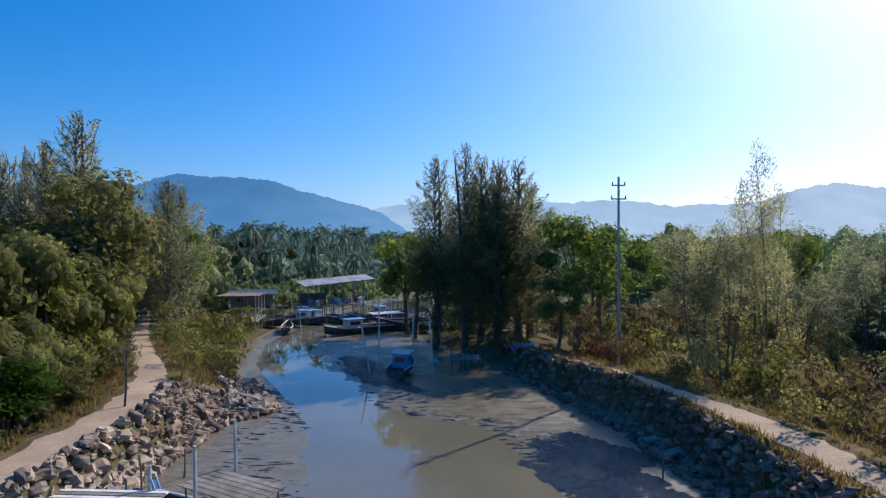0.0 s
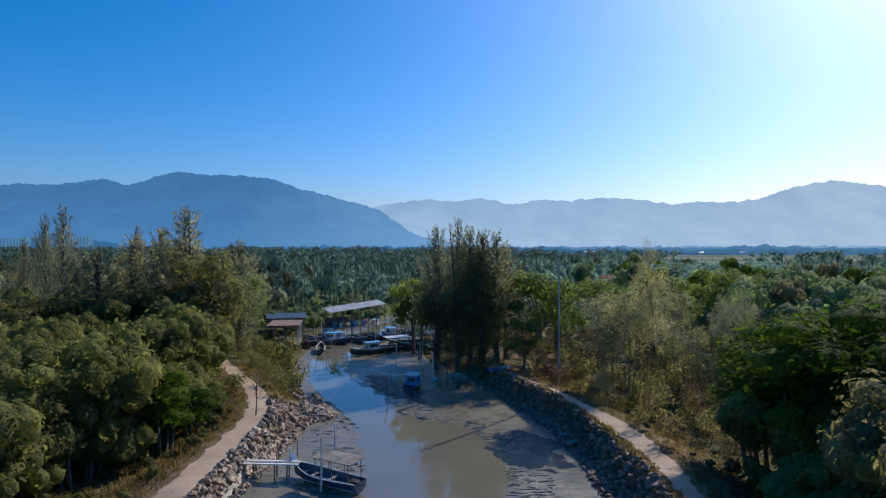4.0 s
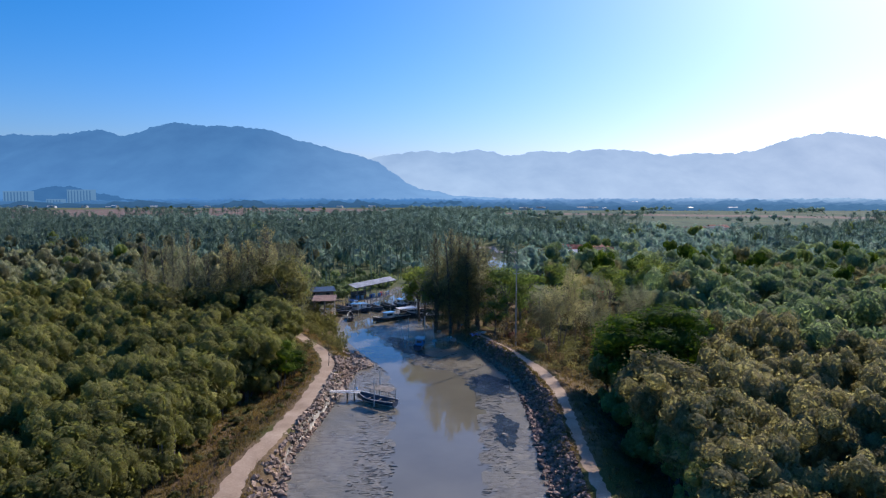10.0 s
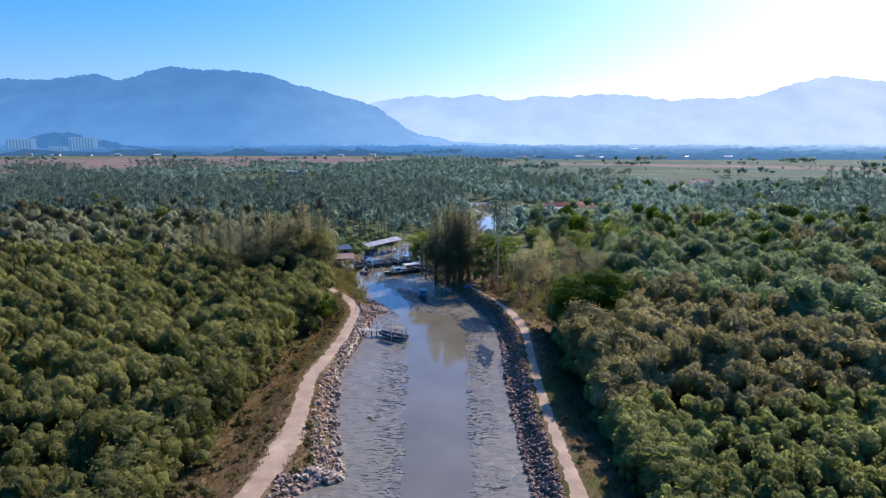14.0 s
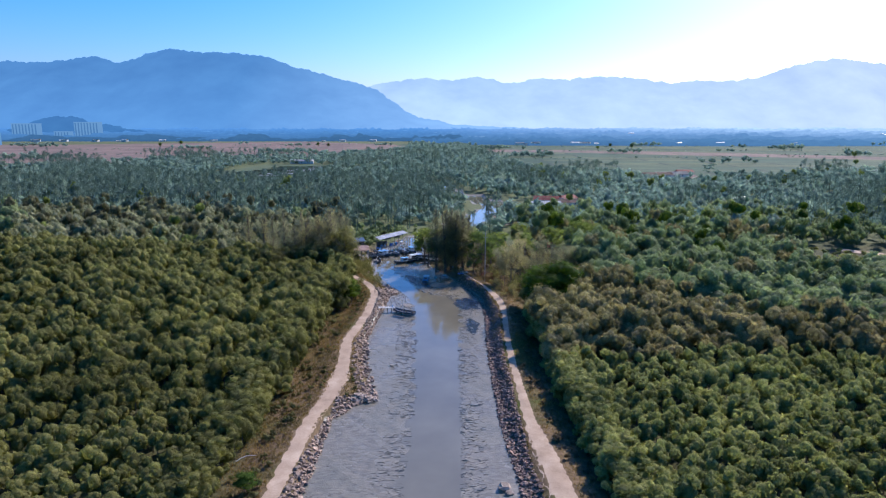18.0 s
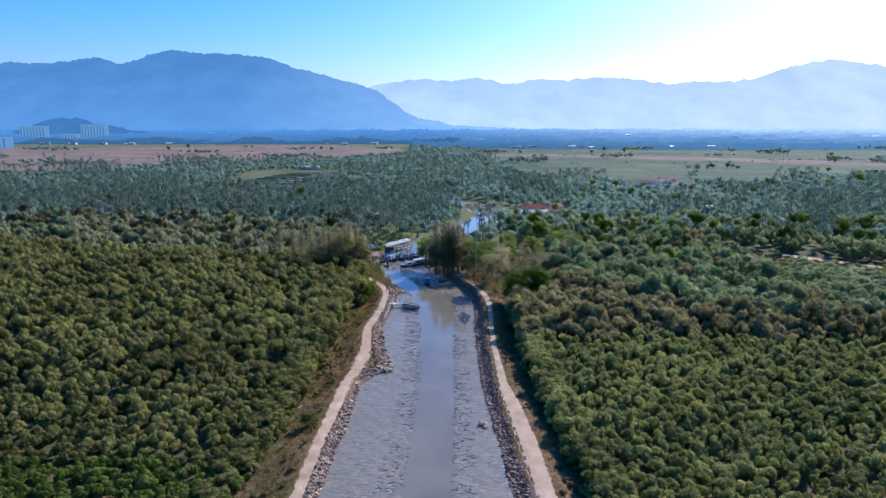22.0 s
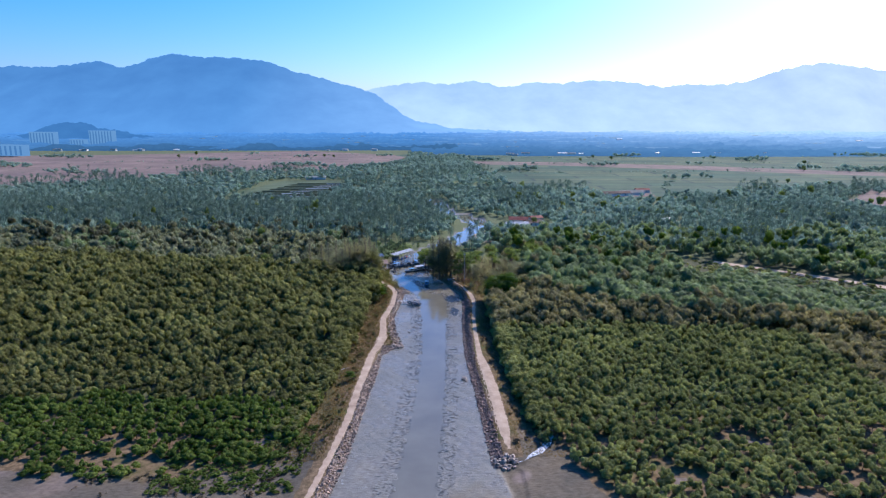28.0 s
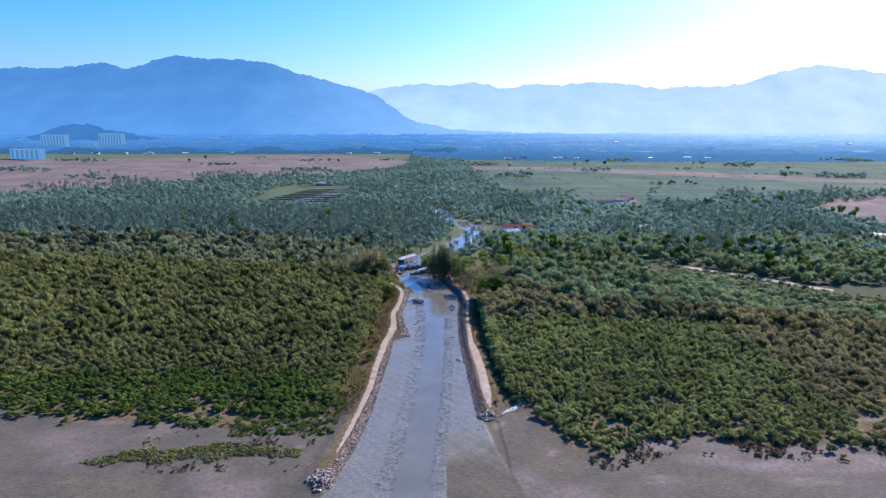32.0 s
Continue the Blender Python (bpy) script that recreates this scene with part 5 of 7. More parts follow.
patch("scrub", 620, -46, 12, 108, 150, lambda x, y: creek_gap(x, y, 2.5) & ~((x > -27) & (x < -9) & (y < 118)), 1.5, 5.0, 0.5, LEAF_DEEP, "dark undergrowth under the palms by the shed", "undergrowth", 89, MID_T)
patch("scrub", 90, 17, 48, 40, 80, lambda x, y: off_track(x, y, 2.0), 1.5, 5.5, 0.5, LEAF_OLIVE, "olive bushes in the dry scrub", "scrub", 90, SCRUB_T)
patch("scrub", 16, 13.5, 19, 54.5, 60, lambda x, y: off_track(x, y, 1.5), 2.0, 3.6, 0.5, LEAF_RUST, "russet brown bush beside the narrow track", "bush", 88, SCRUB_T)

# ---- rock revetments ----
def rock_mesh(seed, mat=None):
    r = random.Random(seed)
    bm = bmesh.new()
    bmesh.ops.create_cube(bm, size=1.0)
    bmesh.ops.bevel(bm, geom=bm.edges[:], offset=r.uniform(0.14, 0.26), segments=1, affect="EDGES")
    for v in bm.verts:
        v.co *= 0.6 + 0.55 * r.random()
    sx, sz = r.uniform(1.05, 1.55), r.uniform(0.5, 0.85)
    for v in bm.verts:
        v.co.x *= sx
        v.co.z *= sz
    me = bpy.data.meshes.new("rock")
    bm.to_mesh(me)
    bm.free()
    me.materials.append(mat or ROCK)
    return me


ROCKS = [rock_mesh(s) for s in range(8)]
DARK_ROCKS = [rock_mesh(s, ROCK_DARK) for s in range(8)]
ROCK_ARR = [(np.array([v.co[:] for v in m.vertices]), [list(p.vertices) for p in m.polygons]) for m in ROCKS]


def revetment(name, side, y0, y1, single, label, seed, shapes, joined_mat):
    """Dumped rocks on the slope from the crest to the mud: those along the middle stretch one by one, the rest joined."""
    r = random.Random(seed)
    body = thing(name, label, "rock revetment")
    joined_v, joined_f, count = [], [], 0
    y = y0
    while y < y1:
        foot = np.interp(y, CREEK_Y, FOOT_L if side < 0 else FOOT_R)
        top = np.interp(y, TRACK_Y, TRACK_L if side < 0 else TRACK_R) - side * (np.interp(y, (-60, -40, 0, 15), (1.35, 1.9, 1.7, 1.25)) if side < 0 else np.interp(y, TRACK_Y, HALF_R) + 0.7)
        span = min(abs(top - foot), 3.0) + 0.8
        rise = float(np.interp(y, CREST_Y, CREST_L if side < 0 else CREST_R))
        n_row = max(3, int((span + 1.4 * (rise - 1.0)) / 0.3))
        for k in range(n_row):
            if side < 0 and -24 < y < 7 and r.random() < 0.6:
                continue
            if side > 0 and y > 37 and r.random() < 0.45:
                continue
            x = foot + side * (span * (k + r.random()) / n_row - 0.7)
            yy = y + r.uniform(-0.4, 0.4)
            s = r.choice((0.22, 0.28, 0.34, 0.42, 0.52, 0.66)) * r.uniform(0.75, 1.2) * (1.0 if side < 0 else 0.85)
            z = float(land(x, yy)) + s * r.uniform(0.05, 0.3)
            m = pose(x, yy, z, r.uniform(-35, 35), r.uniform(-35, 35), r.random() * 360) @ Matrix.Diagonal((s, s, s, 1))
            if single[0] < y < single[1] and count < 300:
                ob = part("rock", shapes[r.randrange(8)], None, body)
                ob.matrix_world = m
                count += 1
            else:
                v, f = ROCK_ARR[r.randrange(8)]
                n = len(joined_v)
                mm = np.array(m)
                joined_v.extend((v @ mm[:3, :3].T + mm[:3, 3]).tolist())
                joined_f.extend([[i + n for i in p] for p in f])
        y += 0.45
    me = bpy.data.meshes.new("rubble")
    me.from_pydata(joined_v, [], joined_f)
    me.materials.append(joined_mat)
    tagged(part("rubble", me, None, body), kind="stuff")
    return body


revetment("rock_revetment", -1, -143, 52, (21, 45), "dumped pale grey-brown rocks on the creek bank", 3, ROCKS, ROCK_JOINED)
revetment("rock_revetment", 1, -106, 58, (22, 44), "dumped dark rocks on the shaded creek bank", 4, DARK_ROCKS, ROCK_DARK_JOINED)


# the rounded end of the west dyke and the spur into the creek, heaped with rocks
def heap(x, y, rx, ry, n, label, seed):
    r = random.Random(seed)
    body = thing("rock_heap", label, "rock heap", "rock heaps")
    for i in range(n):
        a, q = r.random() * 6.28, math.sqrt(r.random())
        px, py = x + math.cos(a) * q * rx, y + math.sin(a) * q * ry
        s = r.uniform(0.45, 1.0)
        ob = part("rock", ROCKS[r.randrange(8)], None, body)
        ob.matrix_world = pose(px, py, float(land(px, py)) + 0.5 * (1 - q) + s * 0.12, r.uniform(-30, 30), r.uniform(-30, 30), r.random() * 360) @ Matrix.Diagonal((s, s, s, 1))


heap(-29.5, -140.5, 3.4, 4.5, 90, "reddish rocks heaped at the dyke's end", 7)
heap(-13.2, -28.3, 2.4, 1.3, 45, "rocks heaped on a short spur into the creek", 8)
heap(-13.4, 43.6, 1.7, 1.4, 60, "dark wet rocks at the tip of the bank", 10)
heap(16.5, -104.5, 3.2, 2.6, 50, "dark rocks heaped at the dyke's end", 9)


# ---- mud rills ----
def rills(n, seed):
    """Low ribs of mud that run across the slope down to the water."""
    r = np.random.default_rng(seed)
    y = -145 + 195 * r.random(n)
    left = r.random(n) < 0.55
    d = 0.4 + 4.6 * r.random(n) ** 1.3
    x = np.where(left, np.interp(y, CREEK_Y, WATER_L) - d, np.interp(y, CREEK_Y, WATER_R) + d * 0.85)
    ok = (x > np.interp(y, CREEK_Y, FOOT_L) + 0.8) & (x < np.interp(y, CREEK_Y, FOOT_R) - 0.8) & (wavy(x, y, 0.2, 9) > -0.5)
    x, y = x[ok], y[ok]
    ln, w, h = 0.15 + 0.6 * r.random(len(x)) ** 2, 0.03 + 0.035 * r.random(len(x)), 0.02 + 0.05 * r.random(len(x))
    t = r.normal(size=len(x)) * 0.16
    z = land(x, y)
    def at(u, v, k):
        return np.stack([x + u * np.cos(t) - v * np.sin(t), y + u * np.sin(t) + v * np.cos(t), z + k], -1)
    v = np.stack([at(-ln, 0 * w, -0.02), at(0 * ln, -w, -0.03), at(ln, 0 * w, -0.02), at(0 * ln, w, -0.03), at(-ln * 0.5, 0 * w, h * 0.8), at(ln * 0.5, 0 * w, h)], 1).reshape(-1, 3)
    f = np.array([(0, 1, 4), (1, 5, 4), (1, 2, 5), (2, 3, 5), (3, 4, 5), (3, 0, 4)])
    f = (f[None] + (np.arange(len(x)) * 6)[:, None, None]).reshape(-1, 3)
    return tagged(new("mud_rills", mesh_from("mud_rills", v, f, MUD, False)), "dark ribs and clods on the wet mud slopes", "mud", kind="stuff")


rills(4600, 71)
for px, py, s in ((9.2, -56, 1.6), (9.8, -57.2, 0.9), (-9.5, -12, 0.6), (-13.4, -20, 0.7), (8.2, 12, 0.6), (7.5, -30, 0.5)):
    ob = tagged(new("boulder", ROCKS[int(s * 10) % 8]), "dark boulder lying on the wet mud", "boulder", "boulders on the mud")
    ob.matrix_world = pose(px, py, float(land(px, py)) + 0.12 * s, 10, 5, px * 40) @ Matrix.Diagonal((s, s, s, 1))


# ---- thin films of water left on the mud ----
FILM, nt, p = fresh("rippled_water_film")
p.inputs["Base Color"].default_value = (0.035, 0.05, 0.06, 1)
p.inputs["Roughness"].default_value, p.inputs["IOR"].default_value = 0.05, 1.75
bump(nt, p, noise_at(nt, position(nt, (0.8, 2.2, 1)), 3.2, 4, 0.6), 1.0, 0.3)


def film(cx, cy, rx, ry, turn, seed):
    """A ragged sheet of shallow water lying on the mud."""
    n = 34
    u, v = np.meshgrid(np.linspace(-1.25, 1.25, n), np.linspace(-1.25, 1.25, n))
    c, q = math.cos(radians(turn)), math.sin(radians(turn))
    x, y = cx + u * rx * c - v * ry * q, cy + u * rx * q + v * ry * c
    inside = (u * u + v * v + 0.55 * wavy(x, y, 0.7, seed) + 0.3 * wavy(x, y, 1.9, seed) < 0.9)
    pts = np.stack([x, y, np.maximum(land(x, y), 0.0) + 0.03], -1).reshape(-1, 3)
    k = (np.arange(n - 1)[:, None] * n + np.arange(n - 1)).ravel()
    k = k[inside.ravel()[k] & inside.ravel()[k + 1] & inside.ravel()[k + n]]
    return tagged(new("water_film", mesh_from("water_film", pts, np.stack([k, k + 1, k + n + 1, k + n], -1), FILM, True)), "shallow rippled water film on the mud", "water", kind="structure")


film(8.0, 32.5, 3.6, 5.6, 14, 3)
film(-6.5, 58.0, 2.6, 10.0, 24, 5)
film(8.5, 14.0, 1.7, 6.0, 0, 7)

# ---- boats ----
def hull_mesh(L, W, H, rise):
    """An open wooden hull: bow at +x, flat transom at -x, planked skin with thickness."""
    bm = bmesh.new()
    outer, inner_r = [], []
    n = 12
    for i in range(n + 1):
        t = i / n
        x = -L / 2 + L * t
        w = W / 2 * (0.78 + 0.22 * math.sin(math.pi * min(t * 1.1, 1) * 0.8)) * (1 - max(0, (t - 0.55) / 0.45) ** 2.2 * 0.97)
        top = H + rise * max(0, (t - 0.45) / 0.55) ** 2 + 0.1 * (1 - t) ** 2
        keel = 0.05 + 0.3 * H * max(0, (t - 0.75) / 0.25) ** 2
        pts = [(-w, top), (-w * 0.86, top * 0.45 + keel * 0.4), (-w * 0.45, keel + 0.04), (0, keel), (w * 0.45, keel + 0.04), (w * 0.86, top * 0.45 + keel * 0.4), (w, top)]
        outer.append([bm.verts.new((x, a, b)) for a, b in pts])
        inner_r.append([bm.verts.new((x, a * 0.9, b if k in (0, 6) else b + 0.1)) for k, (a, b) in enumerate(pts)])
    for rows, flip in ((outer, False), (inner_r, True)):
        for p, q in zip(rows, rows[1:]):
            for k in range(6):
                f = (p[k], q[k], q[k + 1], p[k + 1])
                bm.faces.new(f[::-1] if flip else f)
    for p, q, a, b in zip(outer, outer[1:], inner_r, inner_r[1:]):
        bm.faces.new((p[0], a[0], b[0], q[0]))
        bm.faces.new((p[6], q[6], b[6], a[6]))
    for k in range(6):
        bm.faces.new((outer[0][k], outer[0][k + 1], inner_r[0][k + 1], inner_r[0][k]))
        bm.faces.new((outer[-1][k + 1], outer[-1][k], inner_r[-1][k], inner_r[-1][k + 1]))
    bm.faces.new(inner_r[0])
    bmesh.ops.recalc_face_normals(bm, faces=bm.faces[:])
    return bm, outer


def tube(pts, r, sides=5):
    """One bent rail through the points."""
    bm = bmesh.new()
    rings = []
    for i, p in enumerate(pts):
        d = (pts[min(i + 1, len(pts) - 1)] - pts[max(i - 1, 0)]).normalized()
        u = d.cross(Vector((0, 0, 1))).normalized()
        w = u.cross(d)
        rings.append([bm.verts.new(p + u * (r * math.cos(6.2832 * k / sides)) + w * (r * math.sin(6.2832 * k / sides))) for k in range(sides)])
    for a, b in zip(rings, rings[1:]):
        for k in range(sides):
            bm.faces.new((a[k], a[(k + 1) % sides], b[(k + 1) % sides], b[k]))
    bm.faces.new(rings[0][::-1])
    bm.faces.new(rings[-1])
    return bm


def boat(x, y, z, turn, L, W, H, hull_mat, label, canopy="", cabin=None, prow=None, heel=0.0, group="moored boats", engine=True, strake=WHITE_PAINT):
    b = thing("fishing_boat", label, "boat", group, at=pose(x, y, z, heel, 0, turn))
    bm, outer = hull_mesh(L, W, H, H * 0.7)
    rail = [[Vector(r[k].co) for r in outer] for k in (0, 6)]
    part("hull", bm, hull_mat, b, smooth=False)
    for line in rail:
        part("gunwale", tube([p + Vector((0, 0, 0.03)) for p in line], 0.055), strake, b, "pale painted gunwale")
    for t in (-0.34, -0.08, 0.18, 0.34):
        g = box(bmesh.new(), L * t - 0.14, L * t + 0.14, -W * 0.4, W * 0.4, H * 0.72, H * 0.78, 0.01)
        part("thwart", g, WOOD_GREY, b, "weathered plank thwart")
    part("floor_boards", box(bmesh.new(), -L * 0.46, L * 0.28, -W * 0.36, W * 0.36, H * 0.3, H * 0.34), WHITE_PAINT if prow else WOOD_GREY, b)
    if engine:
        g = box(bmesh.new(), -L * 0.47, -L * 0.36, -W * 0.16, W * 0.16, H * 0.35, H * 1.15, 0.05)
        part("engine", g, BLACK, b, "dark covered engine")
        part("tiller", rod(bmesh.new(), (-L * 0.42, 0, H * 1.1), (-L * 0.64, 0.2, H * 0.95), 0.03), STEEL, b)
    if prow:
        for s in (-1, 1):
            part("prow_post", rod(bmesh.new(), (L * 0.46, s * 0.1, H), (L * 0.53, s * 0.12, H * 2.4), 0.07, 0.05), prow, b, "bright blue prow post")
    if canopy:
        x0, x1, zt = -L * 0.42, L * 0.06, H + 1.55
        for px in (x0, (x0 + x1) / 2, x1):
            for s in (-1, 1):
                part("canopy_post", rod(bmesh.new(), (px, s * W * 0.4, H * 0.9), (px, s * W * 0.42, zt), 0.035), WOOD_GREY, b)
        for s in (-1, 0, 1):
            part("canopy_rail", rod(bmesh.new(), (x0 - 0.25, s * W * 0.42, zt), (x1 + 0.25, s * W * 0.42, zt + 0.03), 0.03), WOOD_GREY, b)
        nb = 7
        for i in range(nb):
            px = x0 + (x1 - x0) * i / (nb - 1)
            part("canopy_slat", rod(bmesh.new(), (px, -W * 0.5, zt + 0.05), (px, W * 0.5, zt + 0.05), 0.025), WOOD_GREY, b)
        if canopy == "planks":
            for i in range(6):
                oy = -W * 0.5 + W * (i + 0.5) / 6
                part("canopy_plank", box(bmesh.new(), x0 - 0.3, x1 + 0.3, oy - W * 0.075, oy + W * 0.075, zt + 0.08, zt + 0.11, 0.006), WOOD_GREY, b)
        if canopy == "sheet":
            part("canopy_sheet", box(bmesh.new(), x0 - 0.2, x1 + 0.2, -W * 0.52, W * 0.52, zt + 0.075, zt + 0.1), TIN, b, "faded canopy sheet")
    if cabin:
        bm = bmesh.new()
        box(bm, -L * 0.22, L * 0.1, -W * 0.36, W * 0.36, H * 0.8, H + 1.15, 0.06)
        c = part("cabin", bm, cabin, b, "painted wheelhouse")
        part("cabin_roof", box(bmesh.new(), -L * 0.26, L * 0.14, -W * 0.44, W * 0.44, H + 1.16, H + 1.26, 0.04), BLUE_PAINT if cabin == WHITE_PAINT else WHITE_PAINT, c)
        for s in (-1, 1):
            part("cabin_window", box(bmesh.new(), -L * 0.16, L * 0.04, s * W * 0.362 - 0.01, s * W * 0.362 + 0.01, H + 0.45, H + 0.9), GLASS_DARK, c)
        part("cabin_window", box(bmesh.new(), -L * 0.221 - 0.012, -L * 0.221 + 0.012, -W * 0.24, W * 0.24, H + 0.4, H + 0.9), GLASS_DARK, c)
    return b


boat(-9.0, 24.4, 0.12, 149, 6.8, 1.9, 0.75, HULL_BLUE, "dark blue wooden boat with a plank canopy at the jetty", "planks", None, BLUE_PAINT, -3)
boat(-3.8, 57.5, 0.1, 82, 6.4, 2.0, 0.8, HULL_BLUE, "small blue boat with a pale wheelhouse among stakes", "", BLUE_PAINT, None, 4, engine=False)
for x, y, a, L, hm, lab, cp, cb in ((-9.5, 87, 208, 9.0, HULL_DARK, "dark wooden boat aground on the mud bank", "sheet", None), (-6.0, 92, 200, 8.0, HULL_DARK, "dark wooden boat with a canopy frame", "frame", None), (-23.0, 93, -25, 7.5, HULL_DARK, "dark wooden boat below the stilt hut", "", None), (-21.0, 96, -20, 7.0, HULL_BLUE, "blue boat with pale gear below the stilt hut", "", WHITE_PAINT),
                                    (-16.5, 98.5, -55, 7.5, HULL_BLUE, "blue boat with a canopy frame before the shed", "frame", None), (-13.2, 100.8, -55, 7.5, HULL_DARK, "dark boat moored before the shed", "frame", None), (-10.2, 103.2, -58, 7.0, HULL_BLUE, "blue boat moored before the shed", "", WHITE_PAINT), (-21.5, 86, 100, 6.0, HULL_DARK, "small dark boat beside the bank", "", None), (-1.0, 84, 170, 7.0, HULL_DARK, "dark boat drawn up under the trees", "", None), (-19.8, 97.0, -50, 7.0, HULL_BLUE, "blue boat with a white wheelhouse before the shed", "", WHITE_PAINT), (-25.5, 91, -35, 6.5, HULL_DARK, "dark boat below the stilt hut", "frame", None), (-12.5, 84, 215, 7.5, HULL_DARK, "dark boat aground beside the channel", "", WHITE_PAINT), (-8.0, 107, -60, 7.0, HULL_DARK, "dark boat moored before the shed", "frame", None), (-22.6, 100.4, -48, 6.5, HULL_BLUE, "blue boat with a canopy frame before the shed", "frame", WHITE_PAINT), (-24.8, 96.6, -40, 6.5, HULL_DARK, "dark boat with a canopy frame below the shelter", "frame", None), (-4.5, 88.0, 190, 7.0, HULL_DARK, "dark boat with a canopy frame under the trees", "frame", None)):
    boat(x, y, max(float(land(x, y)), 0.0) + 0.05, a, L, L * 0.25, 0.8, hm, lab, cp, cb, None, rr.uniform(-4, 4))


# ---- stakes, jetty, pole ----
def stake(x, y, h, lean=(0, 0), r=0.09, mat=POLE_WHITE, label="pale mooring pole standing in the mud", group="mooring poles"):
    z = float(land(x, y))
    ob = tagged(new("mooring_pole", bpy.data.meshes.new("mooring_pole")), label, "pole", group)
    bm = rod(bmesh.new(), (0, 0, -0.4), (lean[0], lean[1], h), r, r * 0.75, 7, 0.05, 3)
    bm.to_mesh(ob.data)
    bm.free()
    ob.data.materials.append(mat)
    ob.matrix_world = pose(x, y, z)
    return ob


for x, y, h, ln in ((-9.2, 23.0, 4.2, (0.05, 0)), (-8.6, 25.8, 4.4, (0, 0)), (-12.4, 26.2, 2.3, (0.1, 0)), (-6.6, 57.0, 4.4, (-0.9, 0.3)), (-6.2, 59.2, 5.6, (0.15, 0)), (-3.0, 60.5, 5.6, (0.1, 0)), (-0.9, 57.4, 4.9, (-0.35, 0)), (-23.5, 97, 4, (0, 0)), (-13.0, 106, 4.5, (0.2, 0)), (-11, 110, 4.2, (-0.2, 0))):
    stake(x, y, h, ln)
for x, y, h, ln in ((10.8, 30.7, 1.9, (0, 0)), (11.7, 22.0, 1.7, (0.35, 0.1)), (-13.6, 26.6, 1.5, (0.1, 0)), (-14.0, 29.0, 1.8, (-0.1, 0)), (-12.9, 31.0, 1.4, (0.05, 0.1)), (1.6, 58.5, 1.6, (0, 0)), (2.6, 59.5, 1.6, (0, 0)), (3.5, 60.3, 1.5, (0.1, 0)), (-20.5, 84, 2.2, (0, 0)), (-22.0, 90, 2.4, (0.1, 0)), (-19.0, 100, 2.6, (0, 0))):
    stake(x, y, h, ln, 0.055, BARK, "dark weathered stake in the mud", "dark stakes")

rs = random.Random(77)
for i in range(34):
    x, y = rs.uniform(-26, -4), rs.uniform(82, 116)
    if np.interp(y, CREEK_Y, FOOT_L) - 3 < x < np.interp(y, CREEK_Y, FOOT_R) + 2:
        stake(x, y, rs.uniform(2.2, 5.0), (rs.uniform(-0.5, 0.5), rs.uniform(-0.2, 0.2)), 0.06, WOOD_GREY if i % 3 else POLE_WHITE, "weathered mooring pole among the boats", "poles among the boats")
for i in range(14):
    x, y = rs.uniform(-1, 11), rs.uniform(62, 78)
    s = rs.uniform(0.2, 0.5)
    ob = tagged(new("fish_crate", bpy.data.meshes.new("fish_crate")), "pale plastic fish crate standing under the trees", "crate", "crates under the casuarinas")
    bm = box(bmesh.new(), -s, s, -s * 0.7, s * 0.7, 0, s * 0.7, 0.02)
    bmesh.ops.delete(bm, geom=[max(bm.faces, key=lambda f: f.calc_center_median().z)], context="FACES")
    bmesh.ops.solidify(bm, geom=bm.faces[:], thickness=0.03)
    bm.to_mesh(ob.data)
    bm.free()
    ob.data.materials.append((WHITE_PAINT, BLUE_PAINT, TIN)[i % 3])
    ob.matrix_world = pose(x, y, float(land(x, y)) + 0.02, 0, 0, rs.random() * 360)

jetty = thing("jetty", "narrow plank jetty from the rocks to the boat", "jetty")
for k, (ox, mt) in enumerate(((-0.34, WHITE_PAINT), (0.0, WOOD_GREY), (0.34, WHITE_PAINT))):
    g = box(bmesh.new(), 0, 6.0, ox - 0.13, ox + 0.13, -0.05, 0.05, 0.015)
    ob = part("plank", g, mt, jetty)
    ob.matrix_world = pose(-17.4, 25.6, 1.5, 0, 1.0, -1)
for px in (-15.0, -13.3, -12.3):
    for s in (-0.4, 0.4):
        part("leg", rod(bmesh.new(), (px, 25.5 + s, float(land(px, 25.5)) - 0.3), (px, 25.5 + s, 1.46), 0.06), BARK, jetty)
    part("crossbeam", rod(bmesh.new(), (px, 25.0, 1.38), (px, 26.0, 1.38), 0.05), WOOD_GREY, jetty)

dock = thing("small_dock", "rickety wooden landing beside the blue boat", "dock")
for k in range(7):
    part("plank", box(bmesh.new(), 0.6 + k * 0.42, 0.98 + k * 0.42, 57.6, 60.4, 1.25, 1.31, 0.01), WOOD_GREY, dock)
for px in (0.8, 2.1, 3.4):
    for py in (57.8, 60.2):
        part("leg", rod(bmesh.new(), (px, py, float(land(px, py)) - 0.3), (px, py, 1.9), 0.055), BARK, dock)

pole = thing("power_pole", "slender dark steel power pole with two crossarms", "power pole", at=pose(14.2, 50.5, float(land(14.2, 50.5))))
part("shaft", rod(bmesh.new(), (0, 0, -0.5), (0, 0, 15.3), 0.15, 0.09, 8), STEEL, pole)
for zz, hw in ((14.6, 0.55), (13.5, 0.62)):
    arm = part("crossarm", box(bmesh.new(), -hw, hw, -0.05, 0.05, zz - 0.05, zz + 0.05, 0.01), STEEL, pole)
    for s in (-1, 1):
        part("insulator", rod(bmesh.new(), (s * hw * 0.9, 0, zz + 0.05), (s * hw * 0.9, 0, zz + 0.28), 0.06, 0.04), CONCRETE, arm)

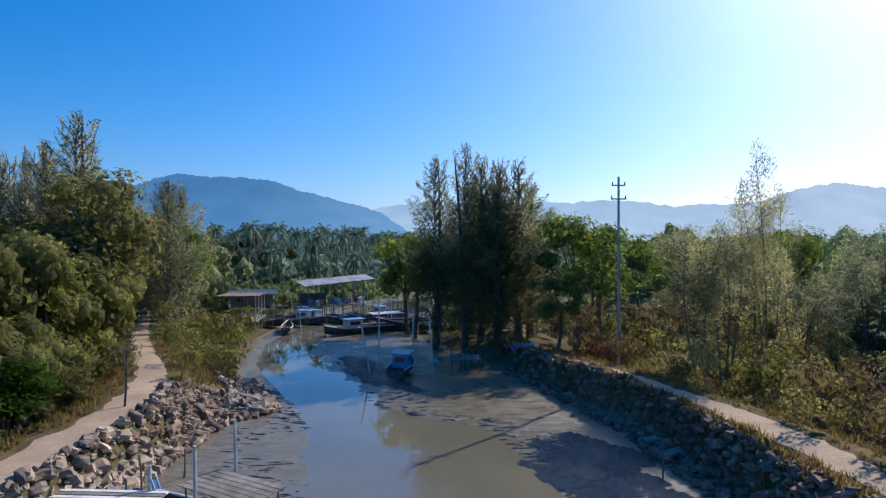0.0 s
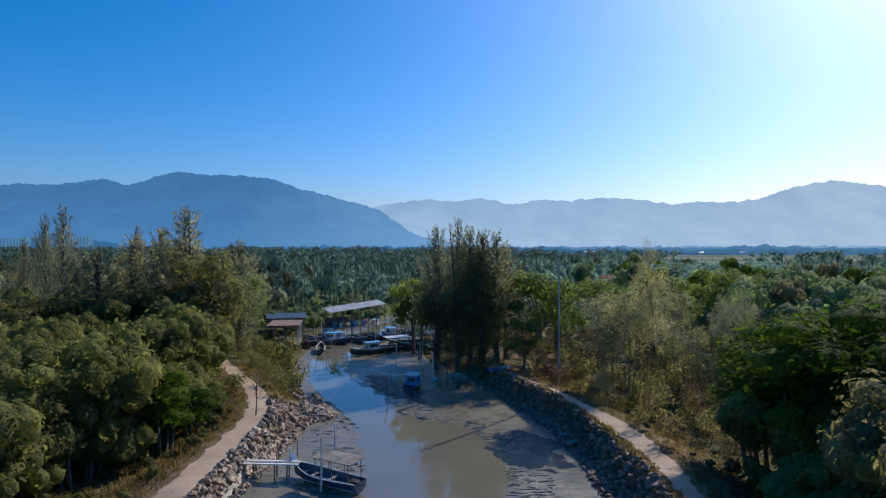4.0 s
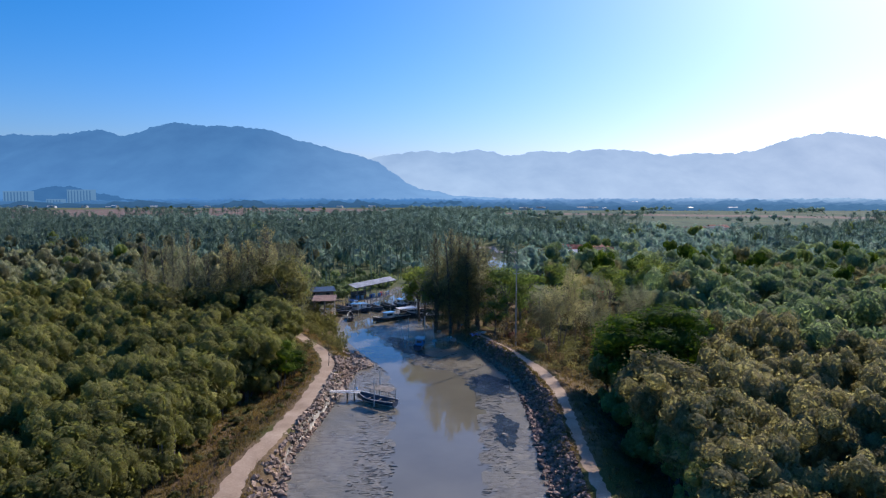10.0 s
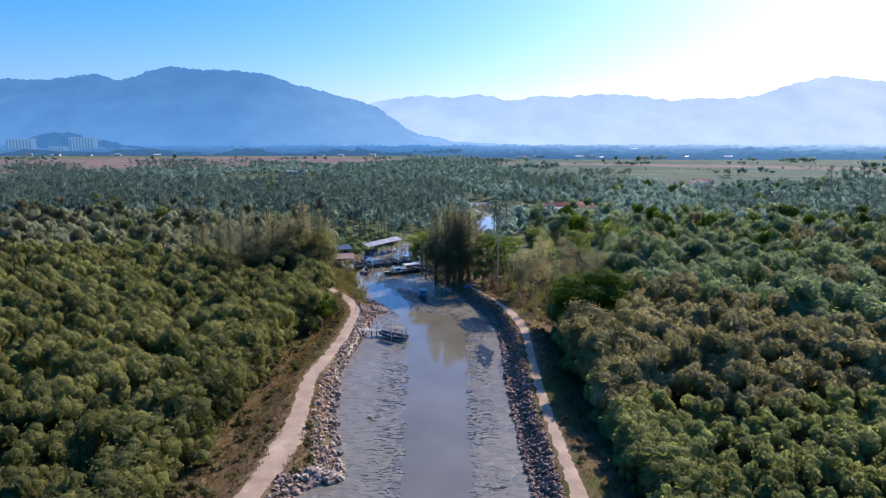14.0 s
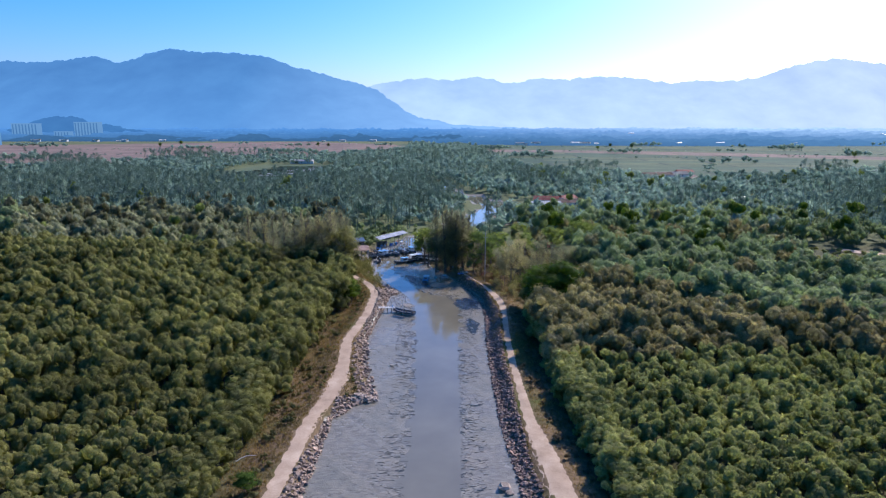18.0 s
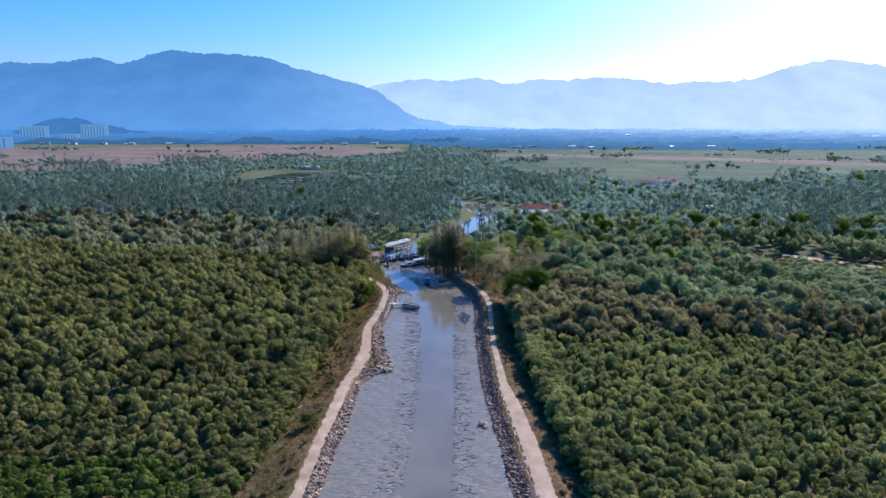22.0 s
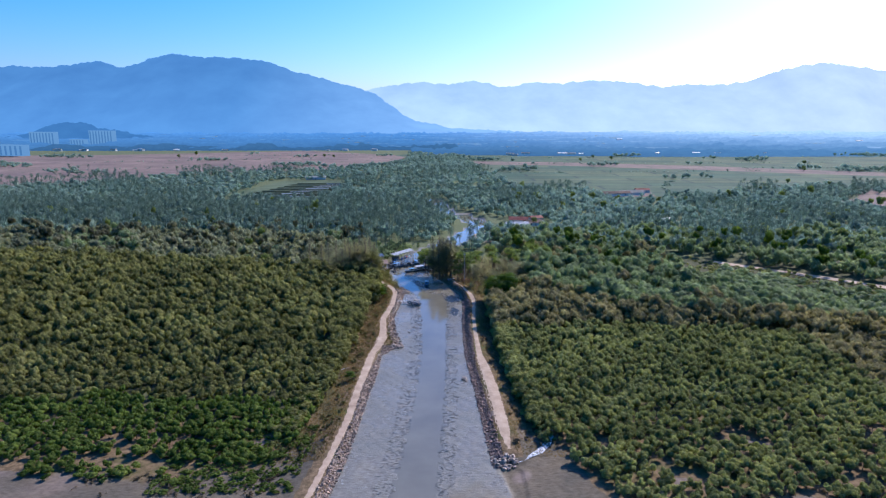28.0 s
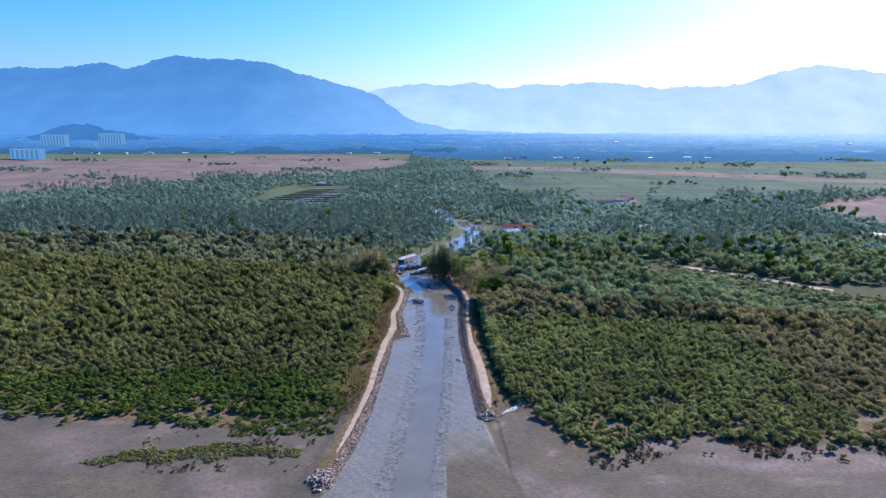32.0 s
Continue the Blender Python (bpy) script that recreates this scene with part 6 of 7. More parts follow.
sap = thing("bare_sapling", "leafless young tree beside the sandy track", "tree", at=pose(-17.6, 34.5, float(land(-17.6, 34.5))))
g = bmesh.new()
rod(g, (0, 0, -0.2), (0.1, 0, 3.2), 0.07, 0.04, 6, 0.06, 3)
part("trunk", g, BARK, sap)
for i in range(9):
    a, z0 = i * 2.4, 1.5 + i * 0.22
    ln = 1.5 - i * 0.06
    g = rod(bmesh.new(), (0.05, 0, z0), (math.cos(a) * ln * 0.6, math.sin(a) * ln * 0.6, z0 + ln), 0.03, 0.008, 5, 0.12, 3)
    rod(g, (math.cos(a) * ln * 0.3, math.sin(a) * ln * 0.3, z0 + ln * 0.5), (math.cos(a + 0.8) * ln * 0.6, math.sin(a + 0.8) * ln * 0.6, z0 + ln * 1.1), 0.015, 0.006, 4)
    part("branch", g, BARK, sap)
plant(DENSE[0], "small_tree", -25.5, -58, 0.3, 0.75, 30, "small green tree on bare verge earth", "small verge trees")


# ---- shed, huts and houses ----
def corrugated(bm, L, W, z0, z1, pitch=0.38):
    """A sheet roof with ridged corrugations: along x, falling along y from z1 to z0."""
    n = int(L / pitch)
    rows = []
    for i in range(2 * n + 1):
        x = -L / 2 + L * i / (2 * n)
        dz = 0.035 if i % 2 else 0.0
        rows.append([bm.verts.new((x, -W / 2, z0 + dz)), bm.verts.new((x, W / 2, z1 + dz)), bm.verts.new((x, -W / 2, z0 + dz - 0.03)), bm.verts.new((x, W / 2, z1 + dz - 0.03))])
    for p, q in zip(rows, rows[1:]):
        bm.faces.new((p[0], q[0], q[1], p[1]))
        bm.faces.new((p[2], p[3], q[3], q[2]))
        bm.faces.new((p[0], p[2], q[2], q[0]))
        bm.faces.new((p[1], q[1], q[3], p[3]))
    for e in (rows[0], rows[-1]):
        bm.faces.new((e[0], e[1], e[3], e[2]))
    return bm


shed_at = pose(-18.0, 106.9, 2.1, 0, 0, 47.7)
shed = thing("boat_shed", "long open shed with a grey tin roof by the creek", "shed", at=shed_at)
part("roof", corrugated(bmesh.new(), 15.0, 2.9, 3.75, 4.5), TIN_GREY, shed, "grey corrugated tin roof").rotation_euler = (0, radians(-2.7), 0)
for k in range(7):
    px = -6.9 + 13.8 * k / 6
    part("post", rod(bmesh.new(), (px, -1.25, -2.4), (px, -1.25, 3.74 + 0.047 * px), 0.08), WOOD_GREY, shed)
    part("post", rod(bmesh.new(), (px, 1.25, -2.4), (px, 1.25, 4.38 + 0.047 * px), 0.08), WOOD_GREY, shed)
    part("rafter", rod(bmesh.new(), (px, -1.4, 3.68 + 0.047 * px), (px, 1.4, 4.4 + 0.047 * px), 0.05, sides=4), WOOD_GREY, shed)
part("eave_beam", rod(bmesh.new(), (-7.2, -1.33, 3.33), (7.2, -1.33, 4.0), 0.07, sides=4), WOOD_GREY, shed)
for k in range(7):
    part("deck_plank", box(bmesh.new(), -7.2, 7.2, -1.4 + k * 0.4, -1.03 + k * 0.4, -0.12, -0.04), WOOD_GREY, shed)
part("back_rail", rod(bmesh.new(), (-7.1, 1.33, 1.0), (7.1, 1.33, 1.0), 0.05), WOOD_GREY, shed)
part("back_boards", box(bmesh.new(), -7.1, -1.5, 1.34, 1.4, 0.0, 2.0), BARK, shed, "dark boards closing part of the back")
part("shelf", box(bmesh.new(), -6.0, 1.0, 0.85, 1.3, 1.1, 1.16), WOOD_GREY, shed)
for k, (px, py, mt) in enumerate(((-5.6, 0.2, BLUE_PAINT), (-4.4, -0.5, WHITE_PAINT), (-3.2, 0.2, ORANGE), (-1.4, -0.4, TARP), (0.2, 0.2, WHITE_PAINT), (1.6, -0.5, BLUE_PAINT), (3.0, 0.4, RED_PAINT), (4.5, -0.4, WHITE_PAINT), (5.8, 0.5, BLUE_PAINT))):
    ob = tagged(new("storage_tub", bpy.data.meshes.new("storage_tub")), "plastic tub stored on the shed deck", "tub", "tubs in the shed")
    bm = rod(bmesh.new(), (0, 0, 0), (0, 0, 0.9), 0.36, 0.46, 12)
    rod(bm, (0, 0, 0.86), (0, 0, 0.94), 0.5, 0.5, 12)
    bm.to_mesh(ob.data)
    bm.free()
    ob.data.materials.append(mt)
    ob.matrix_world = shed_at @ pose(px, py, -0.03)

# open landing shelter on posts over the bank
lean_to = thing("landing_shelter", "open landing shelter on posts with a rusty flat roof", "shelter", at=pose(-27.6, 85.8, 0.4, 0, 0, 9))
part("roof", corrugated(bmesh.new(), 5.6, 10.4, 5.0, 4.75), TIN_RUST, lean_to, "rusty corrugated roof")
for px in (-2.4, 0, 2.4):
    for py in (-4.6, -1.5, 1.6, 4.7):
        part("post", rod(bmesh.new(), (px, py, -1.2), (px, py, 4.9 - 0.024 * py), 0.08), POLE_WHITE if px == 2.4 else WOOD_GREY, lean_to)
for py in (-4.6, 0, 4.7):
    part("roof_beam", rod(bmesh.new(), (-2.7, py, 4.72), (2.7, py, 4.72), 0.06), WOOD_GREY, lean_to)
for k in range(12):
    part("deck_plank", box(bmesh.new(), -2.6, 2.6, -4.8 + k * 0.8, -4.1 + k * 0.8, 1.5, 1.58), WOOD_GREY, lean_to)
part("rail", rod(bmesh.new(), (2.4, -4.6, 2.5), (2.4, 4.7, 2.5), 0.04), WOOD_GREY, lean_to)
rungs = part("ladder", rod(rod(bmesh.new(), (0.6, -5.3, 0.0), (0.8, -4.8, 3.2), 0.05), (1.2, -5.3, 0.0), (1.3, -4.8, 3.2), 0.05), POLE_WHITE, lean_to, "pale wooden ladder")
for k in range(6):
    part("rung", rod(bmesh.new(), (0.62 + 0.03 * k, -5.22 + 0.08 * k, 0.4 + 0.45 * k), (1.22 + 0.02 * k, -5.22 + 0.08 * k, 0.4 + 0.45 * k), 0.035), POLE_WHITE, rungs)
part("partition", box(bmesh.new(), -2.45, -2.38, -1.5, 4.7, 1.58, 3.4), BARK, lean_to, "dark plank partition")
for px, py, mt in ((-1.2, 1.0, WHITE_PAINT), (0.8, 2.4, BLUE_PAINT), (1.5, -3.4, ORANGE), (-0.6, -3.0, WHITE_PAINT)):
    ob = tagged(new("fish_crate", bpy.data.meshes.new("fish_crate")), "plastic fish crate on the shelter deck", "crate", "crates in the shelter")
    bm = box(bmesh.new(), -0.4, 0.4, -0.28, 0.28, 0, 0.45, 0.03)
    bmesh.ops.delete(bm, geom=[max(bm.faces, key=lambda f: f.calc_center_median().z)], context="FACES")
    bmesh.ops.solidify(bm, geom=bm.faces[:], thickness=0.03)
    bm.to_mesh(ob.data)
    bm.free()
    ob.data.materials.append(mt)
    ob.matrix_world = pose(-27.6, 85.8, 0.4, 0, 0, 9) @ pose(px, py, 1.6, 0, 0, px * 50)


def hut(x, y, turn, W, D, H, floor, roof_mat, wall_mat, label, name="stilt_hut", group="huts and houses", stilts=True, gable=True):
    base = float(land(x, y))
    h = thing(name, label, "house", group, at=pose(x, y, base, 0, 0, turn))
    if stilts:
        for px in (-W * 0.45, 0, W * 0.45):
            for py in (-D * 0.45, D * 0.45):
                part("stilt", rod(bmesh.new(), (px, py, -0.8), (px, py, floor), 0.1), BARK, h)
    w = part("wall", box(bmesh.new(), -W / 2, W / 2, -D / 2, D / 2, floor, floor + H), wall_mat, h)
    if gable:
        bm = bmesh.new()
        e, top = 0.5, floor + H + D * 0.22
        v = [bm.verts.new(p) for p in ((-W / 2 - e, -D / 2 - e, floor + H - 0.1), (W / 2 + e, -D / 2 - e, floor + H - 0.1), (W / 2 + e, 0, top), (-W / 2 - e, 0, top), (-W / 2 - e, D / 2 + e, floor + H - 0.1), (W / 2 + e, D / 2 + e, floor + H - 0.1))]
        f = [bm.faces.new((v[0], v[1], v[2], v[3])), bm.faces.new((v[3], v[2], v[5], v[4]))]
        bmesh.ops.solidify(bm, geom=f, thickness=0.12)
        part("roof", bm, roof_mat, h)
    else:
        ob = part("roof", corrugated(bmesh.new(), W + 1.2, D + 1.2, floor + H + 0.05, floor + H + 0.5), roof_mat, h)
    for k in (-0.28, 0.28):
        wd = part("window", box(bmesh.new(), W * k - 0.45, W * k + 0.45, -D / 2 - 0.03, -D / 2 + 0.02, floor + H * 0.4, floor + H * 0.8), GLASS_DARK, h)
        part("window_frame", box(bmesh.new(), W * k - 0.52, W * k + 0.52, -D / 2 - 0.045, -D / 2 - 0.031, floor + H * 0.8, floor + H * 0.86), WOOD_GREY, wd)
    part("door", box(bmesh.new(), -0.42, 0.42, -D / 2 - 0.03, -D / 2 + 0.02, floor, floor + 2.0), WOOD_GREY, h)
    return h


hut(-33, 108, 15, 7, 5, 2.0, 1.2, HULL_BLUE, WOOD_GREY, "low hut with a dull blue roof behind the bank", gable=False)
hut(35, 170, 20, 10, 7, 3.0, 0.2, CONCRETE, WALL_PALE, "pale house with a grey roof by the creek bend", "house", stilts=False)
for x, y, t, W, D, rm, lab in ((64, 236, -10, 14, 9, TIN_RED, "house with a red roof among palms"), (74, 224, 12, 13, 8, TIN_RUST, "house with a brown roof among palms"), (60, 214, 5, 16, 7, TIN, "long house with a pale roof among palms"), (78, 244, 30, 10, 7, TIN_RED, "house with a red roof among palms"), (176, 231, 25, 11, 8, WHITE_PAINT, "white-roofed house in the woods"), (205, 418, 12, 30, 9, CONCRETE, "long pale-roofed barn in a clearing"), (188, 410, 12, 30, 9, TIN_RUST, "brown-roofed barn in a clearing"), (225, 440, 0, 14, 9, TIN_RED, "red-roofed house in a clearing"),
                             (352, 186, -35, 22, 9, TIN, "pale-roofed house at the edge of the woods"), (338, 178, 10, 16, 10, TIN_RUST, "brown-roofed house at the edge of the woods"), (366, 196, 20, 12, 8, WHITE_PAINT, "white house at the edge of the woods"), (86, 138, 10, 9, 6, WHITE_PAINT, "low white-roofed hut behind scrub"), (52, 160, 15, 9, 6, TIN, "pale-roofed house beside the creek"), (-160, 604, 5, 26, 8, WHITE_PAINT, "white shed beside the fish ponds")):
    hut(x, y, t, W, D, 3.0, 0.3, rm, WALL_PALE, lab, "house", stilts=False)

sign = thing("red_sign", "red board on two posts among the trees", "sign", at=pose(42, 98, float(land(42, 98))))
part("board", box(bmesh.new(), -0.9, 0.9, -0.04, 0.04, 2.2, 4.4, 0.01), RED_PAINT, sign)
for s in (-0.7, 0.7):
    part("post", rod(bmesh.new(), (s, 0.08, -0.3), (s, 0.08, 4.2), 0.06), WOOD_GREY, sign)
ob = tagged(new("tarpaulin", bpy.data.meshes.new("tarpaulin")), "crumpled blue tarpaulin lying on the bank", "tarpaulin")
bm = bmesh.new()
bmesh.ops.create_grid(bm, x_segments=9, y_segments=7, size=0.9)
for v in bm.verts:
    v.co.z = 0.18 + 0.14 * math.sin(v.co.x * 5) * math.cos(v.co.y * 4)
bmesh.ops.solidify(bm, geom=bm.faces[:], thickness=0.02)
bm.to_mesh(ob.data)
bm.free()
ob.data.materials.append(TARP)
ob.matrix_world = pose(7.2, 60.5, float(land(7.2, 60.5)), 0, 0, 20)

# ---- fields, ponds and the road of the plain ----
def field(name, outline, z, material, label, category="field"):
    bm = bmesh.new()
    f = bm.faces.new([bm.verts.new((x, y, z)) for x, y in outline])
    bmesh.ops.triangulate(bm, faces=[f])
    ob = new(name, bpy.data.meshes.new(name))
    bm.to_mesh(ob.data)
    bm.free()
    ob.data.materials.append(material)
    return tagged(ob, label, category, kind="structure")


field("field_west", ((-1500, 396), (-534, 475), (-472, 528), (-413, 598), (-351, 690), (-186, 757), (-80, 940), (-60, 1180), (-330, 1420), (-760, 1230), (-1700, 1180)), 1.35, FIELD_DRY, "dry pinkish harvested field plots")
field("field_east", ((60, 880), (96, 480), (154, 449), (204, 420), (288, 378), (336, 447), (478, 477), (640, 514), (1300, 556), (1900, 900), (1500, 1120), (420, 1130), (-60, 1300), (-90, 1180)), 1.4, FIELD_GREEN, "green paddy field plots")
field("field_strip", ((14, 900), (200, 865), (430, 745), (560, 672), (700, 600), (760, 640), (600, 740), (460, 840), (220, 950), (20, 985)), 1.46, FIELD_DRY, "long strip of dull pink stubble plots")
field("field_far_east", ((392, 362), (390, 224), (700, 130), (1500, 60), (1700, 500), (1300, 552), (640, 510), (480, 472), (430, 390)), 1.45, FIELD_DRY, "dull dry field plots")
field("field_ponds", ((-225, 415), (-200, 585), (-110, 585), (-105, 400)), 1.3, FIELD_POND, "grassy ground round fish ponds")
field("field_clearing", ((184, 398), (228, 405), (236, 446), (190, 440)), 1.5, FIELD_DRY, "bare brown plot beside the barns")
ponds = thing("fish_ponds", "row of narrow fish ponds with pale banks", "ponds")
for i in range(8):
    y0 = 412 + i * 17
    part("pond", box(bmesh.new(), -196 + i * 4, -120 + i * 3, y0, y0 + 11, 1.35, 1.42), WATER, ponds)
    part("bund", box(bmesh.new(), -200 + i * 4, -116 + i * 3, y0 + 11, y0 + 17, 1.3, 2.5, 0.4), FIELD_POND, ponds, "grassy pond bund")
    part("pond_liner", box(bmesh.new(), -168 + i * 5, -146 + i * 6, y0 - 2.2, y0 - 0.4, 2.35, 2.75), WHITE_PAINT if i % 3 else CONCRETE, ponds, "pale pond cover")
rv, rf = [], []
for i, x in enumerate(np.arange(156, 222, 4)):
    y = np.interp(x, ROAD_X, ROAD_Y)
    z = float(land(x, y)) + 0.25
    rv += [(x - 1.8, y - 2.4, z), (x + 1.8, y + 2.4, z)]
    if i:
        rf.append((2 * i - 2, 2 * i - 1, 2 * i + 1, 2 * i))
tagged(new("road", mesh_from("road", rv, rf, PATH)), "pale earth road through the woods", "road", kind="structure")
yard = tagged(new("yard", sheet("yard", np.linspace(27, 37, 8), np.linspace(160, 190, 10), lambda x, y: land(x, y) * 0 + 1.3, PATH)), "pale earth yard by the creek bend", "yard", kind="structure")

# lone trees in the fields
r = np.random.default_rng(91)
for i in range(10):
    x, y = (r.uniform(120, 900), r.uniform(640, 1080)) if i % 2 else (r.uniform(-700, -180), r.uniform(1010, 1250))
    plant(DENSE[i % 2], "field_tree", float(x), float(y), 0.6 + 0.4 * r.random(), 1.7, 0, "lone tree on a field edge", "lone field trees")
hx, hy = [], []
for x0, y0, x1, y1, n in ((110, 700, 520, 735, 60), (500, 780, 980, 800, 70), (150, 905, 760, 930, 70), (640, 610, 1000, 690, 60), (-620, 760, -330, 850, 40), (-640, 960, -250, 1080, 50), (-420, 1180, -160, 1240, 40), (100, 1080, 1300, 1110, 110), (260, 470, 300, 560, 30)):
    t = r.random(n) ** 1.3
    hx.append(x0 + (x1 - x0) * t + r.normal(size=n) * 4)
    hy.append(y0 + (y1 - y0) * t + r.normal(size=n) * 3)
hx, hy = np.concatenate(hx), np.concatenate(hy)
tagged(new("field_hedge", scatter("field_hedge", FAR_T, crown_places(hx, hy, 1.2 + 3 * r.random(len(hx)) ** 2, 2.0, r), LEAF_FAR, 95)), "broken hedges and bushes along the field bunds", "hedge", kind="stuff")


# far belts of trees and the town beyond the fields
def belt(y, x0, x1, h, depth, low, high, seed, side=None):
    # the belts glow: haze over the trees is put into their colour
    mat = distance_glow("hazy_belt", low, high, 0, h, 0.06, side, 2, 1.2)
    n = int((x1 - x0) / 8)
    xs = np.linspace(x0, x1, n)
    rr2 = np.random.default_rng(seed)
    top = h * (0.5 + 0.25 * wavy(xs, xs * 0, 0.009, seed) + 0.15 * wavy(xs, xs * 0, 0.05, seed) + 0.55 * rr2.random(n) ** 2) * (0.45 + 0.55 * step(-0.25, 0.2, wavy(xs, xs * 0 + seed * 40, 0.011, seed)))
    rows = [np.stack([xs, y + 6 * wavy(xs, xs * 0, 0.05, seed) + dy, np.maximum(z, 1)], -1) for dy, z in ((0, xs * 0), (depth * 0.15, top * 0.75), (depth * 0.4, top), (depth, top * 0.8), (depth * 1.4, xs * 0))]
    v = np.stack(rows, 0).reshape(-1, 3)
    i = (np.arange(4)[:, None] * n + np.arange(n - 1)).ravel()
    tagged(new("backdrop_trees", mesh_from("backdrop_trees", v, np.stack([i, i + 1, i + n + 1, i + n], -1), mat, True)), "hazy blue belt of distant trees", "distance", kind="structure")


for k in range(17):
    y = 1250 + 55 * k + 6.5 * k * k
    # painted haze: belts turn paler and bluer with distance and to the east
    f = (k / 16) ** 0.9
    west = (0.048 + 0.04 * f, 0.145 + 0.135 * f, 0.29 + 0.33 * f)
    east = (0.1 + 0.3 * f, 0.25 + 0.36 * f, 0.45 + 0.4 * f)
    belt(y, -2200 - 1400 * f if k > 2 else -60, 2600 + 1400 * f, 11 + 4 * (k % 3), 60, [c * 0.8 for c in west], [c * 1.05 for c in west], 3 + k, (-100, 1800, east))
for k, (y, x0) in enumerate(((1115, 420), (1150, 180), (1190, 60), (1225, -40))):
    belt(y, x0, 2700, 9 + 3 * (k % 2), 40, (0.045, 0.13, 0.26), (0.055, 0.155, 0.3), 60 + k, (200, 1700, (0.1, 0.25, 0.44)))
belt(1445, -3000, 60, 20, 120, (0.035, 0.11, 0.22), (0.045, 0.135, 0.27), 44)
# hill in emitted dark blue, the tint of the air painted into it
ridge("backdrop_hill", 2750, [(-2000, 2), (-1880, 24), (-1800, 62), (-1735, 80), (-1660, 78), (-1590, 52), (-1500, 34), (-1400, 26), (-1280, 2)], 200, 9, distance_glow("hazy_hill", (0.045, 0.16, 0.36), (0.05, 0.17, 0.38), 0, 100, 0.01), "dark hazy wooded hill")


# walls and window bays of the far blocks emit painted haze tones, unlit
HAZE_WALL = distance_glow("hazy_far_wall", (0.1, 0.235, 0.415), (0.11, 0.25, 0.43), 0, 45)
HAZE_BAY = distance_glow("hazy_far_bays", (0.05, 0.15, 0.31), (0.055, 0.165, 0.33), 0, 45)


def apartments(x, y, W, H, bays, label):
    a = thing("apartment_block", label, "building", "town blocks", at=pose(x, y, 1, 0, 0, -18))
    part("wall", box(bmesh.new(), -W / 2, W / 2, 0, 16, 0, H), HAZE_WALL, a)
    part("roof", box(bmesh.new(), -W / 2 - 0.6, W / 2 + 0.6, -0.6, 16.6, H, H + 1.2), HAZE_WALL, a)
    for i in range(bays):
        px = -W / 2 + W * (i + 0.5) / bays
        part("window_bay", box(bmesh.new(), px - W / bays * 0.2, px + W / bays * 0.2, -0.3, 0.2, 2, H - 1.5), HAZE_BAY, a)


apartments(-1275, 1830, 105, 42, 8, "tall pale apartment block on the far plain")
apartments(-1085, 1830, 95, 46, 8, "tall pale apartment block on the far plain")
apartments(-1165, 1834, 60, 18, 5, "low pale block between the towers")
apartments(-965, 1200, 90, 24, 6, "pale factory hall with a red side at the field's edge")
r = np.random.default_rng(93)
shared = None
for i in range(64):
    x, y = (r.uniform(150, 2300), r.uniform(1165, 1230) if i % 2 else r.uniform(1260, 2300)) if i % 4 else (r.uniform(-1000, 200), r.uniform(1420, 1440))
    if shared is None:
        shared = hut(float(x), float(y), 0, 26, 10, 6.0, 0.1, WHITE_PAINT, WALL_PALE, "pale-roofed building on the far plain", "far_house", "far houses", stilts=False)
        shared.scale = (1, 1, 1)
    else:
        copy_thing(shared, pose(float(x), float(y), float(land(x, y)), 0, 0, float(r.uniform(-40, 40)))).scale = (q := float(r.uniform(0.3, 0.85)), q, q)


# ---- small things on the banks ----
def ribbon(name, pts, half, lift, material, label, category):
    v, f = [], []
    for i, (x, y) in enumerate(pts):
        a, b = pts[max(i - 1, 0)], pts[min(i + 1, len(pts) - 1)]
        d = Vector((b[0] - a[0], b[1] - a[1])).normalized()
        w = half[i]
        z = max(float(land(x, y)), 0.0) + lift
        v += [(x - d.y * w, y + d.x * w, z), (x + d.y * w, y - d.x * w, z)]
        if i:
            f.append((2 * i - 2, 2 * i - 1, 2 * i + 1, 2 * i))
    return tagged(new(name, mesh_from(name, v, f, material, True)), label, category, kind="structure")


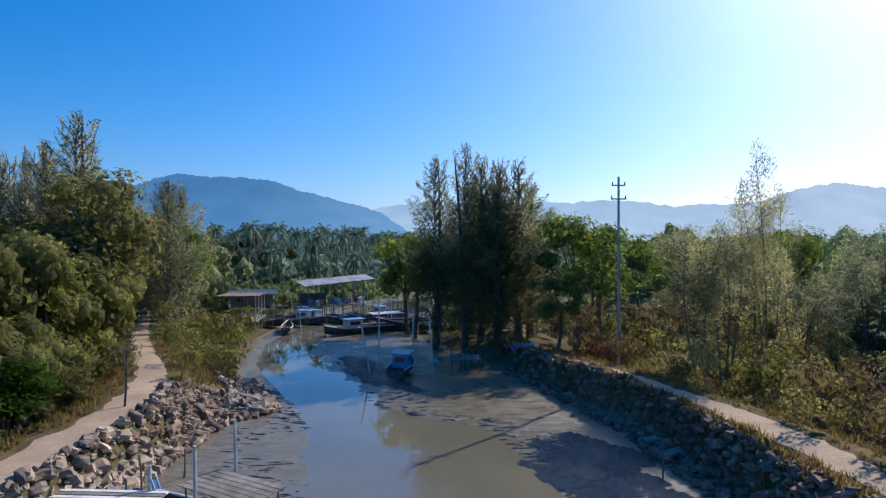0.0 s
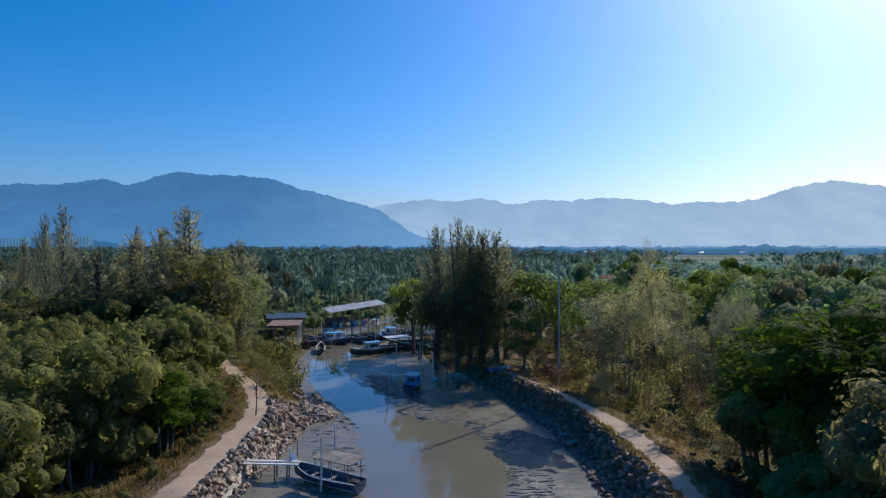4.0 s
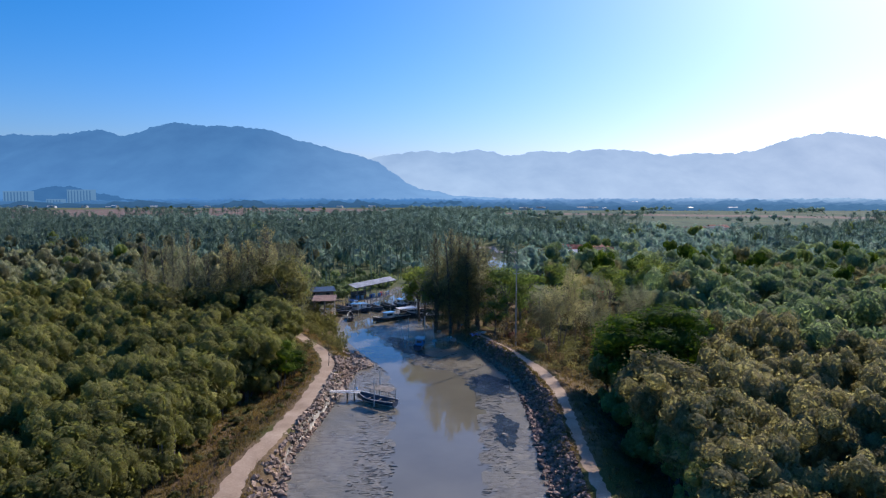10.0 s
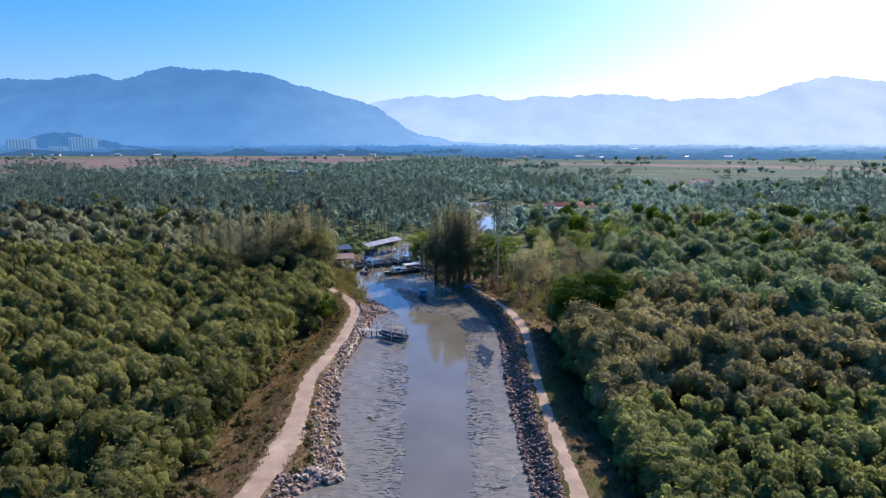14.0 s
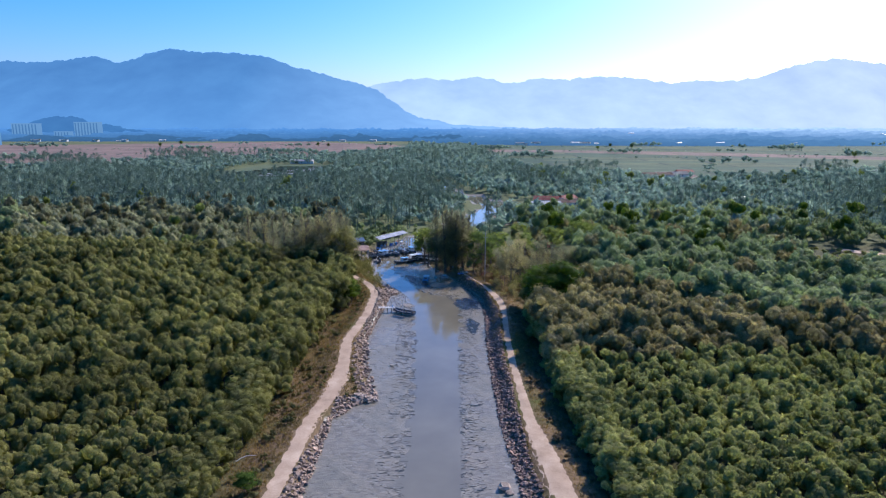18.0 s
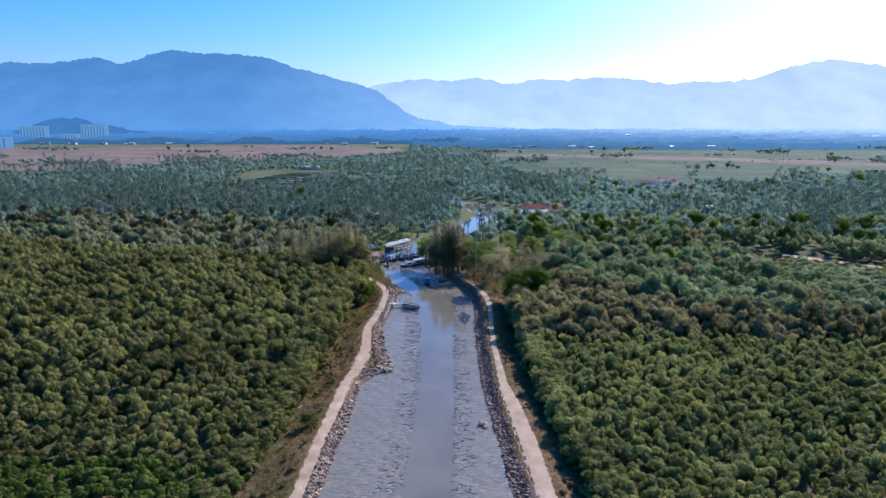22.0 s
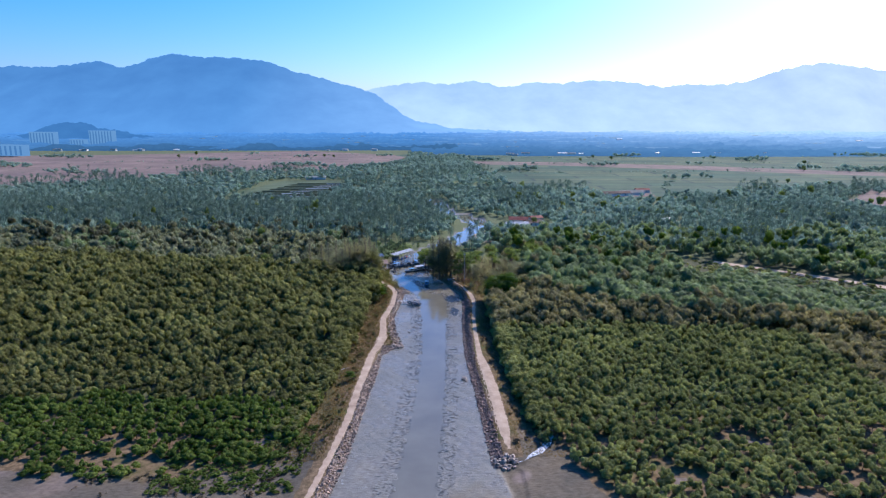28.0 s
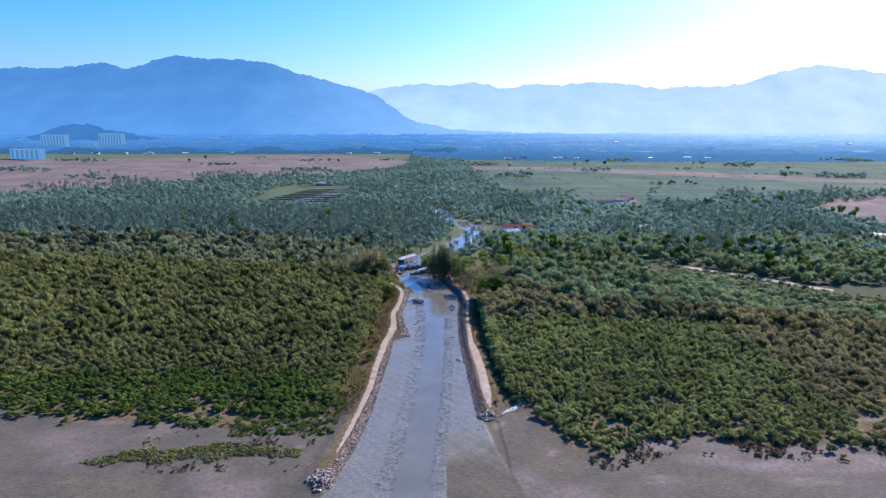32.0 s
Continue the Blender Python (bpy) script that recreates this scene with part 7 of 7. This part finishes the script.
ribbon("water_outfall", ((30.6, -84), (30.2, -88), (29.5, -92), (28.0, -96), (25.5, -99.5), (22.5, -102.5), (19.5, -104.8)), (0.3, 0.6, 0.8, 0.9, 0.9, 0.7, 0.2), 0.06, RIPPLE, "shallow rippling outfall stream over the mud", "water")
log = tagged(new("driftwood_log", bpy.data.meshes.new("driftwood_log")), "bleached bent driftwood branch on the verge", "log")
bm = rod(bmesh.new(), (0, 0, 0.1), (2.6, 1.4, 0.25), 0.09, 0.04, 7, 0.35, 6)
bm.to_mesh(log.data)
bm.free()
log.data.materials.append(POLE_WHITE)
log.matrix_world = pose(-29.6, -49.5, float(land(-29.6, -49.5)))
for x, y, a, L in ((12.5, 33.6, 12, 1.5), (12.1, 36.0, -10, 0.9)):
    ob = tagged(new("concrete_slab", bpy.data.meshes.new("concrete_slab")), "broken concrete slab lying among dark rocks", "slab", "broken slabs")
    bm = box(bmesh.new(), -L / 2, L / 2, -0.3, 0.3, 0, 0.2, 0.03)
    bm.to_mesh(ob.data)
    bm.free()
    ob.data.materials.append(SLAB)
    ob.matrix_world = pose(x, y, float(land(x, y)) + 0.2, 6, -14, a)

van = thing("parked_van", "small white and red van parked on the track", "van", at=pose(-46.3, 97, float(land(-46.3, 97)), 0, 0, 115))
body = part("body", box(bmesh.new(), -1.9, 1.2, -0.8, 0.8, 0.4, 1.9, 0.12), WHITE_PAINT, van)
part("cab", box(bmesh.new(), 1.2, 1.95, -0.78, 0.78, 0.4, 1.25, 0.12), RED_PAINT, van)
part("windscreen", box(bmesh.new(), 1.19, 1.24, -0.62, 0.62, 1.3, 1.8), GLASS_DARK, van)
for px in (-1.2, 1.2):
    for s in (-1, 1):
        w = part("wheel", rod(bmesh.new(), (px, s * 0.68, 0.31), (px, s * 0.86, 0.31), 0.31, sides=14), BLACK, van)
        part("rim", rod(bmesh.new(), (px, s * 0.86, 0.31), (px, s * 0.875, 0.31), 0.17, sides=10), STEEL, w)
sack = tagged(new("feed_sack", bpy.data.meshes.new("feed_sack")), "small orange and white sack beside the track", "sack")
bm = bmesh.new()
bmesh.ops.create_uvsphere(bm, u_segments=10, v_segments=7, radius=0.3)
for v in bm.verts:
    v.co = Vector((v.co.x * 0.9, v.co.y * 0.75, max(v.co.z * 1.3, -0.28) + 0.05 * math.sin(v.co.x * 14)))
bm.to_mesh(sack.data)
bm.free()
sack.data.materials.append(ORANGE)
sack.matrix_world = pose(-24.3, -60.5, float(land(-24.3, -60.5)) + 0.27)
